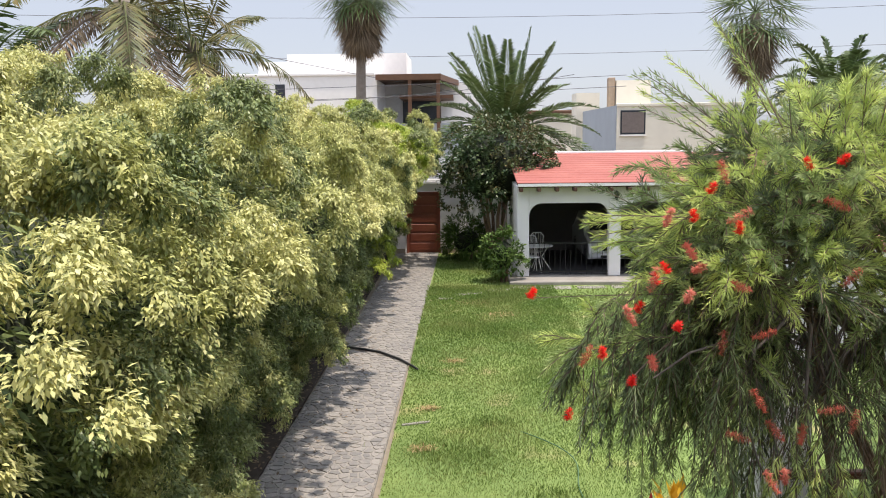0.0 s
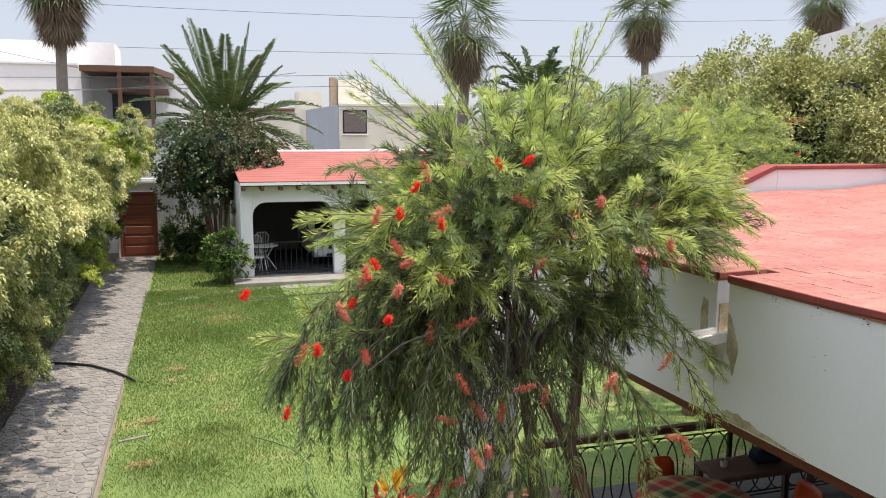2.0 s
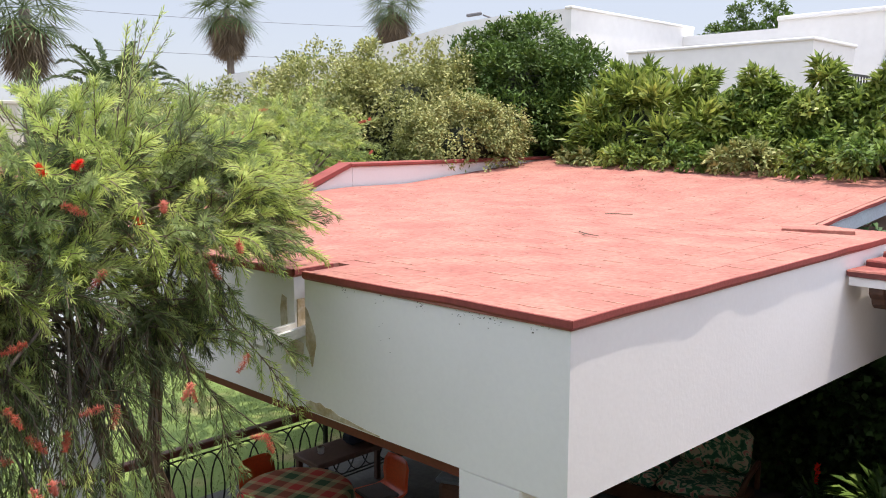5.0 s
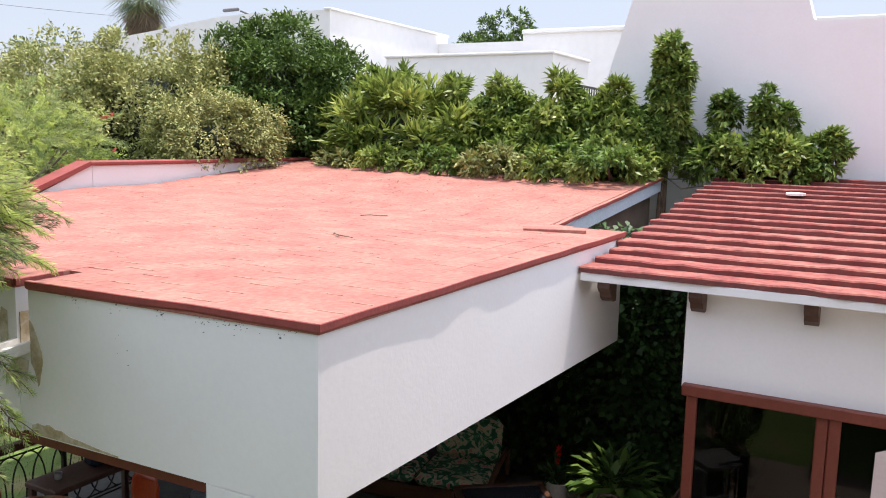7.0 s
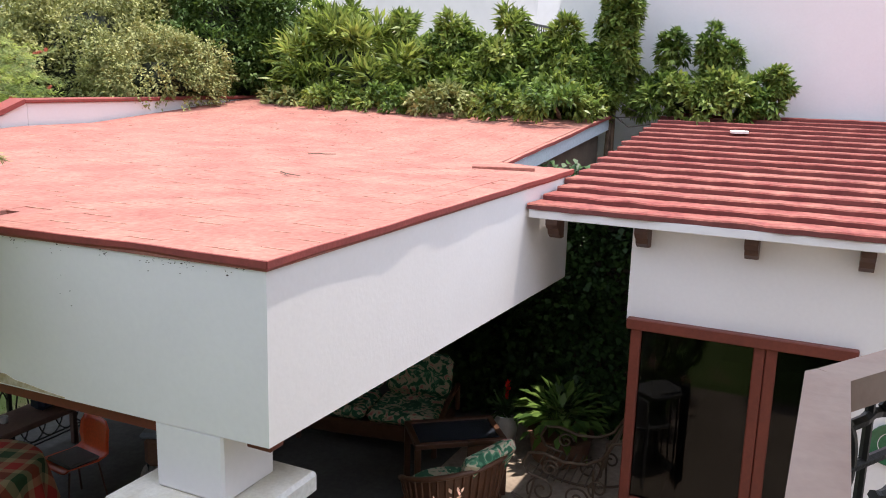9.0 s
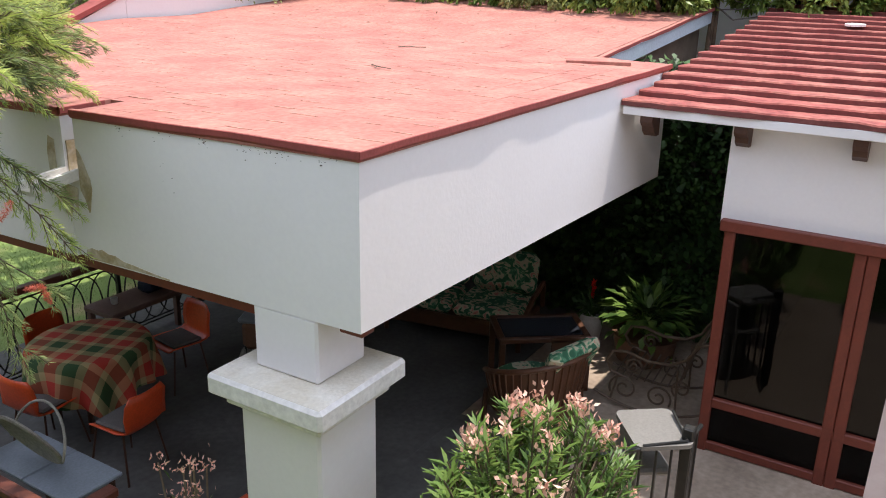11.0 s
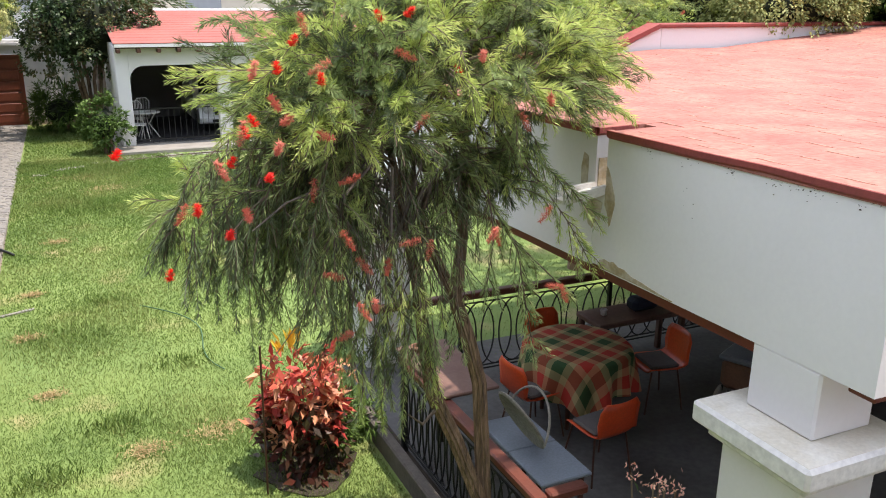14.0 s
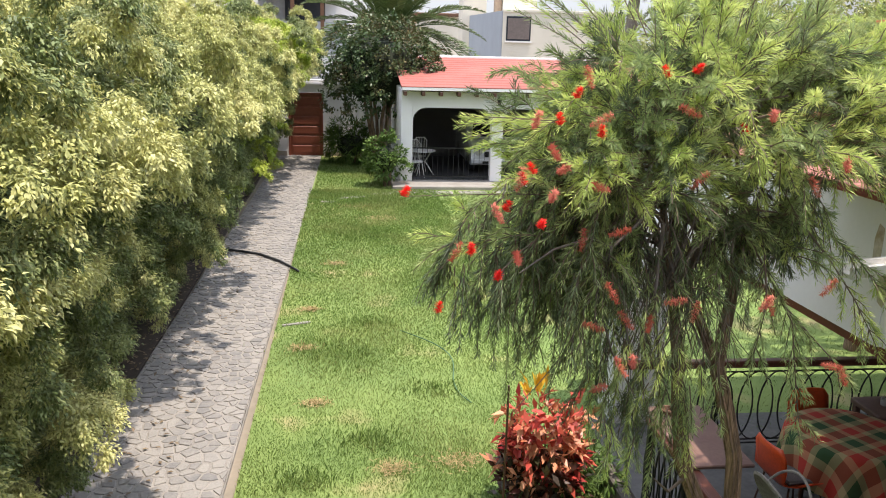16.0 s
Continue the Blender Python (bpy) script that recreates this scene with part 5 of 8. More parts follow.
def feather_palm(name, label, at, trunk_h, trunk_r, fronds, length, rises, sags, leaf, leaflets=46, ll=0.5, lw=0.045, vee=0.6, droop=0.3, dead=0, crown_r=0.25, seed=0, skip=None):
    rnd = random.Random(seed)
    p = thing(name, label, "palm tree", at=at)
    n = 9
    part("trunk", Shape().tube([(0.05 * math.sin(i), 0.05 * math.cos(i * 1.3), trunk_h * i / (n - 1)) for i in range(n)], [trunk_r * (1.15 - 0.25 * i / (n - 1)) * (1 + 0.05 * (i % 2)) for i in range(n)], 12), PALM_BARK, p)
    part("crown_shaft", Shape().lathe([(trunk_r * 0.8, trunk_h - 0.2), (trunk_r * 1.5, trunk_h), (trunk_r * 1.3, trunk_h + 0.3), (trunk_r * 0.4, trunk_h + 0.5)], 12), PALM_BARK, p)
    for k in range(fronds + dead):
        u = (k + 0.5) / fronds
        yaw = k * 2.39996 + rnd.uniform(-0.15, 0.15)
        is_dead = k >= fronds
        rise = rnd.uniform(-0.5, -0.1) if is_dead else rises[0] + (rises[1] - rises[0]) * (u ** 0.8) + rnd.uniform(-0.08, 0.08)
        sag = rnd.uniform(0.4, 0.7) if is_dead else sags[0] + (sags[1] - sags[0]) * u + rnd.uniform(-0.05, 0.05)
        L = length * rnd.uniform(0.85, 1.08)
        pts, b, w, up, ln = frond((crown_r * math.cos(yaw), crown_r * math.sin(yaw), trunk_h + 0.15), yaw, rise, L, sag, leaflets, ll, lw, vee, droop)
        fr = part("frond", leaves("frond", b, w, up, ln, lw, DRY_LEAF if is_dead else leaf, 0.05), None, p)
        part("rib", Shape().tube(pts[::2], [0.028 * (1 - 0.8 * i / 6) for i in range(7)], 5), TWIG if is_dead else leaf, fr)
    return p


def fan_palm(name, label, at, trunk_h, trunk_r, seed, leaf_r=0.95, fans=26, skirt=40, skirt_len=2.0):
    rnd = random.Random(seed)
    p = thing(name, label, "palm tree", "tall fan palms", at=at)
    n = 10
    part("trunk", Shape().tube([(0.06 * math.sin(i * 0.8 + seed), 0.05 * math.cos(i + seed), trunk_h * i / (n - 1)) for i in range(n)], [trunk_r * (1.25 - 0.3 * i / (n - 1)) for i in range(n)], 10), PALM_BARK, p)
    for kind, count, mtl in (("fan", fans, PALM_LEAF), ("dry_fan", skirt, DRY_LEAF)):
        for k in range(count):
            yaw = k * 2.39996
            u = (k + 0.5) / count
            if kind == "fan":
                el = 1.35 - 2.25 * u + rnd.uniform(-0.12, 0.12)
                stalk = 1.1 * rnd.uniform(0.7, 1.2)
                root = Vector((0, 0, trunk_h + 0.1))
                rad = leaf_r
            else:
                el = -0.95 + rnd.uniform(-0.45, 0.4)
                stalk = 0.45
                root = Vector((0, 0, trunk_h - skirt_len * u * 0.8))
                rad = leaf_r * (1.05 - 0.35 * u)
            d = Vector((math.cos(yaw) * math.cos(el), math.sin(yaw) * math.cos(el), math.sin(el)))
            tip = root + d * stalk
            side = d.cross(Vector((0, 0, 1))).normalized()
            up = side.cross(d)
            m = 18
            w = np.linspace(-1.9, 1.9, m) if kind == "fan" else np.linspace(-1.2, 1.2, m)
            ways = np.outer(np.cos(w), np.array(d)) + np.outer(np.sin(w), np.array(side)) + np.array([0, 0, -0.22 if kind == "fan" else -0.5])
            b = np.repeat(np.array([tip]), m, 0)
            f = part(kind, leaves(kind, b, ways, np.repeat(np.array([up]), m, 0), rad * RNG.uniform(0.75, 1.15, m), 0.085, mtl, 0.05), None, p)
            if kind == "fan":
                part("stalk", Shape().tube([root, tip], 0.02, 5), mtl, f)
    return p


feather_palm("date_palm", "stout date palm with stiff arching grey-green fronds", (1.55, 31.5, 0.0), 4.05, 0.36, 54, 4.3, (1.40, -0.12), (0.12, 0.60), PALM_LEAF, 64, 0.46, 0.062, 0.6, 0.12, 8, 0.25, 3)
feather_palm("date_palm", "date palm with long fronds bending over", (15.2, 34.5, 0.0), 4.9, 0.34, 34, 5.0, (1.45, 0.3), (0.45, 0.80), PALM_LEAF, 64, 0.55, 0.08, 0.5, 0.25, 3, 0.25, 5)
fan_palm("fan_palm", "tall fan palm with a thick skirt of dry fronds", (-4.85, 40.5, 0.0), 10.9, 0.22, 1, 1.8, 34, 110, 2.4)
fan_palm("fan_palm", "fan palm with ragged green and brown crown", (13.0, 38.5, 0.0), 9.2, 0.24, 2, 1.9, 26, 34, 2.2)
fan_palm("fan_palm", "slender tall fan palm with drooping dry skirt", (25.7, 43.5, 0.0), 11.0, 0.20, 3, 1.8, 28, 60, 2.0)
fan_palm("fan_palm", "slender tall fan palm with drooping dry skirt", (36.0, 41.0, 0.0), 12.0, 0.20, 4, 1.8, 28, 60, 2.0)
feather_palm("feather_palm", "feather palm with drooping half-dry fronds behind the hedge", (-5.85, 18.6, 0.0), 5.75, 0.11, 11, 3.2, (1.3, 0.0), (0.25, 0.7), PALM_MIX, 64, 0.62, 0.038, 0.2, 0.55, 1, 0.08, 11)
feather_palm("feather_palm", "large feather palm with brown hanging fronds", (-7.2, 18.2, 0.0), 6.6, 0.16, 15, 4.0, (1.3, -0.1), (0.30, 0.95), PALM_MIX, 70, 0.72, 0.042, 0.2, 0.6, 6, 0.12, 12)
feather_palm("feather_palm", "feather palm with long green fronds", (-9.3, 16.0, 0.0), 4.9, 0.14, 13, 3.6, (1.3, 0.2), (0.25, 0.7), PALM_LEAF, 66, 0.68, 0.045, 0.25, 0.45, 1, 0.1, 13)

# shrubs round the lawn
shrub("bougainvillea", "bougainvillea bush with dark leaves and a few red bracts", "shrub", (0.95, 26.2, 3.05), (1.6, 1.2, 1.4), BOUG_LEAF, 0.11, 0.07, 90, 0.36, 12, 10, 0.3, 6, (1.0, 26.4, 0.0), low=-0.9, core=0.7)
shrub("small_shrub", "small leafy shrub beside the pavilion column", "shrub", (1.05, 22.9, 0.75), (0.45, 0.4, 0.6), DARK_LEAF, 0.10, 0.05, 26, 0.2, 9, 9, 0.3, 3)
shrub("low_palm", "low palm-leaved plant in the shade", "shrub", (0.1, 27.0, 0.6), (0.7, 0.5, 0.55), DARK_LEAF, 0.28, 0.035, 24, 0.25, 8, 8, 0.5, 2)
shrub("pale_shrub", "tall shrub with small pale cream-green leaves", "shrub", (10.6, 13.8, 3.3), (2.6, 2.6, 1.85), CREAM_LEAF, 0.085, 0.042, 230, 0.44, 18, 19, 0.25, 4, core=0.82)
shrub("pale_shrub", "tall shrub with small pale cream-green leaves", "shrub", (10.2, 11.3, 3.5), (1.6, 1.5, 1.75), CREAM_LEAF, 0.078, 0.040, 170, 0.38, 18, 20, 0.25, 4, core=0.80)
shrub("pale_shrub", "broad shrub with pale green leaves", "shrub", (8.6, 17.8, 2.7), (2.6, 2.4, 1.9), CREAM_LEAF, 0.075, 0.038, 120, 0.45, 15, 15, 0.25, 4)
shrub("green_shrub", "large rounded dark green shrub", "shrub", (12.0, 10.2, 3.85), (1.5, 1.5, 1.75), DARK_LEAF, 0.10, 0.044, 220, 0.36, 16, 16, 0.2, 4, core=0.80)
shrub("green_shrub", "dark shrub behind the lawn", "shrub", (11.5, 21.5, 2.4), (3.0, 2.6, 2.2), DARK_LEAF, 0.11, 0.06, 90, 0.5, 12, 11, 0.2, 4)
shrub("green_shrub", "dark leafy tree top far behind", "tree", (22.5, 31.0, 4.0), (2.6, 2.4, 2.9), DARK_LEAF, 0.2, 0.11, 90, 0.5, 11, 10, 0.2, 3)
shrub("green_shrub", "round tree top behind the white buildings", "tree", (40.0, 19.0, 7.4), (2.4, 2.6, 2.6), DARK_LEAF, 0.24, 0.1, 70, 0.5, 11, 10, 0.2, 3)
shrub("pale_shrub", "low pale shrub spilling over the parapet", "shrub", (9.75, 9.35, 3.85), (1.0, 0.62, 0.62), CREAM_LEAF, 0.060, 0.030, 70, 0.24, 14, 17, 0.35, 3, (9.75, 9.6, 0.0), core=0.5)
shrub("climber", "long-leaved yellow-green climber spilling over the roof edge", "climber", (12.0, 7.4, 3.95), (0.95, 1.35, 0.75), LIME_LEAF, 0.24, 0.050, 90, 0.26, 9, 11, 0.0, 3, jitter=0.65, core=0.6)
for k, (y, z, r) in enumerate(((6.15, 3.75, 0.52), (5.75, 4.25, 0.42), (5.25, 3.70, 0.55), (4.85, 4.20, 0.50), (4.40, 3.72, 0.52), (4.15, 4.28, 0.34), (3.75, 3.72, 0.46), (3.55, 4.12, 0.32))):
    shrub("climber", "leafy climber with yellow-green tips on the roof edge", "climber", (11.85 + 0.25 * (z > 4.0), y, z), (r * 0.95, r, r * 0.85), (LIME_LEAF, CLIMB_LEAF)[k % 3 == 1], 0.115, 0.048, 42, r * 0.42, 12, 12, 0.3, 2, (12.0, y, 3.4), "roof climbers", jitter=1.0, core=0.5)
shrub("tall_climber", "tall leafy climber against the white wall", "climber", (12.25, 3.2, 4.45), (0.15, 0.15, 1.05), CLIMB_LEAF, 0.115, 0.048, 44, 0.14, 11, 11, 0.5, 2, core=0.4)
shrub("climber", "climber with broad leaves on the stepped roof", "climber", (12.3, 2.1, 3.78), (0.36, 1.1, 0.27), CLIMB_LEAF, 0.12, 0.05, 46, 0.17, 11, 11, 0.3, 2, core=0.4)
for k, (y, mtl, s) in enumerate(((7.9, CREAM_LEAF, 0.30), (7.1, LIME_LEAF, 0.26), (6.2, CLIMB_LEAF, 0.34), (5.3, CREAM_LEAF, 0.25), (4.5, LIME_LEAF, 0.33), (3.7, CLIMB_LEAF, 0.28))):
    shrub("trailing_climber", "trailing leafy runner of the climber on the roof tiles", "climber", (11.05 - 0.12 * (k % 2), y, 3.62 + 0.02 * k), (0.32 + s * 0.3, 0.42, 0.14), mtl, 0.10, 0.045, 20, 0.13, 8, 8, 0.4, 1, (11.3, y, roof_z(11.3, y)), "trailing climbers", core=0)
for y, z, r in ((8.2, 4.75, 0.34), (7.4, 4.80, 0.40), (6.5, 4.70, 0.30), (5.6, 4.72, 0.30), (4.7, 4.78, 0.34), (3.9, 4.62, 0.26)):
    shrub("climber_shoot", "upright yellow-green shoot on top of the climber", "climber", (12.0, y, z), (0.10, 0.10, r), LIME_LEAF, 0.17, 0.055, 9, 0.10, 7, 7, 0.1, 1, (12.0, y, z - 0.6), "climber shoots", core=0)
for y, z, r in ((2.45, 4.45, 0.38), (1.95, 4.35, 0.40), (1.70, 4.25, 0.34), (1.05, 4.0, 0.24)):
    shrub("climber_shoot", "upright leafy shoot of the wall climber", "climber", (12.4, y, z), (0.09, 0.09, r), CLIMB_LEAF, 0.11, 0.045, 12, 0.10, 8, 9, 0.45, 1, (12.4, y, 3.6), "climber shoots", core=0)


# weeping bottlebrush beside the patio
def build_bottlebrush():
    t = thing("bottlebrush_tree", "weeping bottlebrush tree with needle leaves and red flower spikes", "tree", at=(2.42, 4.62, 0.0))
    o = np.array([2.42, 4.62, 0.0])
    rnd = random.Random(21)

    def rel(p):
        return tuple(np.array(p) - o)

    trunks = [[(2.42, 4.64, 0), (2.47, 4.65, 0.54), (2.44, 4.65, 1.10), (2.41, 4.65, 1.56), (2.33, 4.66, 1.87), (2.24, 4.68, 2.16), (2.30, 4.72, 2.54), (2.36, 4.80, 2.85), (2.42, 4.95, 3.2)],
              [(2.38, 4.60, 0), (2.42, 4.62, 0.67), (2.23, 4.63, 1.19), (2.07, 4.64, 1.55), (2.02, 4.66, 1.89), (2.00, 4.70, 2.22), (1.94, 4.74, 2.6), (1.86, 4.80, 3.1)],
              [(2.24, 4.68, 2.16), (2.12, 4.82, 2.5), (2.02, 4.98, 2.9), (1.98, 5.08, 3.3)]]
    radii = ([0.054, 0.050, 0.047, 0.045, 0.043, 0.040, 0.034, 0.027, 0.02], [0.052, 0.049, 0.046, 0.044, 0.038, 0.033, 0.027, 0.02], [0.031, 0.028, 0.024, 0.017])
    for pts, r in zip(trunks, radii):
        part("trunk", Shape().tube([rel(p) for p in pts], r, 26, ridge=0.17), BARK, t)
    part("dead_stub", Shape().tube([rel((2.10, 4.63, 1.45)), rel((1.96, 4.55, 1.40)), rel((1.84, 4.50, 1.52))], [0.013, 0.009, 0.004], 6), TWIG, t)
    heads = [np.array(p) for p in ((2.42, 4.98, 3.1), (1.86, 4.80, 3.1), (1.98, 5.10, 3.3), (2.35, 4.85, 2.6), (1.94, 4.74, 2.6))]
    for k in range(46):
        h = heads[k % 5]
        a = k * 2.39996
        reach = rnd.uniform(0.40, 0.90)
        d = np.array([math.cos(a) * 1.05, math.sin(a) * 0.72, 0.0])
        lift = rnd.uniform(0.10, 0.7) if k % 3 else rnd.uniform(0.5, 0.95)
        end = h + d * reach + np.array([0.0, 0.0, lift])
        end[0], end[2] = min(end[0], 2.85), min(end[2], 4.0)
        mid = (h + end) / 2 + np.array([0, 0, 0.22])
        pts = [h, (h + mid) / 2 + np.array([0, 0, 0.05]), mid, (mid + end) / 2 + np.array([0, 0, 0.03]), end]
        part("branch", Shape().tube([tuple(p - o) for p in pts], [0.018, 0.014, 0.011, 0.007, 0.004], 6), TWIG, t)
    tw, dead = Shape(), Shape()
    DARK, GREEN, LIME = 0, 1, 2
    grown = [([], [], [], []) for _ in range(3)]

    def twig(p0, d, L, droop, tone, dense=260, size=0.076, start=0.10, forks=0):
        """A thin stem that bends down, with needles set round it and pointing forward."""
        bases, ways, ups, lens = grown[tone]
        k = np.linspace(0, 1, 6)
        pts = p0 + np.outer(k * L, d) + np.outer(droop * L * k ** 2, np.array([0, 0, -1.0]))
        tw.tube([tuple(p - o) for p in pts], [0.0042, 0.0038, 0.0033, 0.0028, 0.0023, 0.0018], 3, caps=False)
        needles = max(12, int(dense * L))
        q = RNG.uniform(start, 1.0, needles)
        b = np.stack([np.interp(q, k, pts[:, i]) for i in range(3)], 1)
        tan = unit(d + np.outer(2 * droop * q, np.array([0, 0, -1.0])))
        rad = RNG.normal(0, 1, (needles, 3))
        rad = unit(rad - tan * np.sum(rad * tan, 1, keepdims=True))
        bases.append(b - o)
        ways.append(tan * 0.75 + rad * RNG.uniform(0.55, 1.0, (needles, 1)))
        ups.append(rad)
        lens.append(size * RNG.uniform(0.65, 1.15, needles) * (1.0 - 0.35 * q ** 4))
        for _ in range(forks):
            u = rnd.uniform(0.15, 0.65)
            p = np.array([np.interp(u, k, pts[:, i]) for i in range(3)])
            twig(p, unit(np.asarray(d) + RNG.normal(0, 0.45, 3) + np.array([0, 0, -0.1])), L * rnd.uniform(0.4, 0.65), droop + 0.1, tone, dense, size, 0.05)
        return pts[-1]

    def bough(h, a, reach, rise, fall, sprays, tail, depth=0.55):
        """An arching side branch: leafy along its outer part, with a hanging tail."""
        k = np.linspace(0, 1, 10)
        z = rise * np.sin(np.pi * 0.75 * k) - fall * k ** 2.2
        pts = h + np.outer(k * reach, np.array([math.cos(a), math.sin(a) * depth, 0.0])) + np.outer(z, np.array([0, 0, 1.0]))
        part("bough", Shape().tube([tuple(p - o) for p in pts], list(np.linspace(0.010, 0.003, 10)), 6), TWIG, t)
        out = unit(np.array([math.cos(a), math.sin(a) * depth, 0.0]))
        for _ in range(sprays):
            q = rnd.uniform(0.30, 1.0)
            p = np.array([np.interp(q, k, pts[:, i]) for i in range(3)])
            # upright sprays count as lit and go paler, hanging ones take shaded needles
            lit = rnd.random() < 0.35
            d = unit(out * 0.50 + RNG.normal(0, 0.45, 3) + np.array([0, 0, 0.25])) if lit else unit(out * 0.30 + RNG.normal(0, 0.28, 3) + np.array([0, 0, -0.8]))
            tone = (LIME if rnd.random() < 0.25 else GREEN) if lit else (GREEN if rnd.random() < 0.3 else DARK)
            twig(p, d, rnd.uniform(0.14, 0.32), rnd.uniform(0.2, 0.5) if lit else rnd.uniform(0.4, 0.9), tone, forks=1)
        for _ in range(tail):
            d = unit(out * 0.35 + RNG.normal(0, 0.25, 3) + np.array([0, 0, -0.8]))
            twig(pts[-1] + RNG.normal(0, 0.02, 3), d, rnd.uniform(0.14, 0.30), rnd.uniform(0.2, 0.6), DARK if rnd.random() < 0.65 else GREEN, forks=1)

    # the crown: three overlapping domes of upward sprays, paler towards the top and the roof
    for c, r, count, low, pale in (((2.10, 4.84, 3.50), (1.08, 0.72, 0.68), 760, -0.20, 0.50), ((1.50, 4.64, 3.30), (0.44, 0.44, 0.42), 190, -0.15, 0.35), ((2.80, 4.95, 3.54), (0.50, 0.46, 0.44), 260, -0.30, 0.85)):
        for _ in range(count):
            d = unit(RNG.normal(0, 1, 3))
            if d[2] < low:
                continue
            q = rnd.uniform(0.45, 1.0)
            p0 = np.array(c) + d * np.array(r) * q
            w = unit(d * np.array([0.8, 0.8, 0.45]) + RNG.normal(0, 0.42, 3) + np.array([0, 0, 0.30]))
            tone = LIME if rnd.random() < pale * (q - 0.25) * 1.3 else (GREEN if rnd.random() < 0.25 + 0.5 * q else DARK)
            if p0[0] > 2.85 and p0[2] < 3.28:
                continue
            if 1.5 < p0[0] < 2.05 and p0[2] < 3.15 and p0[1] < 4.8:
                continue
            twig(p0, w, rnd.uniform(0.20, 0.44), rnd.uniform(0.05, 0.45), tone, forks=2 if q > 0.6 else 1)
    # weeping boughs over the lawn
    for k in range(38):
        h = np.array(((1.86, 4.78, 3.12), (1.95, 4.95, 3.28), (1.80, 4.70, 2.92), (1.70, 4.62, 3.22))[k % 4]) + RNG.normal(0, 0.04, 3)
        bough(h, rnd.uniform(math.pi * 0.74, math.pi * 1.36), rnd.uniform(0.45, 1.20), rnd.uniform(0.06, 0.28), rnd.uniform(0.22, 0.60), 12, 2)
    # thin leafy sprays among the bare twigs
    for _ in range(46):
        p = np.array([rnd.uniform(1.42, 2.12), rnd.uniform(4.36, 4.6), rnd.uniform(2.35, 3.1)])
        twig(p, unit(RNG.normal(0, 0.3, 3) + np.array([0, -0.1, -0.7])), rnd.uniform(0.16, 0.34), rnd.uniform(0.1, 0.5), (DARK, DARK, GREEN)[rnd.randrange(3)], 210)
    # single long strands that hang clear of the crown
    for x, top, low in ((0.62, 2.80, 2.42), (0.76, 2.80, 2.28), (0.86, 2.84, 2.22), (0.94, 2.75, 1.98), (1.05, 2.72, 2.12), (1.20, 2.75, 2.18), (1.32, 2.70, 2.28), (1.44, 2.62, 1.92), (1.55, 2.62, 2.04), (1.63, 2.42, 1.74), (1.73, 2.50, 1.60), (1.84, 2.52, 2.06), (1.50, 2.35, 1.80), (1.92, 2.3, 1.85), (1.58, 2.3, 1.50), (1.66, 2.2, 1.38), (1.78, 2.25, 1.45), (1.86, 2.2, 1.62), (1.70, 2.1, 1.55), (1.95, 2.2, 1.55), (1.40, 2.3, 1.75)):
        y = rnd.uniform(4.35, 4.65)
        twig(np.array([x, y, top]), unit(np.array([rnd.uniform(-0.12, 0.12), 0.0, -1.0])), top - low, 0.0, DARK if top > 2.45 and rnd.random() < 0.6 else (GREEN if rnd.random() < 0.7 else LIME), 270, 0.070)
        for _ in range(2):
            twig(np.array([x, y, top - 0.25 * (top - low)]), unit(np.array([rnd.uniform(-0.7, 0.7), rnd.uniform(-0.3, 0.3), -0.8])), rnd.uniform(0.16, 0.30), 0.4, DARK, 270, 0.070)
    for _ in range(34):
        p = np.array([rnd.uniform(1.40, 2.0), rnd.uniform(4.28, 4.42), rnd.uniform(1.85, 2.75)])
        twig(p, unit(np.array([rnd.uniform(-0.5, 0.5), rnd.uniform(-0.2, 0.1), -0.85])), rnd.uniform(0.16, 0.28), rnd.uniform(0.05, 0.3), GREEN if rnd.random() < 0.6 else LIME, 250, 0.072)
    # pale horizontal sprays on the lawn side, one long bare shoot
    for k in range(4):
        twig(np.array([1.12, 4.50, 3.58]) + RNG.normal(0, 0.05, 3), unit(np.array([-1.0, RNG.normal(0, 0.15), 0.05 + RNG.normal(0, 0.12)])), rnd.uniform(0.40, 0.56), 0.05, LIME)
    twig(np.array([1.05, 4.50, 3.24]), np.array([-1.0, 0.0, 0.0]), 0.74, 0.02, GREEN, 110, 0.055)
    # long thin boughs that hang on the roof side, sparsely leaved
    for pts, tone in (([(2.40, 4.62, 3.22), (2.60, 4.55, 3.06), (2.78, 4.50, 2.84), (2.93, 4.48, 2.64), (3.04, 4.47, 2.46)], LIME), ([(2.30, 4.55, 2.96), (2.45, 4.50, 2.70), (2.57, 4.48, 2.50), (2.61, 4.47, 2.26), (2.68, 4.47, 1.92)], GREEN), ([(2.50, 4.52, 2.62), (2.70, 4.50, 2.42), (2.88, 4.48, 2.24)], GREEN), ([(2.50, 4.66, 3.10), (2.78, 4.64, 3.02), (2.98, 4.60, 2.86), (3.12, 4.58, 2.70)], LIME), ([(2.36, 4.5, 2.9), (2.40, 4.48, 2.62), (2.36, 4.47, 2.36)], GREEN), ([(2.15, 4.45, 2.6), (2.12, 4.42, 2.3), (2.16, 4.42, 2.05)], GREEN)):
        p = np.array(pts)
        part("bough", Shape().tube([tuple(q - o) for q in p], list(np.linspace(0.0065, 0.003, len(p))), 6), TWIG, t)
        run = np.linspace(0, 1, len(p))
        long = float(np.sum(np.linalg.norm(np.diff(p, axis=0), axis=1)))
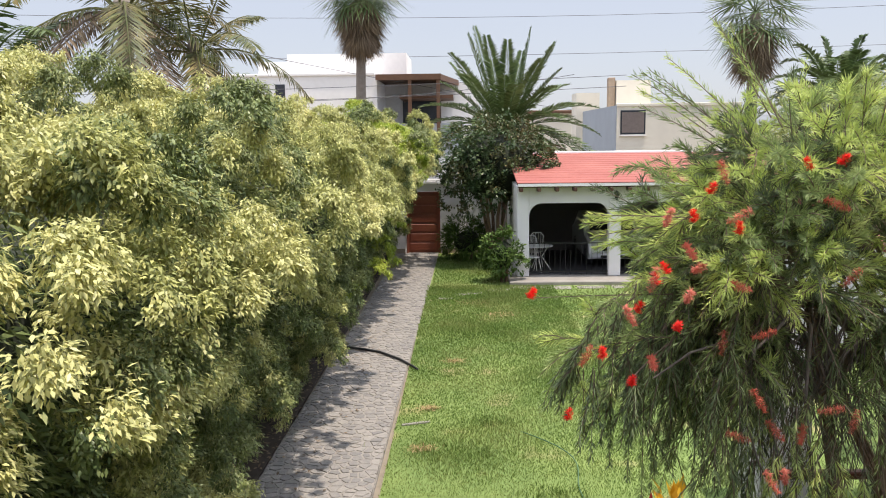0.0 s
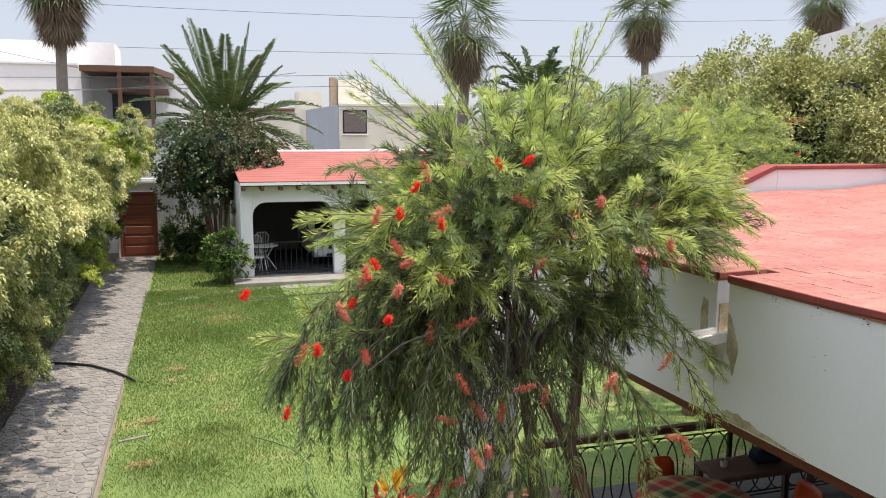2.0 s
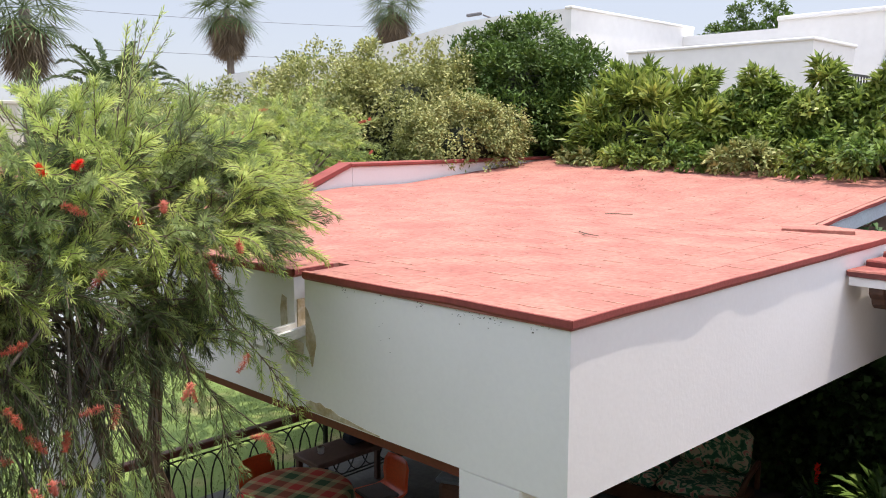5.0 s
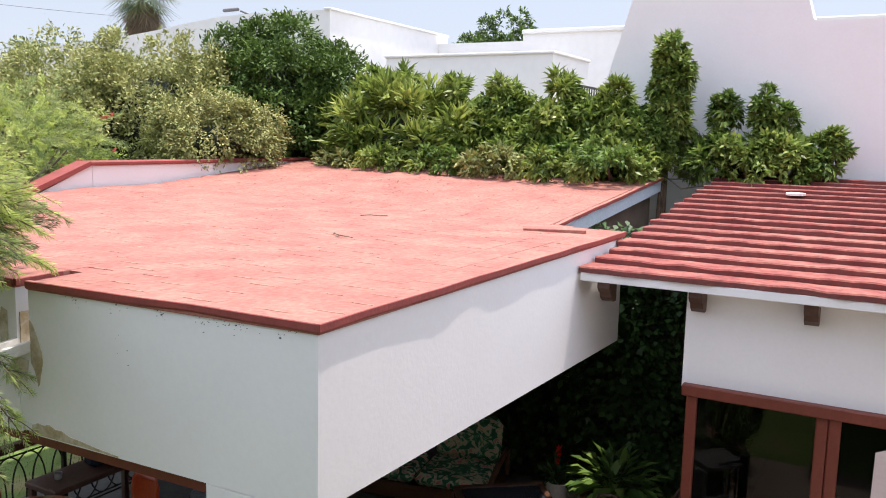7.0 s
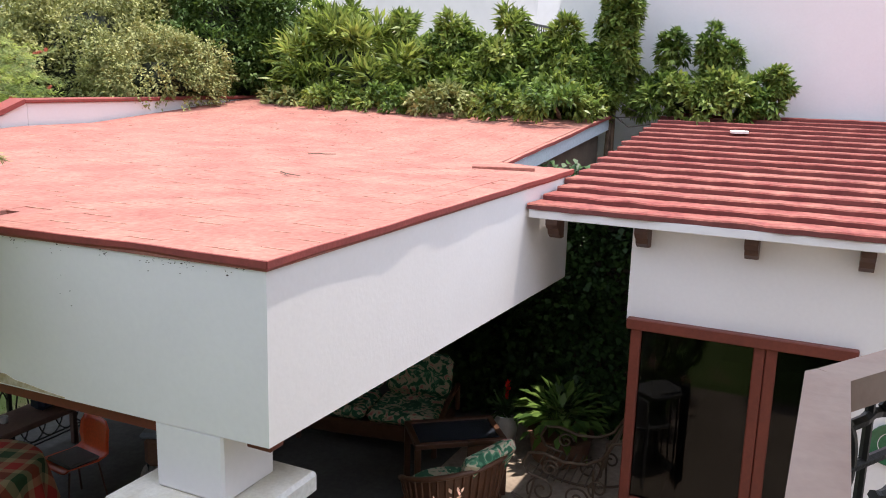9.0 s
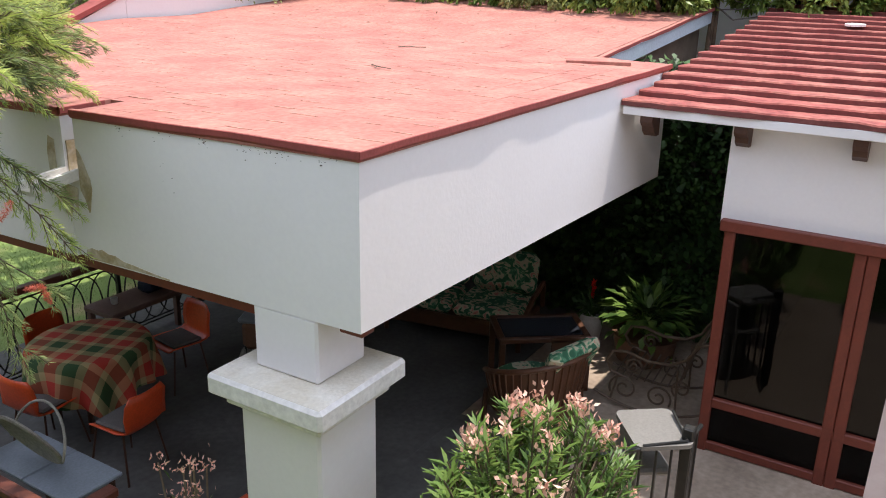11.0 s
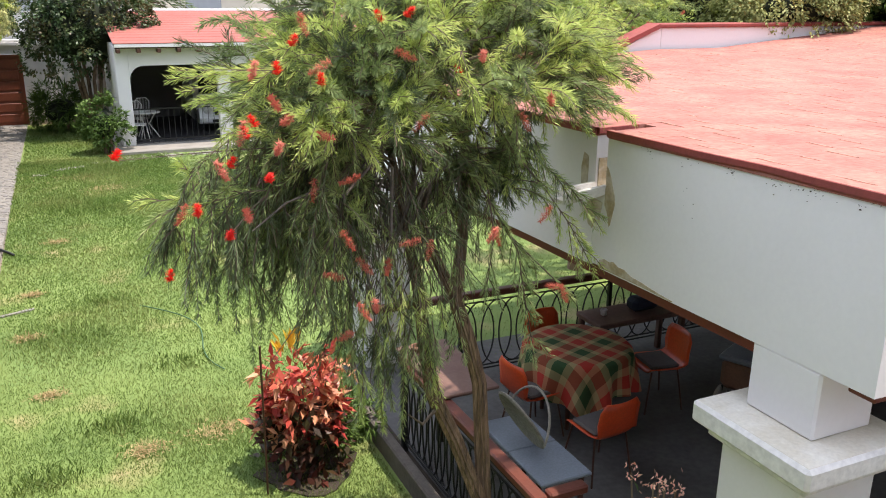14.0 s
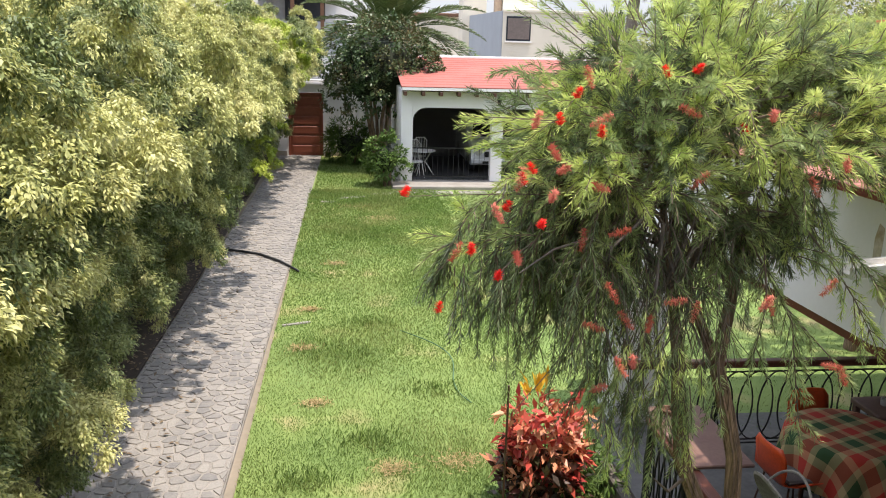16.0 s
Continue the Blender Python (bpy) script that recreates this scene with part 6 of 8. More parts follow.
        for q in np.linspace(0.12, 1.0, int(long / 0.085)):
            at = np.array([np.interp(q, run, p[:, i]) for i in range(3)])
            ahead = unit(p[-1] - p[0])
            for side in (-1, 1):
                if rnd.random() < 0.25:
                    continue
                twig(at, unit(ahead + np.array([side * 0.55, RNG.normal(0, 0.3), RNG.normal(-0.15, 0.2)])), rnd.uniform(0.10, 0.20), rnd.uniform(0.1, 0.4), tone if rnd.random() < 0.6 else GREEN, 260, 0.066)
        twig(p[-1], unit(p[-1] - p[-2]), 0.20, 0.15, tone, 280, 0.066)
    for _ in range(150):
        p = np.array([rnd.uniform(2.02, 2.75), rnd.uniform(4.48, 5.0), rnd.uniform(2.86, 3.30)])
        twig(p, unit(RNG.normal(0, 0.5, 3) + np.array([0.15, -0.1, -0.3])), rnd.uniform(0.16, 0.32), rnd.uniform(0.2, 0.6), (DARK, DARK, GREEN, GREEN, LIME)[rnd.randrange(5)], forks=1)
    # long shoots above the crown and out over the roof
    for p, d, L, dr in (((1.42, 4.7, 4.05), (-0.72, 0, 0.70), 0.72, 0.1), ((1.30, 4.7, 4.05), (-0.80, 0, 0.55), 0.55, 0.1), ((1.62, 4.7, 4.15), (-0.50, 0, 0.85), 0.65, 0.0), ((2.2, 4.75, 4.1), (0.1, 0.0, 1.0), 0.68, 0.0), ((2.22, 4.75, 4.2), (0.45, 0, 0.85), 0.58, 0.0),
                        ((1.78, 4.8, 3.95), (-0.1, 0, 1.0), 0.5, 0.0), ((2.45, 4.85, 3.95), (0.6, 0, 0.7), 0.5, 0.1), ((2.85, 4.9, 3.80), (1, 0, 0.30), 0.90, 0.3), ((2.95, 4.95, 3.50), (1, 0, 0.10), 0.70, 0.45), ((2.9, 4.95, 3.72), (0.95, 0.1, 0.25), 0.95, 0.42)):
        d = unit(np.array(d, dtype=float))
        for m in range(3):
            twig(np.array(p) + RNG.normal(0, 0.05, 3), unit(d + RNG.normal(0, 0.09, 3)), L * rnd.uniform(0.7, 1.0), dr, (GREEN, LIME, GREEN)[m], 170, 0.065)
    tagged(part("twig_mass", tw, TWIG, t), kind="stuff")
    for (bases, ways, ups, lens), mtl in zip(grown, (BRUSH_DARK, BRUSH_LEAF, TIP_LEAF)):
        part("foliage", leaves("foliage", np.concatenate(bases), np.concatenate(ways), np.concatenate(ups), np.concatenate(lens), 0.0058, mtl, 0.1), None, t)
    # bare grey twigs that hang in the open middle of the crown
    for k in range(240):
        p = np.array([rnd.uniform(1.45, 2.08), rnd.uniform(4.46, 4.95), rnd.uniform(2.70, 3.32)])
        drop = rnd.uniform(0.25, 0.95)
        sway, bend = rnd.gauss(0, 0.22), rnd.uniform(-0.09, 0.09)
        pts = [p + np.array([sway * u + bend * math.sin(3.1 * u), 0.3 * bend * u, -drop * u]) for u in (0.0, 0.25, 0.5, 0.75, 1.0)]
        r = rnd.uniform(0.6, 1.2)
        dead.tube([tuple(q - o) for q in pts], [0.0048 * r, 0.004 * r, 0.0034 * r, 0.0026 * r, 0.0016 * r], 4, caps=False)
    tagged(part("bare_twig_mass", dead, GREY_TWIG, t), kind="stuff")
    for pts in (((1.62, 4.40, 3.16), (1.42, 4.36, 2.98), (1.36, 4.34, 2.70), (1.46, 4.34, 2.40), (1.62, 4.34, 2.12)), ((1.42, 4.36, 2.98), (1.30, 4.34, 3.04), (1.10, 4.33, 2.98), (0.92, 4.33, 2.85)), ((1.36, 4.36, 2.95), (1.50, 4.34, 2.72), (1.56, 4.34, 2.40)), ((1.72, 4.42, 3.10), (1.70, 4.40, 2.70), (1.76, 4.40, 2.30), (1.86, 4.42, 2.05))):
        part("bare_bough", Shape().tube([rel(p) for p in pts], list(np.linspace(0.010, 0.004, len(pts))), 7), GREY_TWIG, t, "pale grey bare bough")
    return t


bottlebrush = build_bottlebrush()


def flower_mesh(name, material, n, length, stamen, seed):
    rng = np.random.default_rng(seed)
    z = rng.uniform(0, length, n)
    a = rng.uniform(0, 2 * math.pi, n)
    rad = np.stack([np.cos(a), np.sin(a), rng.uniform(-0.3, 0.9, n)], 1)
    return leaves(name, np.stack([0 * z, 0 * z, z], 1), rad, np.tile([0, 0, 1.0], (n, 1)), stamen * rng.uniform(0.35, 1.15, n) * (1.0 - 0.45 * (z / length) ** 3), 0.0038, material, 0.02)


FRESH = flower_mesh("flower_spike", RED_FLOWER, 230, 0.062, 0.031, 1)
FADED = flower_mesh("faded_flower_spike", FADED_FLOWER, 190, 0.120, 0.034, 2)
FRESH_AT = [(1.70, 3.87), (1.83, 3.89), (1.20, 3.75), (1.13, 3.61), (1.35, 3.55), (2.15, 3.58), (1.00, 3.35), (0.95, 3.29), (0.85, 3.15), (1.05, 3.06), (0.83, 2.77), (0.51, 2.58), (0.68, 2.91), (0.30, 3.23)]
FADED_AT = [(1.02, 3.68), (1.41, 3.67), (1.56, 3.05), (1.30, 3.06), (1.44, 2.75), (1.52, 2.58), (1.32, 2.51), (1.52, 2.31), (1.63, 2.31), (1.49, 2.13), (1.92, 2.64), (1.99, 2.64), (2.40, 2.67), (2.89, 2.23), (1.76, 3.72), (1.24, 3.92), (0.78, 3.19), (1.12, 3.26),
            (1.19, 3.39), (0.95, 3.39), (1.97, 3.37), (0.63, 2.98), (1.08, 3.5), (1.3, 3.3), (2.55, 3.35), (2.75, 3.45), (2.3, 3.7), (2.905, 2.208), (2.43, 2.66), (2.80, 2.76), (1.72, 2.55), (0.92, 2.92)]
for k, (x, z) in enumerate(FRESH_AT + FADED_AT):
    fresh = k < len(FRESH_AT)
    fl = part("flower_spike", FRESH if fresh else FADED, None, bottlebrush, "scarlet flower spike" if fresh else "faded dull red flower spike")
    near = (0.90 if fresh else 0.885) + 0.02 * (k % 3)
    x, y, z = 0.11 + (x - 0.11) * near, 0.26 + 4.22 * near, 4.04 + (z - 4.04) * near
    fl.matrix_basis = pose(x - 2.42, y - 4.62, z, (k * 53) % 70 - 15 + (0 if fresh else 110), (k * 37) % 60 - 30, k * 40)


def build_far_bottlebrush():
    """A second, similar tree behind the patio roof."""
    c = np.array([0.0, 0.0, 3.75])
    t = thing("bottlebrush_tree", "feathery lime-green bottlebrush tree behind the patio roof", "tree", at=(6.95, 10.3, 0.0))
    rnd = random.Random(33)
    part("trunk", Shape().tube([(0, 0, 0), (0.05, 0.02, 1.2), (-0.04, 0.04, 2.3), (0.02, 0.0, 3.3)], [0.10, 0.085, 0.07, 0.04], 14, ridge=0.1), BARK, t)
    for k in range(14):
        a = k * 2.39996
        part("branch", Shape().tube([(0.0, 0.02, 2.3 + 0.07 * k), (0.45 * math.cos(a), 0.35 * math.sin(a), 3.1 + 0.03 * k), (0.95 * math.cos(a), 0.7 * math.sin(a), 3.6 + 0.02 * k)], [0.03, 0.02, 0.008], 6), TWIG, t)
    for mtl, count in ((BRUSH_LEAF, 260), (TIP_LEAF, 240)):
        bases, ways, ups, lens = [], [], [], []
        for k in range(count):
            d = unit(RNG.normal(0, 1, 3))
            if d[2] < -0.6:
                continue
            p0 = c + d * np.array([1.25, 0.9, 0.75]) * rnd.uniform(0.5, 1.0)
            w = unit(d * np.array([0.9, 0.9, 0.4]) + RNG.normal(0, 0.45, 3) + np.array([0, 0, 0.15]))
            q = RNG.uniform(0.05, 1.0, 74)[:, None]
            L, sag = rnd.uniform(0.35, 0.65), rnd.uniform(0.1, 0.6)
            b = p0 + q * L * w + q ** 2 * L * sag * np.array([0, 0, -1.0])
            tan = unit(w + 2 * sag * q * np.array([0, 0, -1.0]))
            rad = RNG.normal(0, 1, (74, 3))
            rad = unit(rad - tan * np.sum(rad * tan, 1, keepdims=True))
            bases.append(b)
            ways.append(tan * 0.85 + rad * 0.95)
            ups.append(rad)
            lens.append(0.075 * RNG.uniform(0.7, 1.15, 74))
        part("foliage", leaves("foliage", np.concatenate(bases), np.concatenate(ways), np.concatenate(ups), np.concatenate(lens), 0.011, mtl, 0.1), None, t)
    for k in range(12):
        fl = part("flower_spike", FADED, None, t, "faded dull red flower spike")
        a = k * 2.39996
        fl.matrix_basis = pose(1.15 * math.cos(a), -0.55 - 0.3 * abs(math.sin(a)), 3.75 + 0.6 * math.sin(k * 1.7), 60 + 20 * (k % 3), (k * 37) % 60 - 30, k * 40)


build_far_bottlebrush()


# ---- buildings beyond the garden ----
def far_window(parent, x0, x1, y, z0, z1, axis="y"):
    if axis == "y":
        w = part("window", Shape().box(x0, x1, y - 0.03, y + 0.02, z0, z1), FAR_DARK, parent)
        part("sill", Shape().box(x0 - 0.06, x1 + 0.06, y - 0.10, y - 0.03, z0 - 0.08, z0), FAR_WHITE, w)
    else:
        w = part("window", Shape().box(y - 0.03, y + 0.02, x0, x1, z0, z1), FAR_DARK, parent)
    return w


def build_white_house():
    h = thing("white_house", "white two-storey house with a brown timber pergola terrace", "house", at=(-8.0, 48.0, 0.0))
    o = (-8.0, 48.0)
    part("wall", Shape().box(-6.0, 3.1, 0, 8.0, 0, 7.45), FAR_WHITE, h)
    part("roof_edge", Shape().box(-6.1, 3.0, -0.08, 8.0, 7.45, 7.6, 0.02), FAR_WHITE, h)
    part("upper_storey", Shape().box(-2.6, 4.6, 3.0, 8.0, 7.6, 8.95), FAR_WHITE, h)
    part("upper_storey", Shape().box(-4.4, -2.6, 3.2, 8.0, 7.6, 8.55), FAR_WHITE, h)
    far_window(h, -4.95, -4.45, 0.0, 5.9, 7.0)
    far_window(h, -2.7, -2.15, 0.0, 5.1, 7.0)
    part("shutter", Shape().box(-5.5, -4.98, -0.06, -0.03, 5.9, 7.0), FAR_GREY, h)
    part("back_wall", Shape().box(3.1, 9.0, 5.0, 5.3, 0, 7.3), FAR_WHITE, h)
    part("sliding_door", Shape().box(4.2, 6.6, 4.93, 5.0, 4.0, 6.2), FAR_DARK, h)
    part("terrace", Shape().box(3.1, 8.0, -0.3, 5.0, 0, 3.9), FAR_GREY, h)
    pg = part("pergola", Shape().prism([(3.1, -0.6), (6.55, -0.6), (7.5, 5.0), (3.1, 5.0)], 7.20, 7.32), FAR_BROWN, h, "brown timber pergola roof")
    part("beam", Shape().box(3.1, 6.75, -0.75, -0.6, 7.12, 7.44), FAR_BROWN, pg)
    part("beam", Shape().prism([(6.62, -0.6), (6.75, -0.75), (7.72, 5.0), (7.57, 5.0)], 7.10, 7.42), FAR_BROWN, pg)
    for x in (6.5, 4.9):
        part("post", Shape().box(x, x + 0.2, -0.7, -0.5, 3.9, 7.2), FAR_BROWN, pg)
    part("lower_pergola", Shape().box(4.3, 7.4, 0.8, 4.8, 6.15, 6.35), FAR_BROWN, pg)
    part("balustrade", Shape().box(3.1, 8.0, -0.32, -0.26, 3.9, 4.7), FAR_GREY, h)


build_white_house()


def build_cream_house():
    h = thing("cream_house", "cream and grey flat-roofed house behind the pavilion", "house", at=(9.5, 45.9, 0.0))
    part("wall", Shape().box(-1.2, 5.5, 0, 12.0, 0, 5.45), FAR_CREAM, h)
    part("side_wall", Shape().box(-1.26, -1.2, 0.02, 12.5, 0, 5.52), FAR_GREY, h)
    part("parapet", Shape().box(-1.2, 5.5, -0.06, 0.25, 5.45, 5.62, 0.02), FAR_CREAM, h)
    win = far_window(h, -1.0, 0.35, 0.0, 3.95, 5.25)
    part("blind", Shape().box(-0.92, 0.27, -0.06, -0.03, 4.05, 5.15), FAR_BLIND, win)
    part("roof_room", Shape().box(0.4, 2.6, 9.0, 11.8, 5.45, 7.4), FAR_CREAM, h)
    part("roof_room", Shape().box(-1.7, -0.1, 12.6, 15.0, 0, 6.8), FAR_CREAM, h)
    part("chimney", Shape().box(-0.1, 0.35, 9.2, 9.7, 5.45, 7.6, 0.03), mat("tan_chimney", (0.34, 0.26, 0.19), 0.9, None, 1, 0.5, 6, 0.0), h)
    b = thing("brown_house", "low brown-roofed houses far behind", "house", at=(5.0, 66.0, 0.0))
    part("wall", Shape().box(-3.2, 3.5, 0, 6, 0, 5.6), FAR_CREAM, b)
    part("roof", Shape().box(-3.4, 3.7, -0.3, 6, 5.6, 5.85, 0.04), FAR_BROWN, b)


build_cream_house()


def build_right_buildings():
    b = thing("white_building", "long white rounded-edge building behind the shrubs", "building", at=(20.0, 15.0, 0.0))
    s = Shape()
    n = 14
    ys = [20.0 * i / n for i in range(n + 1)]
    zt = [7.55 - 0.05 * y + 0.25 * math.exp(-((y - 4) / 3.0) ** 2) for y in ys]
    m = n + 1
    v = [(0, y, 0) for y in ys] + [(0, y, z) for y, z in zip(ys, zt)] + [(7, y, z) for y, z in zip(ys, zt)] + [(7, 0, 0)]
    f = [(i, i + 1, m + i + 1, m + i) for i in range(n)] + [(m + i, m + i + 1, 2 * m + i + 1, 2 * m + i) for i in range(n)] + [(0, m, 2 * m, 3 * m)]
    s.add(v, f)
    part("wall", s, FAR_WHITE, b)
    part("coping", Shape().box(-0.06, 7.0, -0.06, 0.2, zt[0] - 0.02, zt[0] + 0.06, 0.02), FAR_WHITE, b)
    w = thing("white_wing", "white walls of the neighbour's house with stepped roofline", "building", at=(26.0, 3.0, 0.0))
    part("wall", Shape().box(0, 4, -4.0, 8.6, 0, 7.45), FAR_WHITE, w)
    part("wall", Shape().box(0.3, 4, 8.6, 12.3, 0, 7.28), FAR_WHITE, w)
    part("coping", Shape().box(-0.08, 4, -4.0, 8.62, 7.45, 7.6, 0.03), FAR_WHITE, w)
    x = thing("white_stair_block", "lower white block with an iron rail", "building", at=(21.0, 8.5, 0.0))
    part("wall", Shape().box(0, 2.75, 0, 5.2, 0, 6.28), FAR_WHITE, x)
    part("coping", Shape().box(-0.05, 2.8, -0.05, 5.25, 6.28, 6.36, 0.02), FAR_WHITE, x)
    bar = None
    for k in range(12):
        o = part("bar", Shape().tube([(0, 0, 4.6), (0, 0, 5.5)], 0.02, 5) if bar is None else bar.data, IRON, x)
        bar = bar or o
        o.location = (0.4 + k * 0.2, -0.4, 0)
    part("rail", Shape().box(0.3, 2.8, -0.42, -0.38, 5.48, 5.54), IRON, x)
    # tall wall with a sloping shoulder beside the stepped roof
    s = Shape()
    y0 = 12.95
    out = [(4.55, 0.0), (4.55, 4.35), (4.47, 4.64), (4.02, 6.17), (3.85, 6.9), (3.4, 7.4), (1.75, 7.4), (1.62, 6.3), (1.50, 5.91), (1.47, 5.80), (1.42, 5.765), (-6.0, 5.74), (-6.0, 0.0)]
    m = len(out)
    v = [(y0, y, z) for y, z in out] + [(y0 + 0.5, y, z) for y, z in out]
    s.add(v, [tuple(range(m)), tuple(range(2 * m - 1, m - 1, -1))] + [(i, m + i, m + (i + 1) % m, (i + 1) % m) for i in range(m)])
    setting("wall_tall", s, WHITE, "tall white wall with a sloping shoulder", "wall")


build_right_buildings()


def build_wires():
    for k, (a, b, sag) in enumerate((((-40, 52, 9.2), (60, 60, 10.9), 0.8), ((-40, 47, 6.6), (9, 47, 7.2), 0.3), ((-14, 44.5, 6.0), (6, 46, 7.2), 0.5), ((-40, 47, 5.9), (9, 47, 6.6), 0.3), ((-30, 50, 11.5), (60, 64, 14.6), 1.2), ((-12, 40, 8.4), (9, 62, 5.6), 0.2))):
        pts = []
        for i in range(17):
            t = i / 16
            pts.append((a[0] + (b[0] - a[0]) * t, a[1] + (b[1] - a[1]) * t, a[2] + (b[2] - a[2]) * t - sag * 4 * t * (1 - t)))
        tagged(part("overhead_wire", Shape().tube(pts, 0.016, 4), CABLE), "thin dark overhead cable against the sky", "cable", "overhead wires")
    l = thing("street_lamp", "curved grey street lamp behind the white building", "lamp", at=(29.0, 24.5, 0.0))
    part("pole", Shape().tube([(0, 0, 0), (0, 0, 8.2), (-0.2, 0.3, 8.7), (-1.0, 1.3, 9.2)], [0.09, 0.06, 0.05, 0.04], 8), CABLE, l)
    part("head", Shape().box(-0.35, 0.35, -0.12, 0.12, -0.07, 0.06, 0.04, pose(-1.25, 1.6, 9.22, 0, 8, 130)), CABLE, l)


build_wires()


def build_hills():
    s = Shape()
    n = 90
    v, f = [], []
    for i in range(n + 1):
        a = math.radians(-110 + 220 * i / n)
        h = 16 + 13 * noise.noise(Vector((a * 2.2, 1.3, 0))) + 7 * noise.noise(Vector((a * 7, 4.0, 0)))
        for r, z in ((900, -2), (905, max(h, 3)), (1100, -2)):
            v.append((r * math.sin(a), r * math.cos(a), z))
    for i in range(n):
        for k in range(2):
            f.append((i * 3 + k, (i + 1) * 3 + k, (i + 1) * 3 + k + 1, i * 3 + k + 1))
    setting("backdrop_hills", s.add(v, f), HILL, "pale hazy hills on the horizon", "hills")


build_hills()

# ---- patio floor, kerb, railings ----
# grey under the roof, tan where sun reaches: light and shade in the colour
setting("patio_floor", Shape().box(2.62, 9.45, 3.62, 8.4, -0.05, 0.012).box(2.62, 6.3, 2.70, 3.618, -0.05, 0.012), mat("shaded_grey_cement", (0.115, 0.112, 0.108), 0.75, (0.065, 0.063, 0.06), 1.3, 0.9, 18, 0.3, grain=0.16), "worn grey cement patio floor, darkened for the roof's shade", "floor")
setting("patio_floor_open", Shape().box(2.62, 11.4, -3.0, 2.696, -0.05, 0.012).box(6.304, 11.4, 2.70, 3.616, -0.05, 0.012), mat("worn_sunlit_tan_cement", (0.40, 0.32, 0.25), 0.8, (0.24, 0.185, 0.14), 1.3, 0.9, 18, 0.3, grain=0.16), "worn tan cement floor beside the house wing, coloured for open sun", "floor")
setting("kerb", Shape().box(2.39, 2.49, 3.6, 7.3, -0.05, 0.20, 0.015).box(2.39, 2.49, 2.0, 3.595, -0.05, 0.20, 0.015), mat("dirty_kerb_concrete", (0.15, 0.13, 0.11), 0.95, (0.07, 0.06, 0.05), 3, 0.8, 40, 0.4), "low dirty grey concrete kerb between lawn and patio", "kerb")
shrub("weedy_plant", "low dark green plant between croton and kerb", "plant", (2.15, 6.86, 0.20), (0.20, 0.30, 0.20), DARK_LEAF, 0.11, 0.022, 16, 0.12, 8, 8, 0.4, 2, core=0)
setting("soil_strip", Shape().box(2.52, 2.62, 2.0, 7.3, -0.05, 0.03), SOIL, "narrow soil strip behind the kerb", "soil bed")


def arch_panel(parent, ax, a, b, fixed, z0, z1, pitch=0.21):
    """Interlaced iron arches between two rails, along x or y."""
    def P(u, z):
        return (u, fixed, z) if ax == "x" else (fixed, u, z)
    n = max(1, int(round((b - a) / pitch)))
    w = (b - a) / n
    zb, zt = z0 + 0.10, z1 - 0.10
    pts = []
    for t in np.linspace(0, 2 * math.pi, 25):
        pts.append(P(w * 0.86 * math.cos(t), (zb + zt) / 2 + (zt - zb) / 2 * math.sin(t)))
    base = None
    for k in range(n + 1):
        o = part("oval", Shape().tube([tuple(p[i] - (fixed if i == (1 if ax == "x" else 0) else 0) for i in range(3)) for p in pts], 0.0085, 5, caps=False) if base is None else base.data, IRON, parent)
        base = base or o
        o.location = P(a + k * w, 0) if ax == "x" else P(a + k * w, 0)
    for z in (z0 + 0.06, zb, zt, z1 - 0.05):
        part("rail", Shape().tube([P(a, z), P(b, z)], 0.009, 5), IRON, parent)


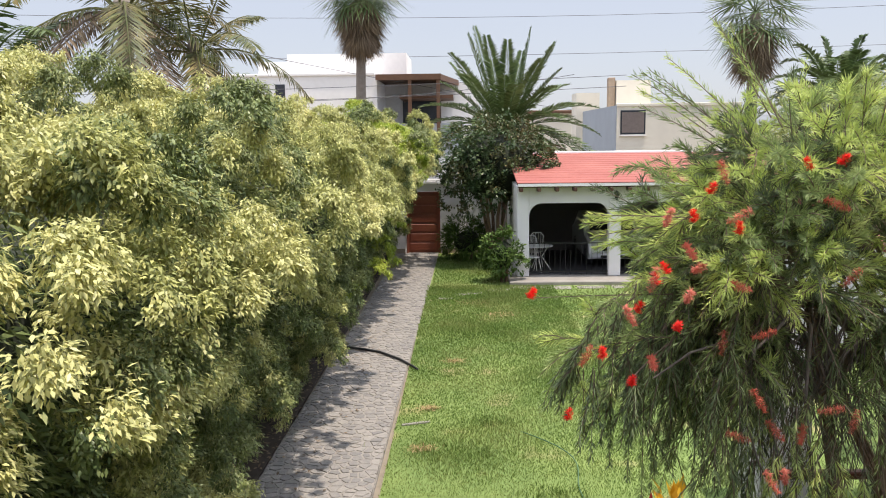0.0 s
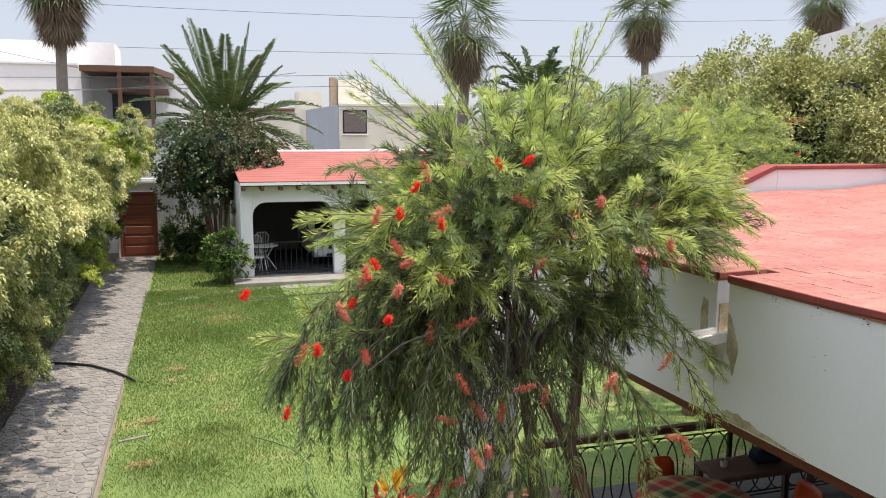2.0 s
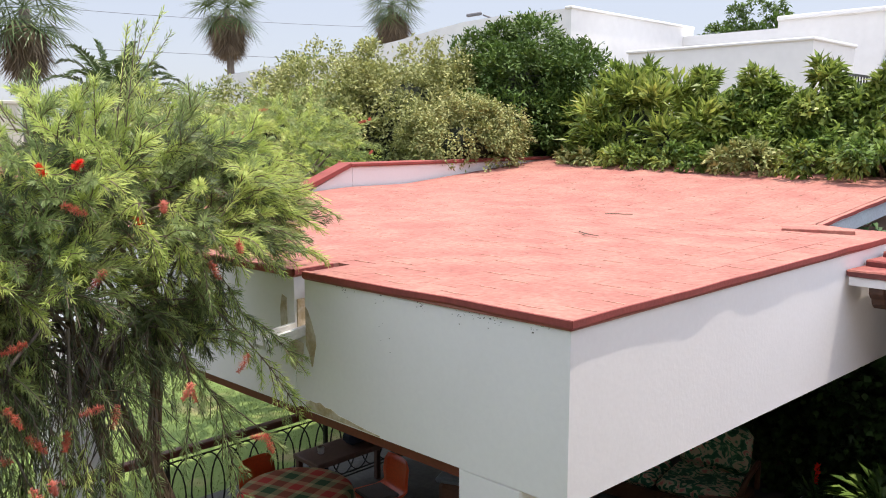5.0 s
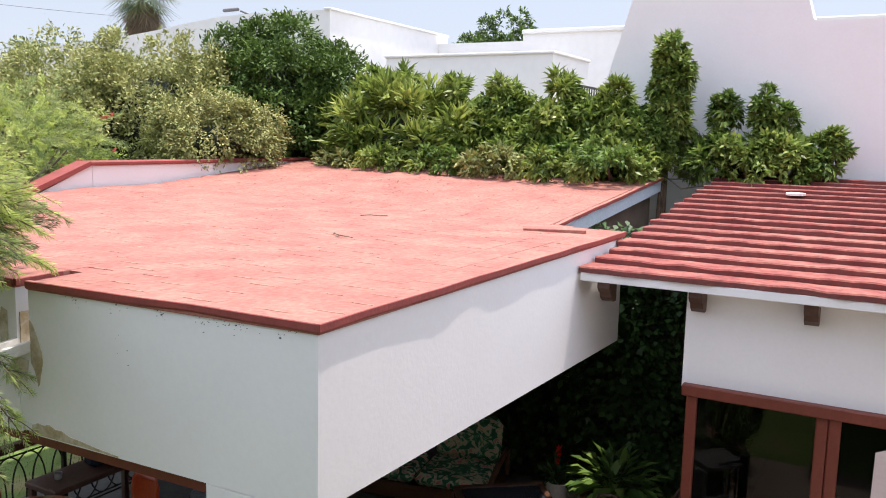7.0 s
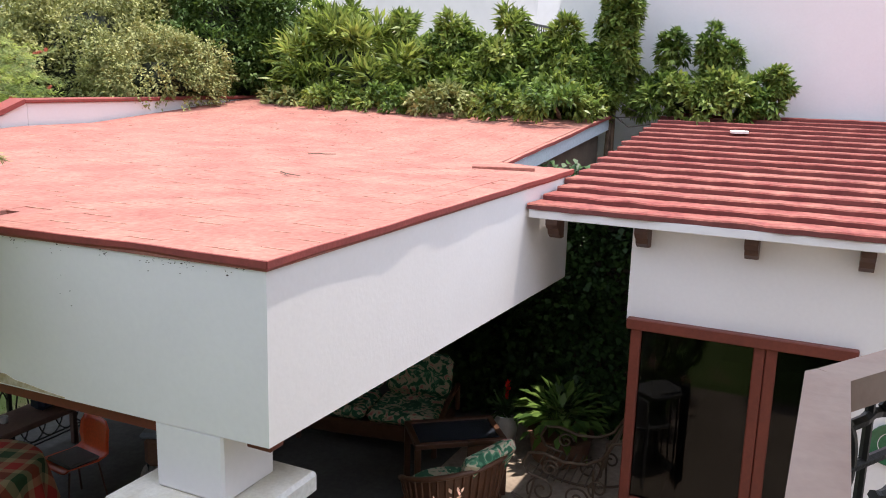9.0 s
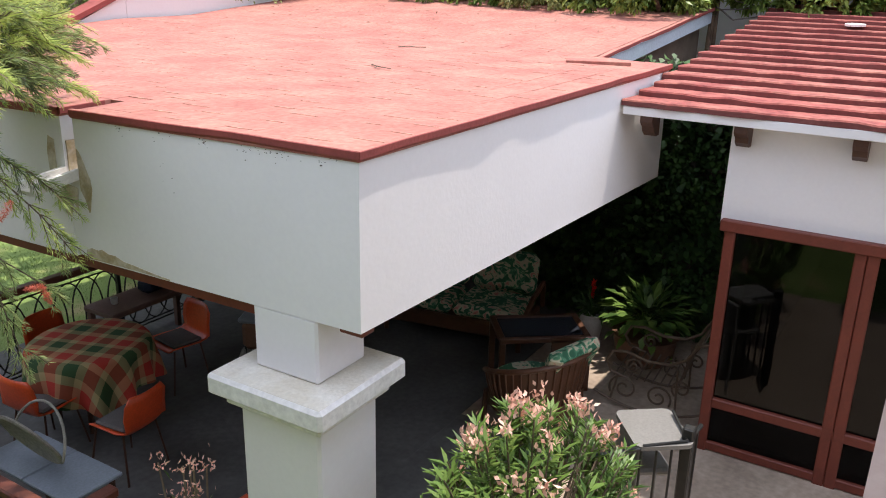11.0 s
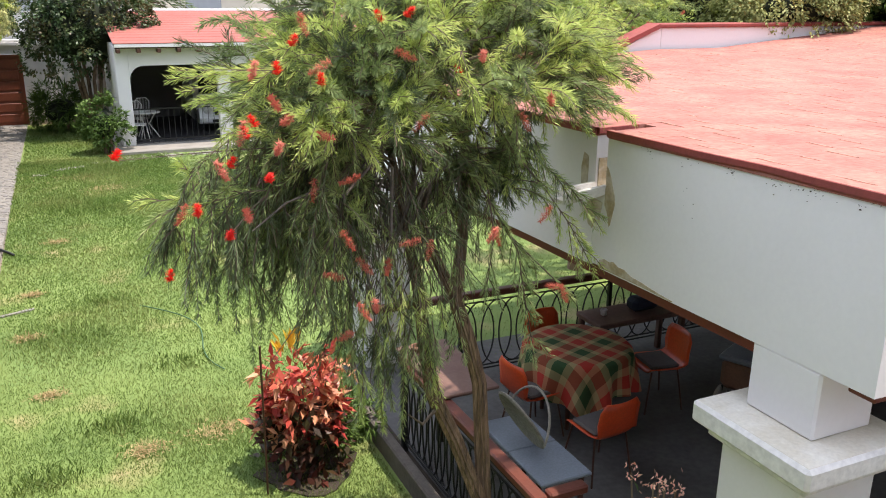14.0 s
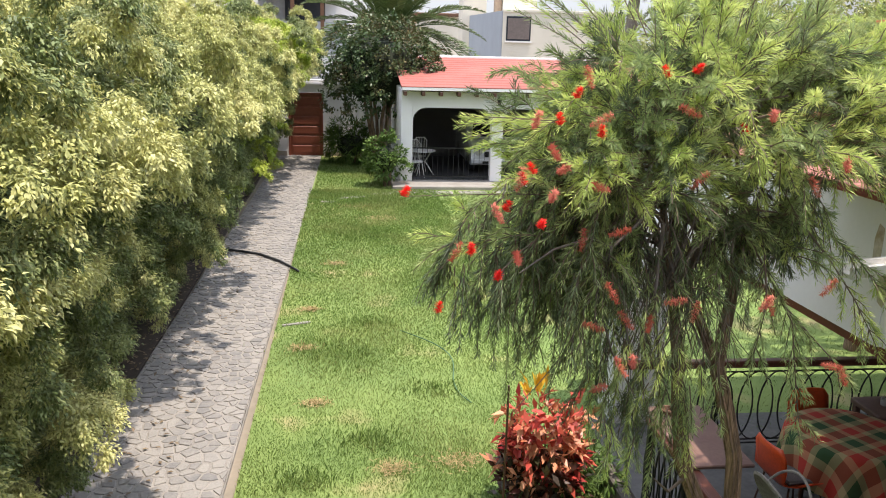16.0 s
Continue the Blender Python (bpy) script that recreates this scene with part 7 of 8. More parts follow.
def build_railings():
    r = thing("patio_railing", "black wrought-iron railing with ovals and a red-brown wooden top rail", "railing", at=(0, 0, 0))
    part("top_rail", Shape().box(2.54, 2.64, 4.10, 6.46, 0.90, 0.965, 0.012), RAIL_DARK, r)
    part("top_rail", Shape().box(2.66, 2.95, 4.10, 4.19, 0.90, 0.965, 0.012), RAIL_DARK, r)
    arch_panel(r, "y", 4.2, 6.4, 2.59, 0.06, 0.90, 0.12)
    part("post", Shape().box(2.565, 2.615, 4.10, 4.15, 0.0, 0.90), IRON, r)
    part("post", Shape().box(2.565, 2.615, 6.40, 6.45, 0.0, 0.90), IRON, r)
    r2 = thing("patio_railing", "long black iron railing with interlaced ovals facing the lawn", "railing", at=(0, 0, 0))
    part("top_rail", Shape().box(2.70, 9.4, 7.52, 7.62, 0.93, 1.0, 0.012), RAIL_DARK, r2)
    arch_panel(r2, "x", 3.7, 9.3, 7.57, 0.03, 0.975, 0.215)
    for x in (3.7, 5.6, 7.5, 9.3):
        part("post", Shape().box(x - 0.02, x + 0.02, 7.55, 7.59, 0.0, 0.93), IRON, r2)
    led = thing("wooden_ledge", "broad dull brown board on the railing corner", "ledge", at=(2.8, 6.15, 0.0))
    part("board", Shape().box(-0.24, 0.26, -0.62, 0.42, 0.97, 1.0, 0.008), LEDGE, led)
    part("support", Shape().box(0.14, 0.2, -0.5, -0.44, 0.0, 0.97), IRON, led)
    part("support", Shape().box(0.14, 0.2, 0.3, 0.36, 0.0, 0.97), IRON, led)
    ash = thing("ashtray", "small pinkish clay ashtray on the brown board", "ashtray", at=(2.72, 6.42, 1.0))
    part("bowl", Shape().lathe([(0.045, 0.0), (0.065, 0.01), (0.07, 0.045), (0.055, 0.045), (0.045, 0.015)], 16), CLAY, ash)
    g = thing("low_gate", "low black iron bar gate beside the pillar", "gate", at=(0, 0, 0))
    for z in (0.12, 0.86):
        part("rail", Shape().box(2.72, 3.14, 3.86, 3.885, z, z + 0.025), IRON, g)
    for k in range(5):
        part("bar", Shape().tube([(2.73 + k * 0.1, 3.872, 0.0), (2.73 + k * 0.1, 3.872, 0.88)], 0.008, 5), IRON, g)
    n = thing("iron_fence", "short black iron bar fence beside the house", "fence", at=(0, 0, 0))
    part("rail", Shape().tube([(4.92, 1.80, 0.95), (5.46, 1.32, 0.95)], 0.018, 6), IRON, n)
    part("rail", Shape().tube([(5.46, 1.32, 0.95), (5.72, 1.30, 0.95)], 0.018, 6), IRON, n)
    part("rail", Shape().tube([(4.92, 1.80, 0.12), (5.46, 1.32, 0.12)], 0.012, 6), IRON, n)
    for k in range(7):
        t = k / 6
        part("bar", Shape().tube([(4.92 + 0.54 * t, 1.80 - 0.48 * t, 0.0), (4.92 + 0.54 * t, 1.80 - 0.48 * t, 0.95)], 0.009, 6), IRON, n)
    for k in range(3):
        part("bar", Shape().tube([(5.52 + 0.08 * k, 1.31, 0.0), (5.52 + 0.08 * k, 1.31, 0.95)], 0.009, 6), IRON, n)
    part("post", Shape().box(5.42, 5.50, 1.28, 1.36, 0, 1.06, 0.01), IRON, n)


build_railings()


# ---- patio furniture ----
def build_table():
    t = thing("round_table", "round dining table under a plaid cloth", "table", "", (4.40, 6.42, 0.012))
    part("tabletop", Shape().lathe([(0.48, 0.715), (0.50, 0.73), (0.50, 0.745), (0.48, 0.752)], 32), DARK_WOOD, t)
    for a in (0.8, 2.37, 3.94, 5.51):
        part("leg", Shape().tube([(0.32 * math.cos(a), 0.32 * math.sin(a), 0.0), (0.32 * math.cos(a), 0.32 * math.sin(a), 0.715)], [0.022, 0.028], 8), DARK_WOOD, t)
    # cloth: flat disc, then a waved fall
    n = 96
    prof = [(0.0, 0.0), (0.2, 0.0), (0.4, 0.0), (0.54, -0.002), (0.575, -0.03), (0.585, -0.12), (0.60, -0.24), (0.615, -0.36)]
    v, uv, f = [], [], []
    for j, (r, dz) in enumerate(prof):
        for i in range(n):
            a = 2 * math.pi * i / n
            fall = max(0.0, -dz - 0.03)
            corner = 1 + (0.30 * abs(math.sin(2 * a)) ** 2) * (fall / 0.33)
            rr = r + fall * 0.17 * math.sin(a * 12 + 0.6 * math.sin(3 * a)) + fall * 0.08 * math.sin(a * 5)
            v.append((rr * math.cos(a), rr * math.sin(a), 0.762 + dz * corner))
            s = (r if j < 4 else 0.54 + (-dz))
            uv.append((s * math.cos(a) + 0.03, s * math.sin(a) + 0.05))
    for j in range(len(prof) - 1):
        for i in range(n):
            f.append((j * n + i, j * n + (i + 1) % n, (j + 1) * n + (i + 1) % n, (j + 1) * n + i))
    me = bpy.data.meshes.new("tablecloth")
    me.from_pydata(v, [], f)
    lay = me.uv_layers.new(name="UVMap")
    for lp in me.loops:
        lay.data[lp.index].uv = uv[lp.vertex_index]
    me.polygons.foreach_set("use_smooth", [True] * len(me.polygons))
    me.materials.append(PLAID)
    cloth = tagged(part("tablecloth", me, None), "red, green and cream plaid tablecloth hanging in folds", "tablecloth")
    cloth.matrix_world = pose(4.40, 6.42, 0.012, 0, 0, 20) @ Matrix.Diagonal((0.93, 0.93, 1, 1))


build_table()


def chair_shell():
    """A moulded seat and back in one bent sheet with thickness."""
    prof = [(-0.21, 0.425), (-0.19, 0.445), (-0.05, 0.44), (0.10, 0.43), (0.18, 0.445), (0.215, 0.50), (0.235, 0.60), (0.255, 0.72), (0.265, 0.79)]
    wid = [0.20, 0.215, 0.22, 0.22, 0.215, 0.215, 0.22, 0.215, 0.165]
    n = 8
    v, f = [], []
    for side in (0, 1):
        for (y, z), w in zip(prof, wid):
            for i in range(n + 1):
                u = 2 * i / n - 1
                lift = 0.035 * u ** 4
                v.append((u * w, y - (0.03 * u * u if z > 0.5 else 0) + (0.012 if side and z > 0.5 else 0), z + (lift if z < 0.5 else 0) - (0.012 if side and z <= 0.5 else 0)))
    m = len(prof) * (n + 1)
    for s in (0, 1):
        for j in range(len(prof) - 1):
            for i in range(n):
                q = (s * m + j * (n + 1) + i, s * m + j * (n + 1) + i + 1, s * m + (j + 1) * (n + 1) + i + 1, s * m + (j + 1) * (n + 1) + i)
                f.append(q)
    rim = [i for i in range(n + 1)] + [j * (n + 1) + n for j in range(1, len(prof))] + [(len(prof) - 1) * (n + 1) + i for i in range(n - 1, -1, -1)] + [j * (n + 1) for j in range(len(prof) - 2, 0, -1)]
    for a, b in zip(rim, rim[1:] + rim[:1]):
        f.append((a, b, m + b, m + a))
    return Shape().add(v, f)


def build_chairs():
    first = None
    for at, turn in (((3.82, 6.28, 0.012), 96), ((4.02, 5.46, 0.012), 186), ((5.30, 6.30, 0.012), 262), ((4.52, 7.04, 0.012), 4), ((3.42, 3.86, 0.012), 160)):
        if first is None:
            first = thing("plastic_chair", "orange moulded plastic chair with thin metal legs", "chair", "orange chairs", at, turn)
            part("shell", chair_shell(), ORANGE, first, smooth=True)
            part("cushion", Shape().box(-0.18, 0.18, -0.17, 0.15, 0.452, 0.49, 0.016), GREY_PAD, first, "flat grey-brown seat cushion")
            for x, y in ((-0.17, -0.16), (0.17, -0.16), (-0.17, 0.13), (0.17, 0.13)):
                part("leg", Shape().tube([(x, y, 0.43), (x * 1.3, y * 1.45, 0.0)], 0.0095, 7), DARK_WOOD, first)
        else:
            copy_thing(first, pose(*at, 0, 0, turn))


build_chairs()


def build_grey_table():
    t = thing("folding_table", "low folding table with blue-grey two-leaf top", "table", at=(3.06, 5.02, 0.012))
    part("leaf", Shape().box(-0.21, 0.21, -0.02, 0.46, 0.70, 0.73, 0.008), GREY_BOARD, t)
    part("leaf", Shape().box(-0.21, 0.21, -0.51, -0.025, 0.70, 0.73, 0.008), GREY_BOARD, t)
    for x, y in ((-0.18, -0.42), (0.18, -0.42), (-0.18, 0.38), (0.18, 0.38)):
        part("leg", Shape().box(x - 0.015, x + 0.015, y - 0.015, y + 0.015, 0, 0.70), DARK_WOOD, t)
    b = thing("wicker_tray", "shallow grey wicker tray with a hoop handle leaning on the table", "basket", at=(2.90, 5.0, 0.745))
    part("tray", Shape().lathe([(0.0, 0.03), (0.12, 0.022), (0.2, 0.012), (0.215, 0.0), (0.20, -0.008), (0.12, 0.010), (0.0, 0.018)], 24, pose(0.05, 0.0, 0.24, 0, 62, 0) @ Matrix.Diagonal((1.15, 1.35, 1.3, 1))), WICKER, b)
    part("hoop", Shape().tube([(0.08 + 0.12 * math.sin(a), -0.29 * math.cos(a), 0.16 + 0.30 * math.sin(a)) for a in np.linspace(0, math.pi, 14)], 0.010, 7), WICKER, b)


build_grey_table()


def build_sideboard():
    s = thing("wooden_bench", "brown wooden bench with small things on it", "bench", at=(5.52, 7.20, 0.012))
    part("seat", Shape().box(-0.45, 0.75, -0.22, 0.25, 0.56, 0.62, 0.012), LEDGE, s)
    for x, y in ((-0.4, -0.17), (0.7, -0.17), (-0.4, 0.2), (0.7, 0.2)):
        part("leg", Shape().box(x - 0.03, x + 0.03, y - 0.03, y + 0.03, 0, 0.56, 0.006), LEDGE, s)
    c = thing("cup", "small white cup on the bench", "cup", at=(5.28, 7.22, 0.634))
    part("bowl", Shape().lathe([(0.02, 0.0), (0.035, 0.01), (0.04, 0.07), (0.034, 0.07), (0.028, 0.015)], 14), CERAMIC, c)
    v = thing("toolbox", "dark blue bag on the bench", "bag", at=(5.80, 7.22, 0.634))
    part("body", Shape().box(-0.18, 0.18, -0.1, 0.1, 0, 0.16, 0.05), mat("navy_cloth", (0.02, 0.03, 0.06), 0.8, None, 8, 0.5), v)
    k = thing("pram", "small dark cart with pale wheels", "cart", at=(6.0, 5.75, 0.012), turn=25)
    part("body", Shape().box(-0.28, 0.28, -0.2, 0.2, 0.32, 0.62, 0.05), CLAY, k)
    part("lid", Shape().box(-0.30, 0.30, -0.22, 0.22, 0.62, 0.68, 0.02), GREY_BOARD, k)
    for x in (-0.2, 0.2):
        for y in (-0.2, 0.2):
            part("wheel", Shape().lathe([(0.10, -0.02), (0.15, -0.02), (0.155, 0.0), (0.15, 0.02), (0.10, 0.02)], 18, pose(x, y, 0.155, 90, 0, 0)), WICKER, k)
            part("axle", Shape().tube([(x, y, 0.155), (x, y * 0.9, 0.34)], 0.012, 6), IRON, k)


build_sideboard()


def build_rattan():
    c = thing("rattan_armchair", "round-backed brown rattan armchair with floral cushions", "armchair", at=(6.58, 2.98, 0.012), turn=-16)
    c.scale = (1.28, 1.28, 1.0)
    # curved wrap-round back of bent canes
    n = 26
    top, low = [], []
    for i in range(n + 1):
        a = math.radians(-115 + 230 * i / n)
        k = math.cos(a / 1.3)
        top.append((0.40 * math.sin(a), -0.36 * math.cos(a) + 0.02, 0.60 + 0.20 * max(0, k)))
        low.append((0.33 * math.sin(a), -0.30 * math.cos(a) + 0.02, 0.30))
    part("back_frame", Shape().tube(top, 0.024, 8), RATTAN, c, smooth=True)
    part("seat_frame", Shape().tube(low, 0.02, 8), RATTAN, c)
    sh = Shape()
    for k in (0, 1):
        sh.add([tuple(c0 * (1 - 0.02 * k) for c0 in p[:2]) + (p[2],) for q in zip(low, top) for p in q], [(2 * i, 2 * i + 2, 2 * i + 3, 2 * i + 1) for i in range(n)])
    part("woven_back", sh, RATTAN, c)
    for i in range(0, n + 1):
        part("cane", Shape().tube([low[i], tuple((a + b) / 2 * 1.03 for a, b in zip(low[i], top[i])), top[i]], 0.009, 5), RATTAN, c)
    part("apron", Shape().lathe([(0.30, 0.20), (0.345, 0.22), (0.345, 0.32), (0.30, 0.34)], 24, pose(0, 0.02, 0)), RATTAN, c)
    for x, y in ((-0.28, -0.2), (0.28, -0.2), (-0.28, 0.26), (0.28, 0.26)):
        part("leg", Shape().tube([(x * 0.95, y * 0.95, 0.32), (x, y, 0.0)], 0.022, 8), RATTAN, c)
    part("seat_cushion", Shape().lathe([(0.0, 0.33), (0.26, 0.33), (0.31, 0.36), (0.31, 0.40), (0.27, 0.43), (0.0, 0.44)], 24, pose(0, 0.04, 0)), FLORAL, c, "cream and green floral seat pad", True)
    part("back_cushion", Shape().box(-0.26, 0.26, -0.06, 0.06, -0.22, 0.22, 0.055, pose(0.04, -0.23, 0.70, 20, 0, 0)), FLORAL, c, "floral back pillow")
    t = thing("side_table", "square brown wooden side table with glass top", "table", at=(7.34, 3.33, 0.012), turn=38.5)
    for a, b in ((-0.42, -0.36), (0.34, 0.40)):
        part("rail", Shape().box(-0.30 if a < 0 else 0.24, -0.24 if a < 0 else 0.30, -0.46, 0.46, 0.55, 0.60, 0.006), RATTAN, t)
        part("rail", Shape().box(-0.24, 0.24, -0.46 if a < 0 else 0.40, -0.40 if a < 0 else 0.46, 0.55, 0.60, 0.006), RATTAN, t)
    for x in (-0.27, 0.27):
        for y in (-0.43, 0.43):
            part("leg", Shape().box(x - 0.03, x + 0.03, y - 0.03, y + 0.03, 0, 0.55, 0.006), RATTAN, t)
    part("glass_top", Shape().box(-0.24, 0.24, -0.40, 0.40, 0.575, 0.585), FAR_DARK, t, "dark glass top")
    part("shelf_rail", Shape().box(-0.27, 0.27, -0.45, -0.41, 0.36, 0.40), RATTAN, t)
    s = thing("rattan_sofa", "dark rattan sofa with large floral cushions in deep shade", "sofa", at=(7.98, 4.62, 0.0), turn=-80)
    part("base", Shape().box(-0.85, 0.85, -0.38, 0.38, 0.14, 0.32, 0.03), RATTAN, s)
    for x in (-0.8, 0.8):
        for y in (-0.33, 0.33):
            part("leg", Shape().tube([(x, y, 0), (x, y, 0.2)], 0.03, 8), RATTAN, s)
    for sx in (-1, 1):
        part("arm", Shape().tube([(sx * 0.86, -0.36, 0.2), (sx * 0.88, -0.38, 0.48), (sx * 0.88, -0.1, 0.58), (sx * 0.88, 0.32, 0.62), (sx * 0.86, 0.40, 0.3)], 0.03, 8), RATTAN, s)
        part("seat_cushion", Shape().box(-0.40, 0.40, -0.36, 0.30, 0.32, 0.46, 0.05, pose(sx * 0.41, 0, 0)), FLORAL, s, "green floral seat cushion")
        part("back_cushion", Shape().box(-0.39, 0.39, -0.08, 0.08, 0.0, 0.50, 0.07, pose(sx * 0.41, 0.30, 0.44, -14, 0, 0)), FLORAL, s, "green floral back cushion")


build_rattan()


def build_rocker():
    b = thing("iron_rocker", "brown wrought-iron rocking bench with scrolled arms", "bench", at=(7.60, 2.16, 0.012), turn=-86)
    b.scale = (0.86, 0.95, 0.86)

    def curl(cx, cz, r, turns, a0, y, sign=1):
        return [(cx + r * (0.18 + 0.82 * u) * math.cos(a0 + sign * turns * 6.283 * u), y, cz + r * (0.18 + 0.82 * u) * math.sin(a0 + sign * turns * 6.283 * u)) for u in np.linspace(0, 1, 34)]
    for y in (-0.34, 0.34):
        part("side_frame", Shape().tube([(-0.30, y, 0.40), (-0.44, y, 0.44), (-0.50, y, 0.56), (-0.44, y, 0.68), (-0.28, y, 0.70), (-0.05, y, 0.64), (0.20, y, 0.66), (0.36, y, 0.76), (0.46, y, 0.94), (0.56, y, 0.98), (0.62, y, 0.92)], 0.017, 8), BRONZE, b, "bent arm rail")
        part("runner", Shape().tube([(-0.62 + 0.11 * k, y, 0.02 + 0.0046 * (k - 5.5) ** 2) for k in range(12)], 0.016, 7), BRONZE, b)
        for cx, cz, r, a0, sg in ((-0.28, 0.26, 0.17, 0.5, 1), (0.10, 0.24, 0.15, 2.6, -1), (0.34, 0.40, 0.11, 1.0, 1), (-0.20, 0.54, 0.10, 3.3, -1)):
            part("scroll", Shape().tube(curl(cx, cz, r, 1.5, a0, y, sg), 0.0125, 6), BRONZE, b)
        part("strut", Shape().tube([(-0.42, y, 0.10), (-0.36, y, 0.40)], 0.013, 6), BRONZE, b)
        part("strut", Shape().tube([(0.30, y, 0.06), (0.28, y, 0.62)], 0.013, 6), BRONZE, b)
    for k in range(9):
        part("slat", Shape().tube([(-0.40 + k * 0.085, -0.34, 0.40), (-0.40 + k * 0.085, 0.34, 0.40)], 0.010, 6), BRONZE, b)
    for k in range(7):
        part("back_bar", Shape().tube([(0.30, -0.28 + 0.093 * k, 0.40), (0.36, -0.28 + 0.093 * k, 0.70), (0.50, -0.28 + 0.093 * k, 0.96)], 0.008, 6), BRONZE, b)
    part("top_bar", Shape().tube([(0.50, -0.34, 0.965), (0.50, 0.34, 0.965)], 0.014, 7), BRONZE, b)


build_rocker()


def build_white_stool():
    s = thing("high_chair", "white plastic high chair with flat tray, greyed for shade", "chair", at=(5.47, 1.57, 0.012), turn=38)
    part("tray", Shape().prism([(cx * 0.19 + 0.06 * math.cos(w), cy * 0.15 + 0.06 * math.sin(w)) for cx, cy, w0 in ((1, 1, 0.0), (-1, 1, 0.5), (-1, -1, 1.0), (1, -1, 1.5)) for w in np.linspace(w0 * math.pi, (w0 + 0.5) * math.pi, 6)], 0.93, 0.96), SHADED_PLASTIC, s)
    part("arm_bar", Shape().tube([(-0.24, 0.16, 0.965), (-0.22, -0.16, 0.975), (0.16, -0.20, 0.99)], 0.011, 6), IRON, s, "black bent bar")
    part("seat", Shape().box(-0.17, 0.17, -0.16, 0.16, 0.58, 0.64, 0.02, pose(0.12, 0.0, 0)), SHADED_PLASTIC, s)
    part("back", Shape().box(0.26, 0.30, -0.16, 0.16, 0.60, 0.92, 0.015), SHADED_PLASTIC, s)
    for x in (-0.15, 0.25):
        for y in (-0.15, 0.15):
            part("leg", Shape().tube([(x, y, 0.94 if x < 0 else 0.62), (x * 1.3, y * 1.3, 0.0)], 0.014, 7), SHADED_PLASTIC, s)


build_white_stool()


def build_pots():
    p = thing("plant_pot", "pale ceramic pot with a red-flowered plant", "potted plant", at=(8.50, 3.23, 0.012))
    p.scale = (0.72, 0.72, 0.85)
    part("pot", Shape().lathe([(0.11, 0.0), (0.15, 0.05), (0.185, 0.22), (0.19, 0.36), (0.17, 0.40), (0.19, 0.42), (0.16, 0.42), (0.15, 0.36)], 24), CERAMIC, p, smooth=True)
    c = np.tile(np.array([[0, 0, 0.45]]), (14, 1)) + RNG.normal(0, 0.05, (14, 3))
    part("foliage", clumps(c, RNG.normal(0, 1, (14, 3)) + np.array([0, 0, 0.8]), 6, 0.03, 0.1, 0.22, 0.05, "foliage", IVY_LEAF), None, p)
    part("flower", clumps(np.array([[0.0, 0.0, 0.62 + 0.03 * k] for k in range(8)]), np.tile([[0, 0, 1.0]], (8, 1)), 6, 0.012, 0.0, 0.06, 0.03, "flower", RED_FLOWER), None, p, "red flower spike")
    b = thing("leafy_plant", "broad-leaved green plant in a clay trough", "potted plant", at=(8.42, 2.56, 0.012))
    part("trough", Shape().lathe([(0.24, 0.0), (0.30, 0.03), (0.34, 0.28), (0.36, 0.32), (0.31, 0.32), (0.29, 0.26)], 24), CLAY, b)
    n = 210
    d = unit(RNG.normal(0, 1, (n, 3)) * np.array([1.15, 1.15, 0.5]) + np.array([0, 0, 0.40]))
    part("foliage", leaves("foliage", d * RNG.uniform(0.12, 0.40, (n, 1)) + np.array([0, 0, 0.46]), d + np.array([0, 0, -0.3]), np.tile([0, 0, 1.0], (n, 1)), 0.20 * RNG.uniform(0.7, 1.2, n), 0.085, OLEANDER_LEAF, 0.2), None, b)
    st = Shape()
    for k in range(0, n, 3):
        st.tube([(0, 0, 0.28), tuple(d[k] * 0.16 + np.array([0, 0, 0.40]))], 0.006, 4, caps=False)
    tagged(part("stem_mass", st, OLEANDER_LEAF, b), kind="stuff")


build_pots()


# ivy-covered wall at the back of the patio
# dark wall colour holds the deep shade at the patio's back
setting("wall_ivy", Shape().box(9.45, 9.65, 1.75, 8.5, 0, 2.70), SHADE_WALL, "wall at the back of the patio, darkened for its shade", "wall")


def build_ivy():
    v = thing("ivy", "dense dark ivy covering the back wall", "ivy", at=(9.42, 3.0, 0.0))
    n = 1500
    c = np.stack([RNG.uniform(-0.16, 0.0, n), RNG.uniform(-1.4, 1.5, n), RNG.uniform(0.05, 3.05, n)], 1)
    c[:, 0] -= 0.12 * np.abs(bumpy(c, np.array([1, 3.0, 3.0]), 1.0))
    out = np.tile(np.array([[-1.0, -0.3, 0.3]]), (n, 1))
    part("foliage", clumps(c, out, 9, 0.06, 0.5, 0.10, 0.085, "foliage", IVY_LEAF, 0.5), None, v)
    s = Shape()
    rnd = random.Random(5)
    for k in range(16):
        y = -1.3 + 0.18 * k
        s.tube([(0.0, y, 0), (-0.03, y + rnd.uniform(-0.1, 0.1), 1.0), (0.0, y + rnd.uniform(-0.2, 0.2), 2.0), (-0.03, y + rnd.uniform(-0.2, 0.2), 2.9)], 0.012, 5)
    tagged(part("stem_mass", s, TWIG, v), kind="stuff")


build_ivy()


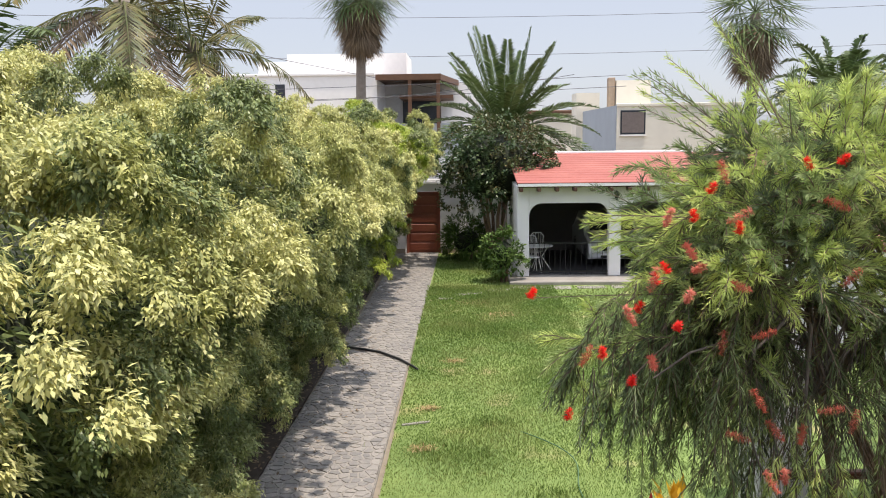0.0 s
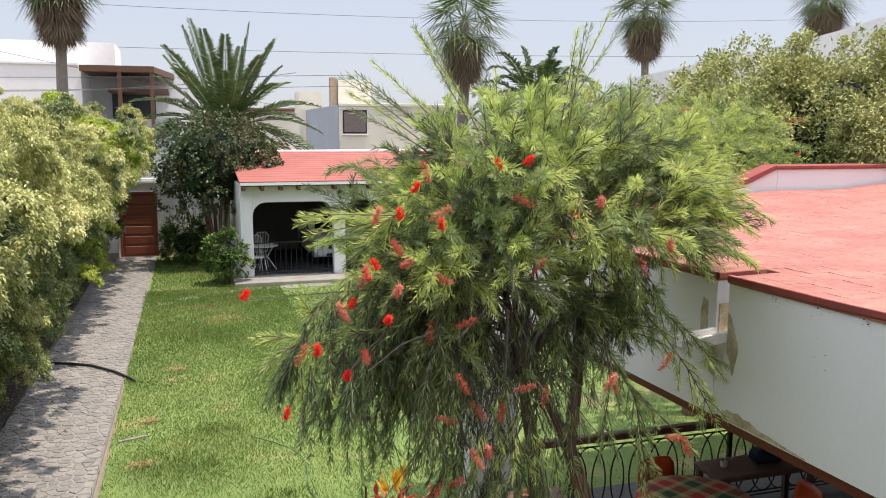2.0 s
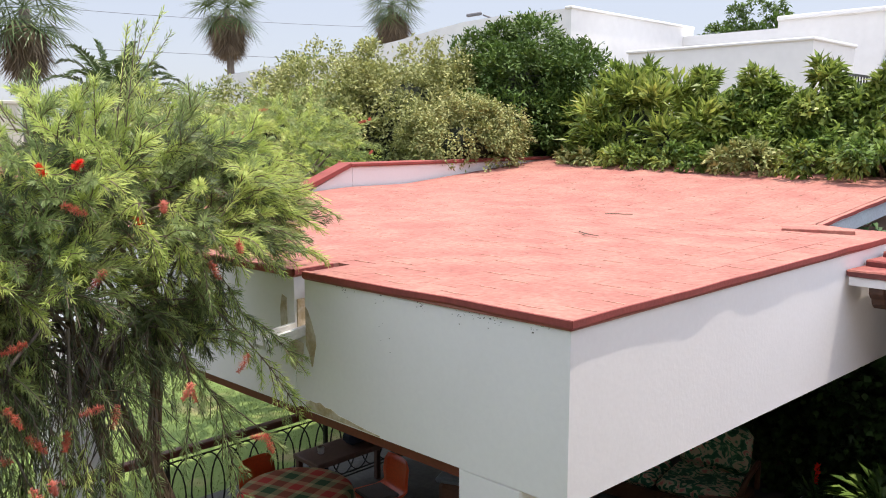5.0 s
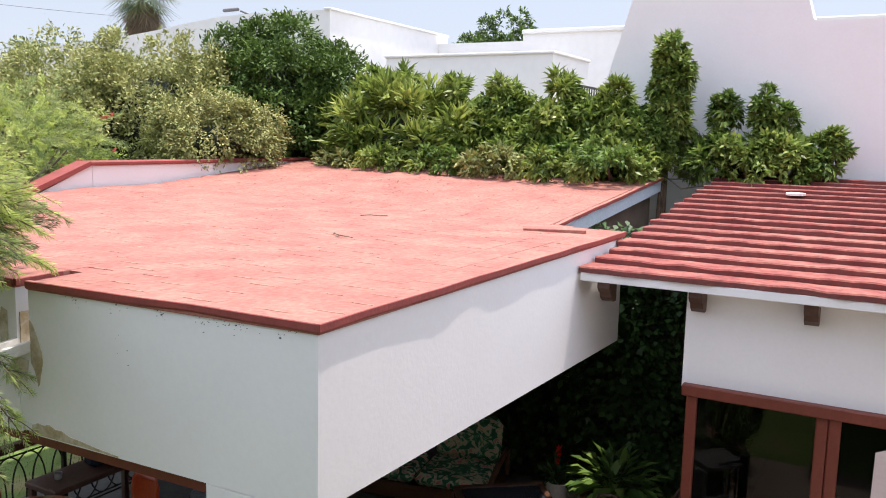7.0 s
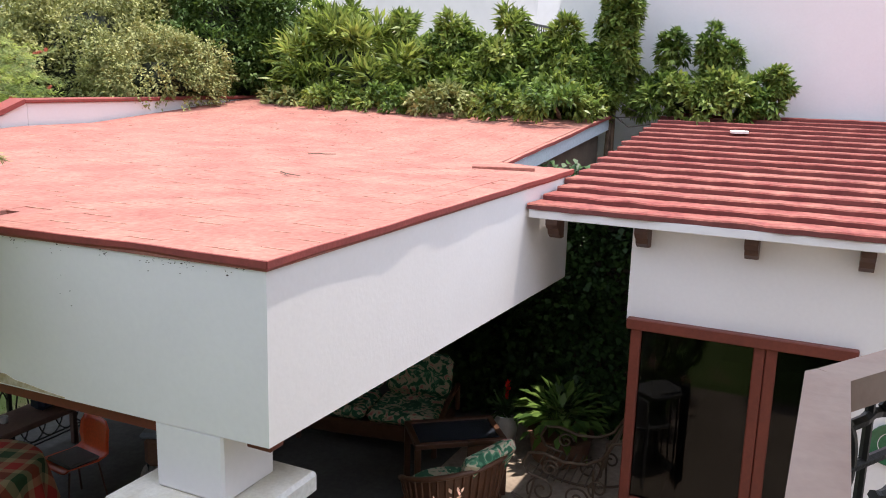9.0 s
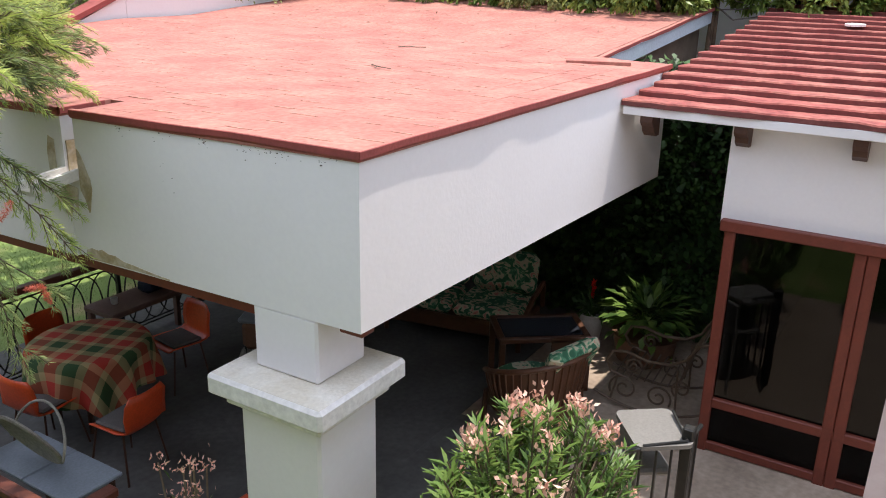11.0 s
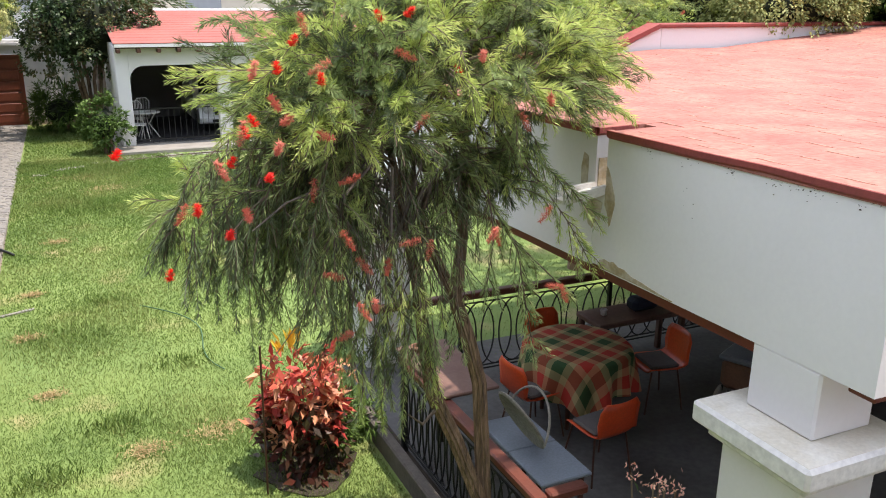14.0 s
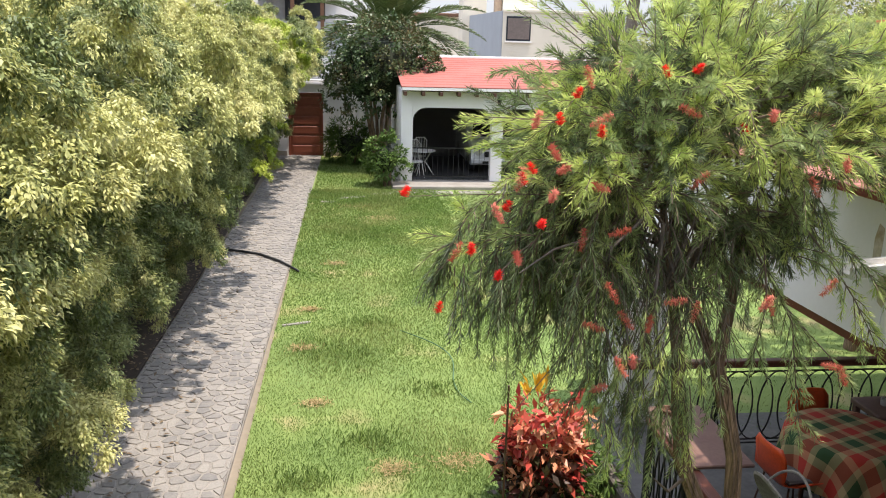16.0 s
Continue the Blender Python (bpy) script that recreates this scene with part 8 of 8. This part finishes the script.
def build_oleander():
    o = thing("oleander", "oleander bush with narrow leaves and salmon-pink flowers", "shrub", at=(4.12, 1.90, 0.0))
    rnd = random.Random(8)
    bases, ways, ups, lens, tips = [], [], [], [], []
    st = Shape()
    for k in range(120):
        a, r = rnd.uniform(0, 2 * math.pi), math.sqrt(rnd.uniform(0, 1))
        x, y = math.cos(a) * r * 1.30, math.sin(a) * r * 0.58
        z = 1.62 - 0.62 * r * r + rnd.uniform(-0.12, 0.10) - max(0.0, x) * 0.28
        top = np.array([x, y, z])
        st.tube([(x * 0.15, y * 0.2, 0), (x * 0.55, y * 0.6, z * 0.6), tuple(top)], [0.014, 0.010, 0.005], 5, caps=False)
        axis = unit(np.array([x * 0.45, y * 0.5, 0.9]))
        m = 34
        q = RNG.uniform(0, 0.42, m)
        b = top - np.outer(q, axis)
        rad = RNG.normal(0, 1, (m, 3))
        rad = unit(rad - np.outer(rad @ axis, axis))
        bases.append(b)
        ways.append(axis * 0.75 + rad * 0.8)
        ups.append(np.tile(axis, (m, 1)))
        lens.append(0.125 * RNG.uniform(0.7, 1.15, m))
        tips.append((top, axis, r))
    part("foliage", leaves("foliage", np.concatenate(bases), np.concatenate(ways), np.concatenate(ups), np.concatenate(lens), 0.024, OLEANDER_LEAF, 0.15), None, o)
    tagged(part("stem_mass", st, TWIG, o), kind="stuff")
    for k, (top, axis, r) in enumerate(tips[:34]):
        m = 24
        c = top + axis * 0.04 + RNG.normal(0, 0.034, (m, 3))
        d = unit(axis + RNG.normal(0, 0.7, (m, 3)))
        tagged(part("flower_head", leaves("flower_head", c, d, RNG.normal(0, 1, (m, 3)), 0.046 * RNG.uniform(0.7, 1.3, m), 0.026, PINK_FLOWER, 0.1), None, o), kind="stuff")
    # a thin flowering plant on the patio side of the pillar
    f = thing("pink_flower_plant", "thin plant with pale pink flower heads beside the pillar", "plant", at=(2.98, 3.45, 0.0))
    for k in range(9):
        x, y = rnd.uniform(-0.16, 0.12), rnd.uniform(-0.2, 0.2)
        z = rnd.uniform(0.9, 1.55)
        part("stem", Shape().tube([(x * 0.3, y * 0.3, 0), (x, y, z)], 0.006, 5), TWIG, f)
        c = np.array([x, y, z]) + RNG.normal(0, 0.03, (20, 3))
        tagged(part("flower_head", leaves("flower_head", c, RNG.normal(0, 1, (20, 3)) + np.array([0, 0, 0.6]), RNG.normal(0, 1, (20, 3)), 0.03, 0.014, PINK_FLOWER, 0.1), None, f), kind="stuff")
        part("foliage", clumps(np.array([[x * 0.7, y * 0.7, z * 0.7]]), np.array([[0, 0, 1.0]]), 14, 0.08, 0.1, 0.09, 0.025, "foliage", OLEANDER_LEAF), None, f)


build_oleander()


def build_croton():
    c = thing("croton", "croton bush with broad red, orange and yellow leaves", "shrub", at=(1.72, 6.62, 0.0))
    c.scale = (0.78, 0.78, 0.9)
    tagged(part("garden_stake", Shape().tube([(1.30, 6.28, 0.0), (1.31, 6.30, 0.75), (1.31, 6.30, 1.34)], 0.009, 6), DARK_WOOD), "thin dark stake standing beside the croton", "stake")
    # maroon leaves set low also stand for the shade at its foot
    for mtl, n, lo, hi, wide in ((CROTON_DARK, 66, 0.06, 0.75, 0.52), (CROTON_LEAF, 64, 0.45, 1.10, 0.44), (CROTON_PALE, 44, 0.35, 1.05, 0.48)):
        a, r = RNG.uniform(0, 2 * math.pi, n), wide * np.sqrt(RNG.uniform(0.15, 1.0, n))
        p = np.stack([r * np.cos(a), r * np.sin(a) * 0.85, RNG.uniform(lo, hi, n)], 1)
        part("foliage", clumps(p, unit(p * np.array([1, 1, 0.2]) + np.array([0, -0.1, 0.35])), 8, 0.045, 0.6, 0.155, 0.066, "foliage", mtl, 1.1), None, c)
    q = np.stack([RNG.uniform(-0.22, -0.05, 3), RNG.uniform(-0.1, 0.1, 3), RNG.uniform(1.15, 1.25, 3)], 1)
    part("new_leaves", clumps(q, np.tile([[0, 0, 1.0]], (3, 1)), 7, 0.03, 0.0, 0.2, 0.06, "new_leaves", YELLOW_LEAF, 0.5), None, c, "yellow new leaves")
    for k in range(7):
        a = k * 0.9
        part("stem", Shape().tube([(0.05 * math.cos(a), 0.05 * math.sin(a), 0), (0.22 * math.cos(a), 0.2 * math.sin(a), 0.5), (0.33 * math.cos(a), 0.28 * math.sin(a), 0.95)], [0.016, 0.012, 0.007], 6), TWIG, c)
    # dark soil patch that also stands for the shade under the bush
    setting("croton_bed", Shape().prism([(1.72 + (0.42 + 0.06 * math.sin(3 * a) + 0.03 * math.sin(7 * a)) * math.cos(a), 6.50 + (0.38 + 0.05 * math.cos(4 * a)) * math.sin(a)) for a in np.linspace(0, 2 * math.pi, 25)[:-1]], -0.02, 0.012), SOIL, "dark soil round the croton, doubling as its shade", "soil bed")


build_croton()


def build_hose():
    pts = [(-2.62, 15.9, 0.03), (-2.35, 15.75, 0.05), (-2.0, 15.6, 0.05), (-1.6, 15.35, 0.05), (-1.2, 14.85, 0.05), (-0.9, 14.35, 0.04), (-0.84, 14.25, 0.03)]
    tagged(part("garden_hose", Shape().tube(pts, 0.022, 8), HOSE, smooth=True), "black garden hose lying across the stone path", "hose")
    pts = [(0.75 + 0.9 * t + 0.25 * math.sin(t * 5), 11.2 - 2.4 * t, 0.03) for t in np.linspace(0, 1, 14)]
    tagged(part("green_hose", Shape().tube(pts, 0.007, 6), mat("green_hose_rubber", (0.06, 0.15, 0.07), 0.6), smooth=True), "thin green hose lying in the grass", "hose")
    tw = [(7.12, 4.92), (7.2, 4.86), (7.25, 4.80), (7.28, 4.70)]
    tagged(part("dry_twig", Shape().tube([(x, y, roof_z(x, y) + 0.006 + 0.006 * (i % 2)) for i, (x, y) in enumerate(tw)], 0.0045, 5), TWIG), "dry twig lying on the red roof", "twig")


build_hose()


def build_grass():
    """Blades on the lawn, thicker where the camera comes near, with taller tufts."""
    n1, n2 = 210000, 70000
    y = np.concatenate([5.5 + 16.8 * RNG.uniform(0, 1, n1) ** 1.5, 8.2 + 14.0 * RNG.uniform(0, 1, n2)])
    x = np.concatenate([RNG.uniform(-1.0, 2.36, n1), RNG.uniform(2.0, 12.5, n2)])
    y = np.concatenate([y, RNG.uniform(21.5, 28.4, 14000)])
    x = np.concatenate([x, RNG.uniform(-0.9, 1.4, 14000)])
    wide = (y > 8) & (y < 21) & (RNG.uniform(0, 1, len(y)) < 0.35)
    x = np.where(wide & (x < 2.36), x + RNG.uniform(0, 2.5, len(x)), x)
    t = len(x)
    tall = 1 + 1.3 * np.clip(bumpy(np.stack([x, y, 0 * x], 1), np.array([1.4, 1.1, 1.0]), 1.0) - 0.35, 0, 1)
    far = np.clip((y - 9) / 12, 0, 1)
    base = np.stack([x, y, 0 * x - 0.004], 1)
    way = np.stack([RNG.normal(0, 0.55, t), RNG.normal(0, 0.55, t), np.ones(t)], 1)
    tagged(part("grass", leaves("grass", base, way, RNG.normal(0, 1, (t, 3)), (0.034 + 0.02 * far) * tall * RNG.uniform(0.6, 1.3, t), 0.006 + 0.011 * far, GRASS_LEAF, 0.05), None), "short green grass blades on the lawn", "grass", "", "stuff")
    # weedy tufts
    for cx, cy, r in ((-0.2, 10.4, 0.55), (0.35, 11.6, 0.4), (0.25, 8.0, 0.3), (1.0, 9.2, 0.35), (-0.4, 7.2, 0.3)):
        m = 300
        b = RNG.normal(0, 1, (m, 3)) * np.array([r * 0.6, r * 0.4, 0])
        w = np.stack([RNG.normal(0, 0.5, m), RNG.normal(0, 0.5, m), np.ones(m)], 1)
        o = tagged(part("weed_tuft", leaves("weed_tuft", b, w, RNG.normal(0, 1, (m, 3)), 0.10 * RNG.uniform(0.5, 1.2, m), 0.012, GRASS_LEAF, 0.05), None), "darker weedy tuft in the lawn", "weeds", "weed tufts", "stuff")
        o.location = (cx, cy, -0.004)
    # worn straw patches
    for cx, cy, r in ((-0.55, 12.2, 0.10), (-0.6, 10.6, 0.13), (0.2, 20.0, 0.35), (-0.35, 8.9, 0.12), (1.1, 7.5, 0.20), (0.45, 7.4, 0.14), (0.75, 18.6, 0.40), (-0.2, 14.8, 0.16)):
        m = int(210 * (1 + r))
        b = RNG.normal(0, 1, (m, 3)) * np.array([r * 0.7, r * 0.45, 0])
        w = np.stack([RNG.normal(0, 1, m), RNG.normal(0, 1, m), RNG.uniform(0.1, 0.6, m)], 1)
        o = tagged(part("straw_patch", leaves("straw_patch", b, w, np.tile([0, 0, 1.0], (m, 1)), 0.07 * RNG.uniform(0.5, 1.2, m), 0.007 + 0.012 * r, STRAW, 0.05), None), "worn straw-coloured spot in the lawn", "dry grass", "straw patches", "stuff")
        o.location = (cx, cy, 0.022)
    # dry litter in the bed and on the path
    m = 1500
    b = np.stack([RNG.uniform(-3.1, -2.5, m), RNG.uniform(4, 28, m), np.full(m, 0.022)], 1)
    b2 = np.stack([RNG.uniform(-2.45, -1.6, 260), RNG.uniform(5, 27, 260), np.full(260, 0.036)], 1)
    b = np.concatenate([b, b2])
    w = np.stack([RNG.normal(0, 1, len(b)), RNG.normal(0, 1, len(b)), RNG.uniform(0, 0.25, len(b))], 1)
    tagged(part("leaf_litter", leaves("leaf_litter", b, w, np.tile([0, 0, 1.0], (len(b), 1)), 0.07, 0.035, DRY_LEAF, 0.1), None), "dry fallen leaves on soil and path", "leaves", "", "stuff")
    m = 130
    bx, by = RNG.uniform(8.6, 10.9, m), RNG.uniform(3.3, 8.7, m)
    zz = np.array([roof_z(a, c) for a, c in zip(bx, by)])
    w = np.stack([RNG.normal(0, 1, m), RNG.normal(0, 1, m), RNG.uniform(0, 0.2, m)], 1)
    tagged(part("roof_litter", leaves("roof_litter", np.stack([bx, by, zz + 0.012], 1), w, np.tile([0, 0, 1.0], (m, 1)), 0.045, 0.02, DRY_LEAF, 0.1), None), "dry leaves fallen on the red roof", "leaves", "", "stuff")


build_grass()


# ---- laid pieces: path stones, patio flags, roof tiles ----
def lay_path():
    stones = crazy_paving(path_x, 5.5, 28.6, 0.135, 0.013, random.Random(12))
    near = sorted(stones, key=lambda s: s[0][1])
    rest = Shape()
    rnd = random.Random(2)
    for k, ((cx, cy), poly) in enumerate(near):
        h = 0.016 + rnd.uniform(-0.003, 0.004)
        m = len(poly)
        v = [(x, y, 0.0) for x, y in poly] + [(x, y, h - 0.005) for x, y in poly] + [(x * 0.90, y * 0.90, h) for x, y in poly]
        f = [(i, (i + 1) % m, m + (i + 1) % m, m + i) for i in range(m)] + [(m + i, m + (i + 1) % m, 2 * m + (i + 1) % m, 2 * m + i) for i in range(m)] + [tuple(range(2 * m, 3 * m))]
        if k < 300:
            o = part("stone", Shape().add(v, f), PAVE_STONE, garden_path)
            o.location = (cx, cy, 0.006)
        else:
            rest.add([(x + cx, y + cy, z + 0.006) for x, y, z in v], f)
    tagged(part("far_stones", rest, PAVE_STONES, garden_path), "", "", "", "stuff")


lay_path()


def lay_roof_tiles():
    t = 0.25
    rest = Shape()
    rnd = random.Random(6)
    mesh = Shape().box(-t / 2 + 0.001, t / 2 - 0.001, -t / 2 + 0.0006, t / 2 - 0.0006, -0.016, 0.0, 0.0008).mesh("tile", RED_TILE)
    cells = []
    j = 0
    y = 2.485
    while y < 8.8:
        x = 3.29 + (t / 2 if j % 2 else 0.0) - t
        while x < 11.5:
            x0, x1 = x, x + t
            if j % 2 == 1 and x0 < 3.29 < x1:
                x0 = 3.29
            mx, my = (x0 + x1) / 2, y + t / 2
            if all(on_roof(a, b) for a, b in ((x0 + 0.02, y + 0.02), (x1 - 0.02, y + 0.02), (x0 + 0.02, y + t - 0.02), (x1 - 0.02, y + t - 0.02))):
                cells.append((x0, x1, y))
            x += t
        y += t
        j += 1
    for x0, x1, y in cells:
        mx, my = (x0 + x1) / 2, y + t / 2
        dz = rnd.uniform(-0.0004, 0.0004)
        if x1 - x0 > t - 1e-6 and mx < 6.9 and my < 7.2 and mx + my < 11.6:
            o = part("tile", mesh, None, patio_roof)
            o.matrix_basis = pose(mx, my, roof_z(mx, my) + dz, math.degrees(roof_z(mx, my + 0.5) - roof_z(mx, my - 0.5)) * (1.0 if my > 3.0 else 0.5) + rnd.uniform(-0.1, 0.1), -math.degrees(roof_z(mx + 0.5, my) - roof_z(mx - 0.5, my)) + rnd.uniform(-0.2, 0.2), rnd.uniform(-0.4, 0.4))
        else:
            q = [(x0 + 0.001, y + 0.0015), (x1 - 0.001, y + 0.0015), (x1 - 0.001, y + t - 0.0015), (x0 + 0.001, y + t - 0.0015)]
            v = [(a, b, roof_z(a, b) + dz - 0.014) for a, b in q] + [(a, b, roof_z(a, b) + dz - 0.001) for a, b in q] + [(mx + (a - mx) * 0.994, my + (b - my) * 0.994, roof_z(a, b) + dz) for a, b in q]
            rest.add(v, [(0, 1, 5, 4), (1, 2, 6, 5), (2, 3, 7, 6), (3, 0, 4, 7), (4, 5, 9, 8), (5, 6, 10, 9), (6, 7, 11, 10), (7, 4, 8, 11), (8, 9, 10, 11)])
    tagged(part("far_tiles", rest, RED_TILES, patio_roof), "", "", "", "stuff")
    # pale worn mortar along some of the short joints
    lips = Shape()
    for x0, x1, y in cells:
        if x0 < 3.37 or x0 > 9.5 or rnd.random() > 0.36:
            continue
        a = y + rnd.uniform(0.01, 0.08)
        b = y + t - rnd.uniform(0.01, 0.08)
        w0, w1, w2 = rnd.uniform(0.005, 0.009), rnd.uniform(0.007, 0.014), rnd.uniform(0.002, 0.005)
        m = (a + b) / 2 + rnd.uniform(-0.03, 0.03)
        ring = [(x0 - w0, a), (x0 + w2, a), (x0 + w1 * 0.6, m), (x0 + w2, b), (x0 - w2, b), (x0 - w1, m)]
        v = [(p, q, roof_z(p, q) - 0.004) for p, q in ring] + [(x0 + (p - x0) * 0.7, q, roof_z(p, q) + 0.0032) for p, q in ring]
        lips.add(v, [(k, (k + 1) % 6, 6 + (k + 1) % 6, 6 + k) for k in range(6)] + [tuple(range(6, 12))])
    tagged(part("mortar_lips", lips, SCUFF, patio_roof), "", "", "", "stuff")


lay_roof_tiles()


def fallen_twig(at, turn, size):
    z = roof_z(*at) + 0.004
    tw = thing("fallen_twig", "thin dry twig lying on the red roof", "twig", "", (*at, z), turn)
    part("stem", Shape().tube([(-0.26 * size, 0.05, 0.004), (-0.12 * size, -0.02, 0.012), (0.06 * size, -0.035, 0.010), (0.24 * size, 0.01, 0.004)], [0.003, 0.005, 0.005, 0.003], 6), TWIG, tw)
    part("side_shoot", Shape().tube([(0.06 * size, -0.035, 0.010), (0.12 * size, -0.10, 0.005)], [0.004, 0.002], 6), TWIG, tw)


fallen_twig((5.89, 4.26), -115, 0.75)


def build_roof_scraps():
    """Bare vines across the gap between the roofs, a pale flake on the stepped roof."""
    v = thing("bare_vine", "bare grey vine stems hanging across the gap between the roofs", "vine", at=(12.1, 2.9, 3.55))
    for pts in (((0.1, 0.5, 0.15), (0.0, 0.2, 0.0), (-0.05, -0.1, 0.02), (0.1, -0.5, 0.12), (0.2, -0.9, 0.30)), ((0.0, 0.3, 0.3), (-0.05, 0.0, 0.12), (0.1, -0.3, 0.05), (0.2, -0.6, 0.2)), ((0.0, 0.2, 0.0), (-0.1, 0.0, -0.12), (0.0, -0.4, -0.05))):
        part("stem", Shape().tube(pts, [0.012 - 0.002 * i for i in range(len(pts))], 6), GREY_TWIG, v)
    f = tagged(part("mortar_flake", Shape().prism([(0.17 * math.cos(a) * (1 + 0.2 * math.sin(3 * a)), 0.11 * math.sin(a)) for a in np.linspace(0, 6.283, 12)[:-1]], 0.0, 0.025), WHITE_WORN), "flat pale mortar flake lying on the stepped red roof", "flake")
    f.location = (10.9, 1.30, 3.485)


build_roof_scraps()
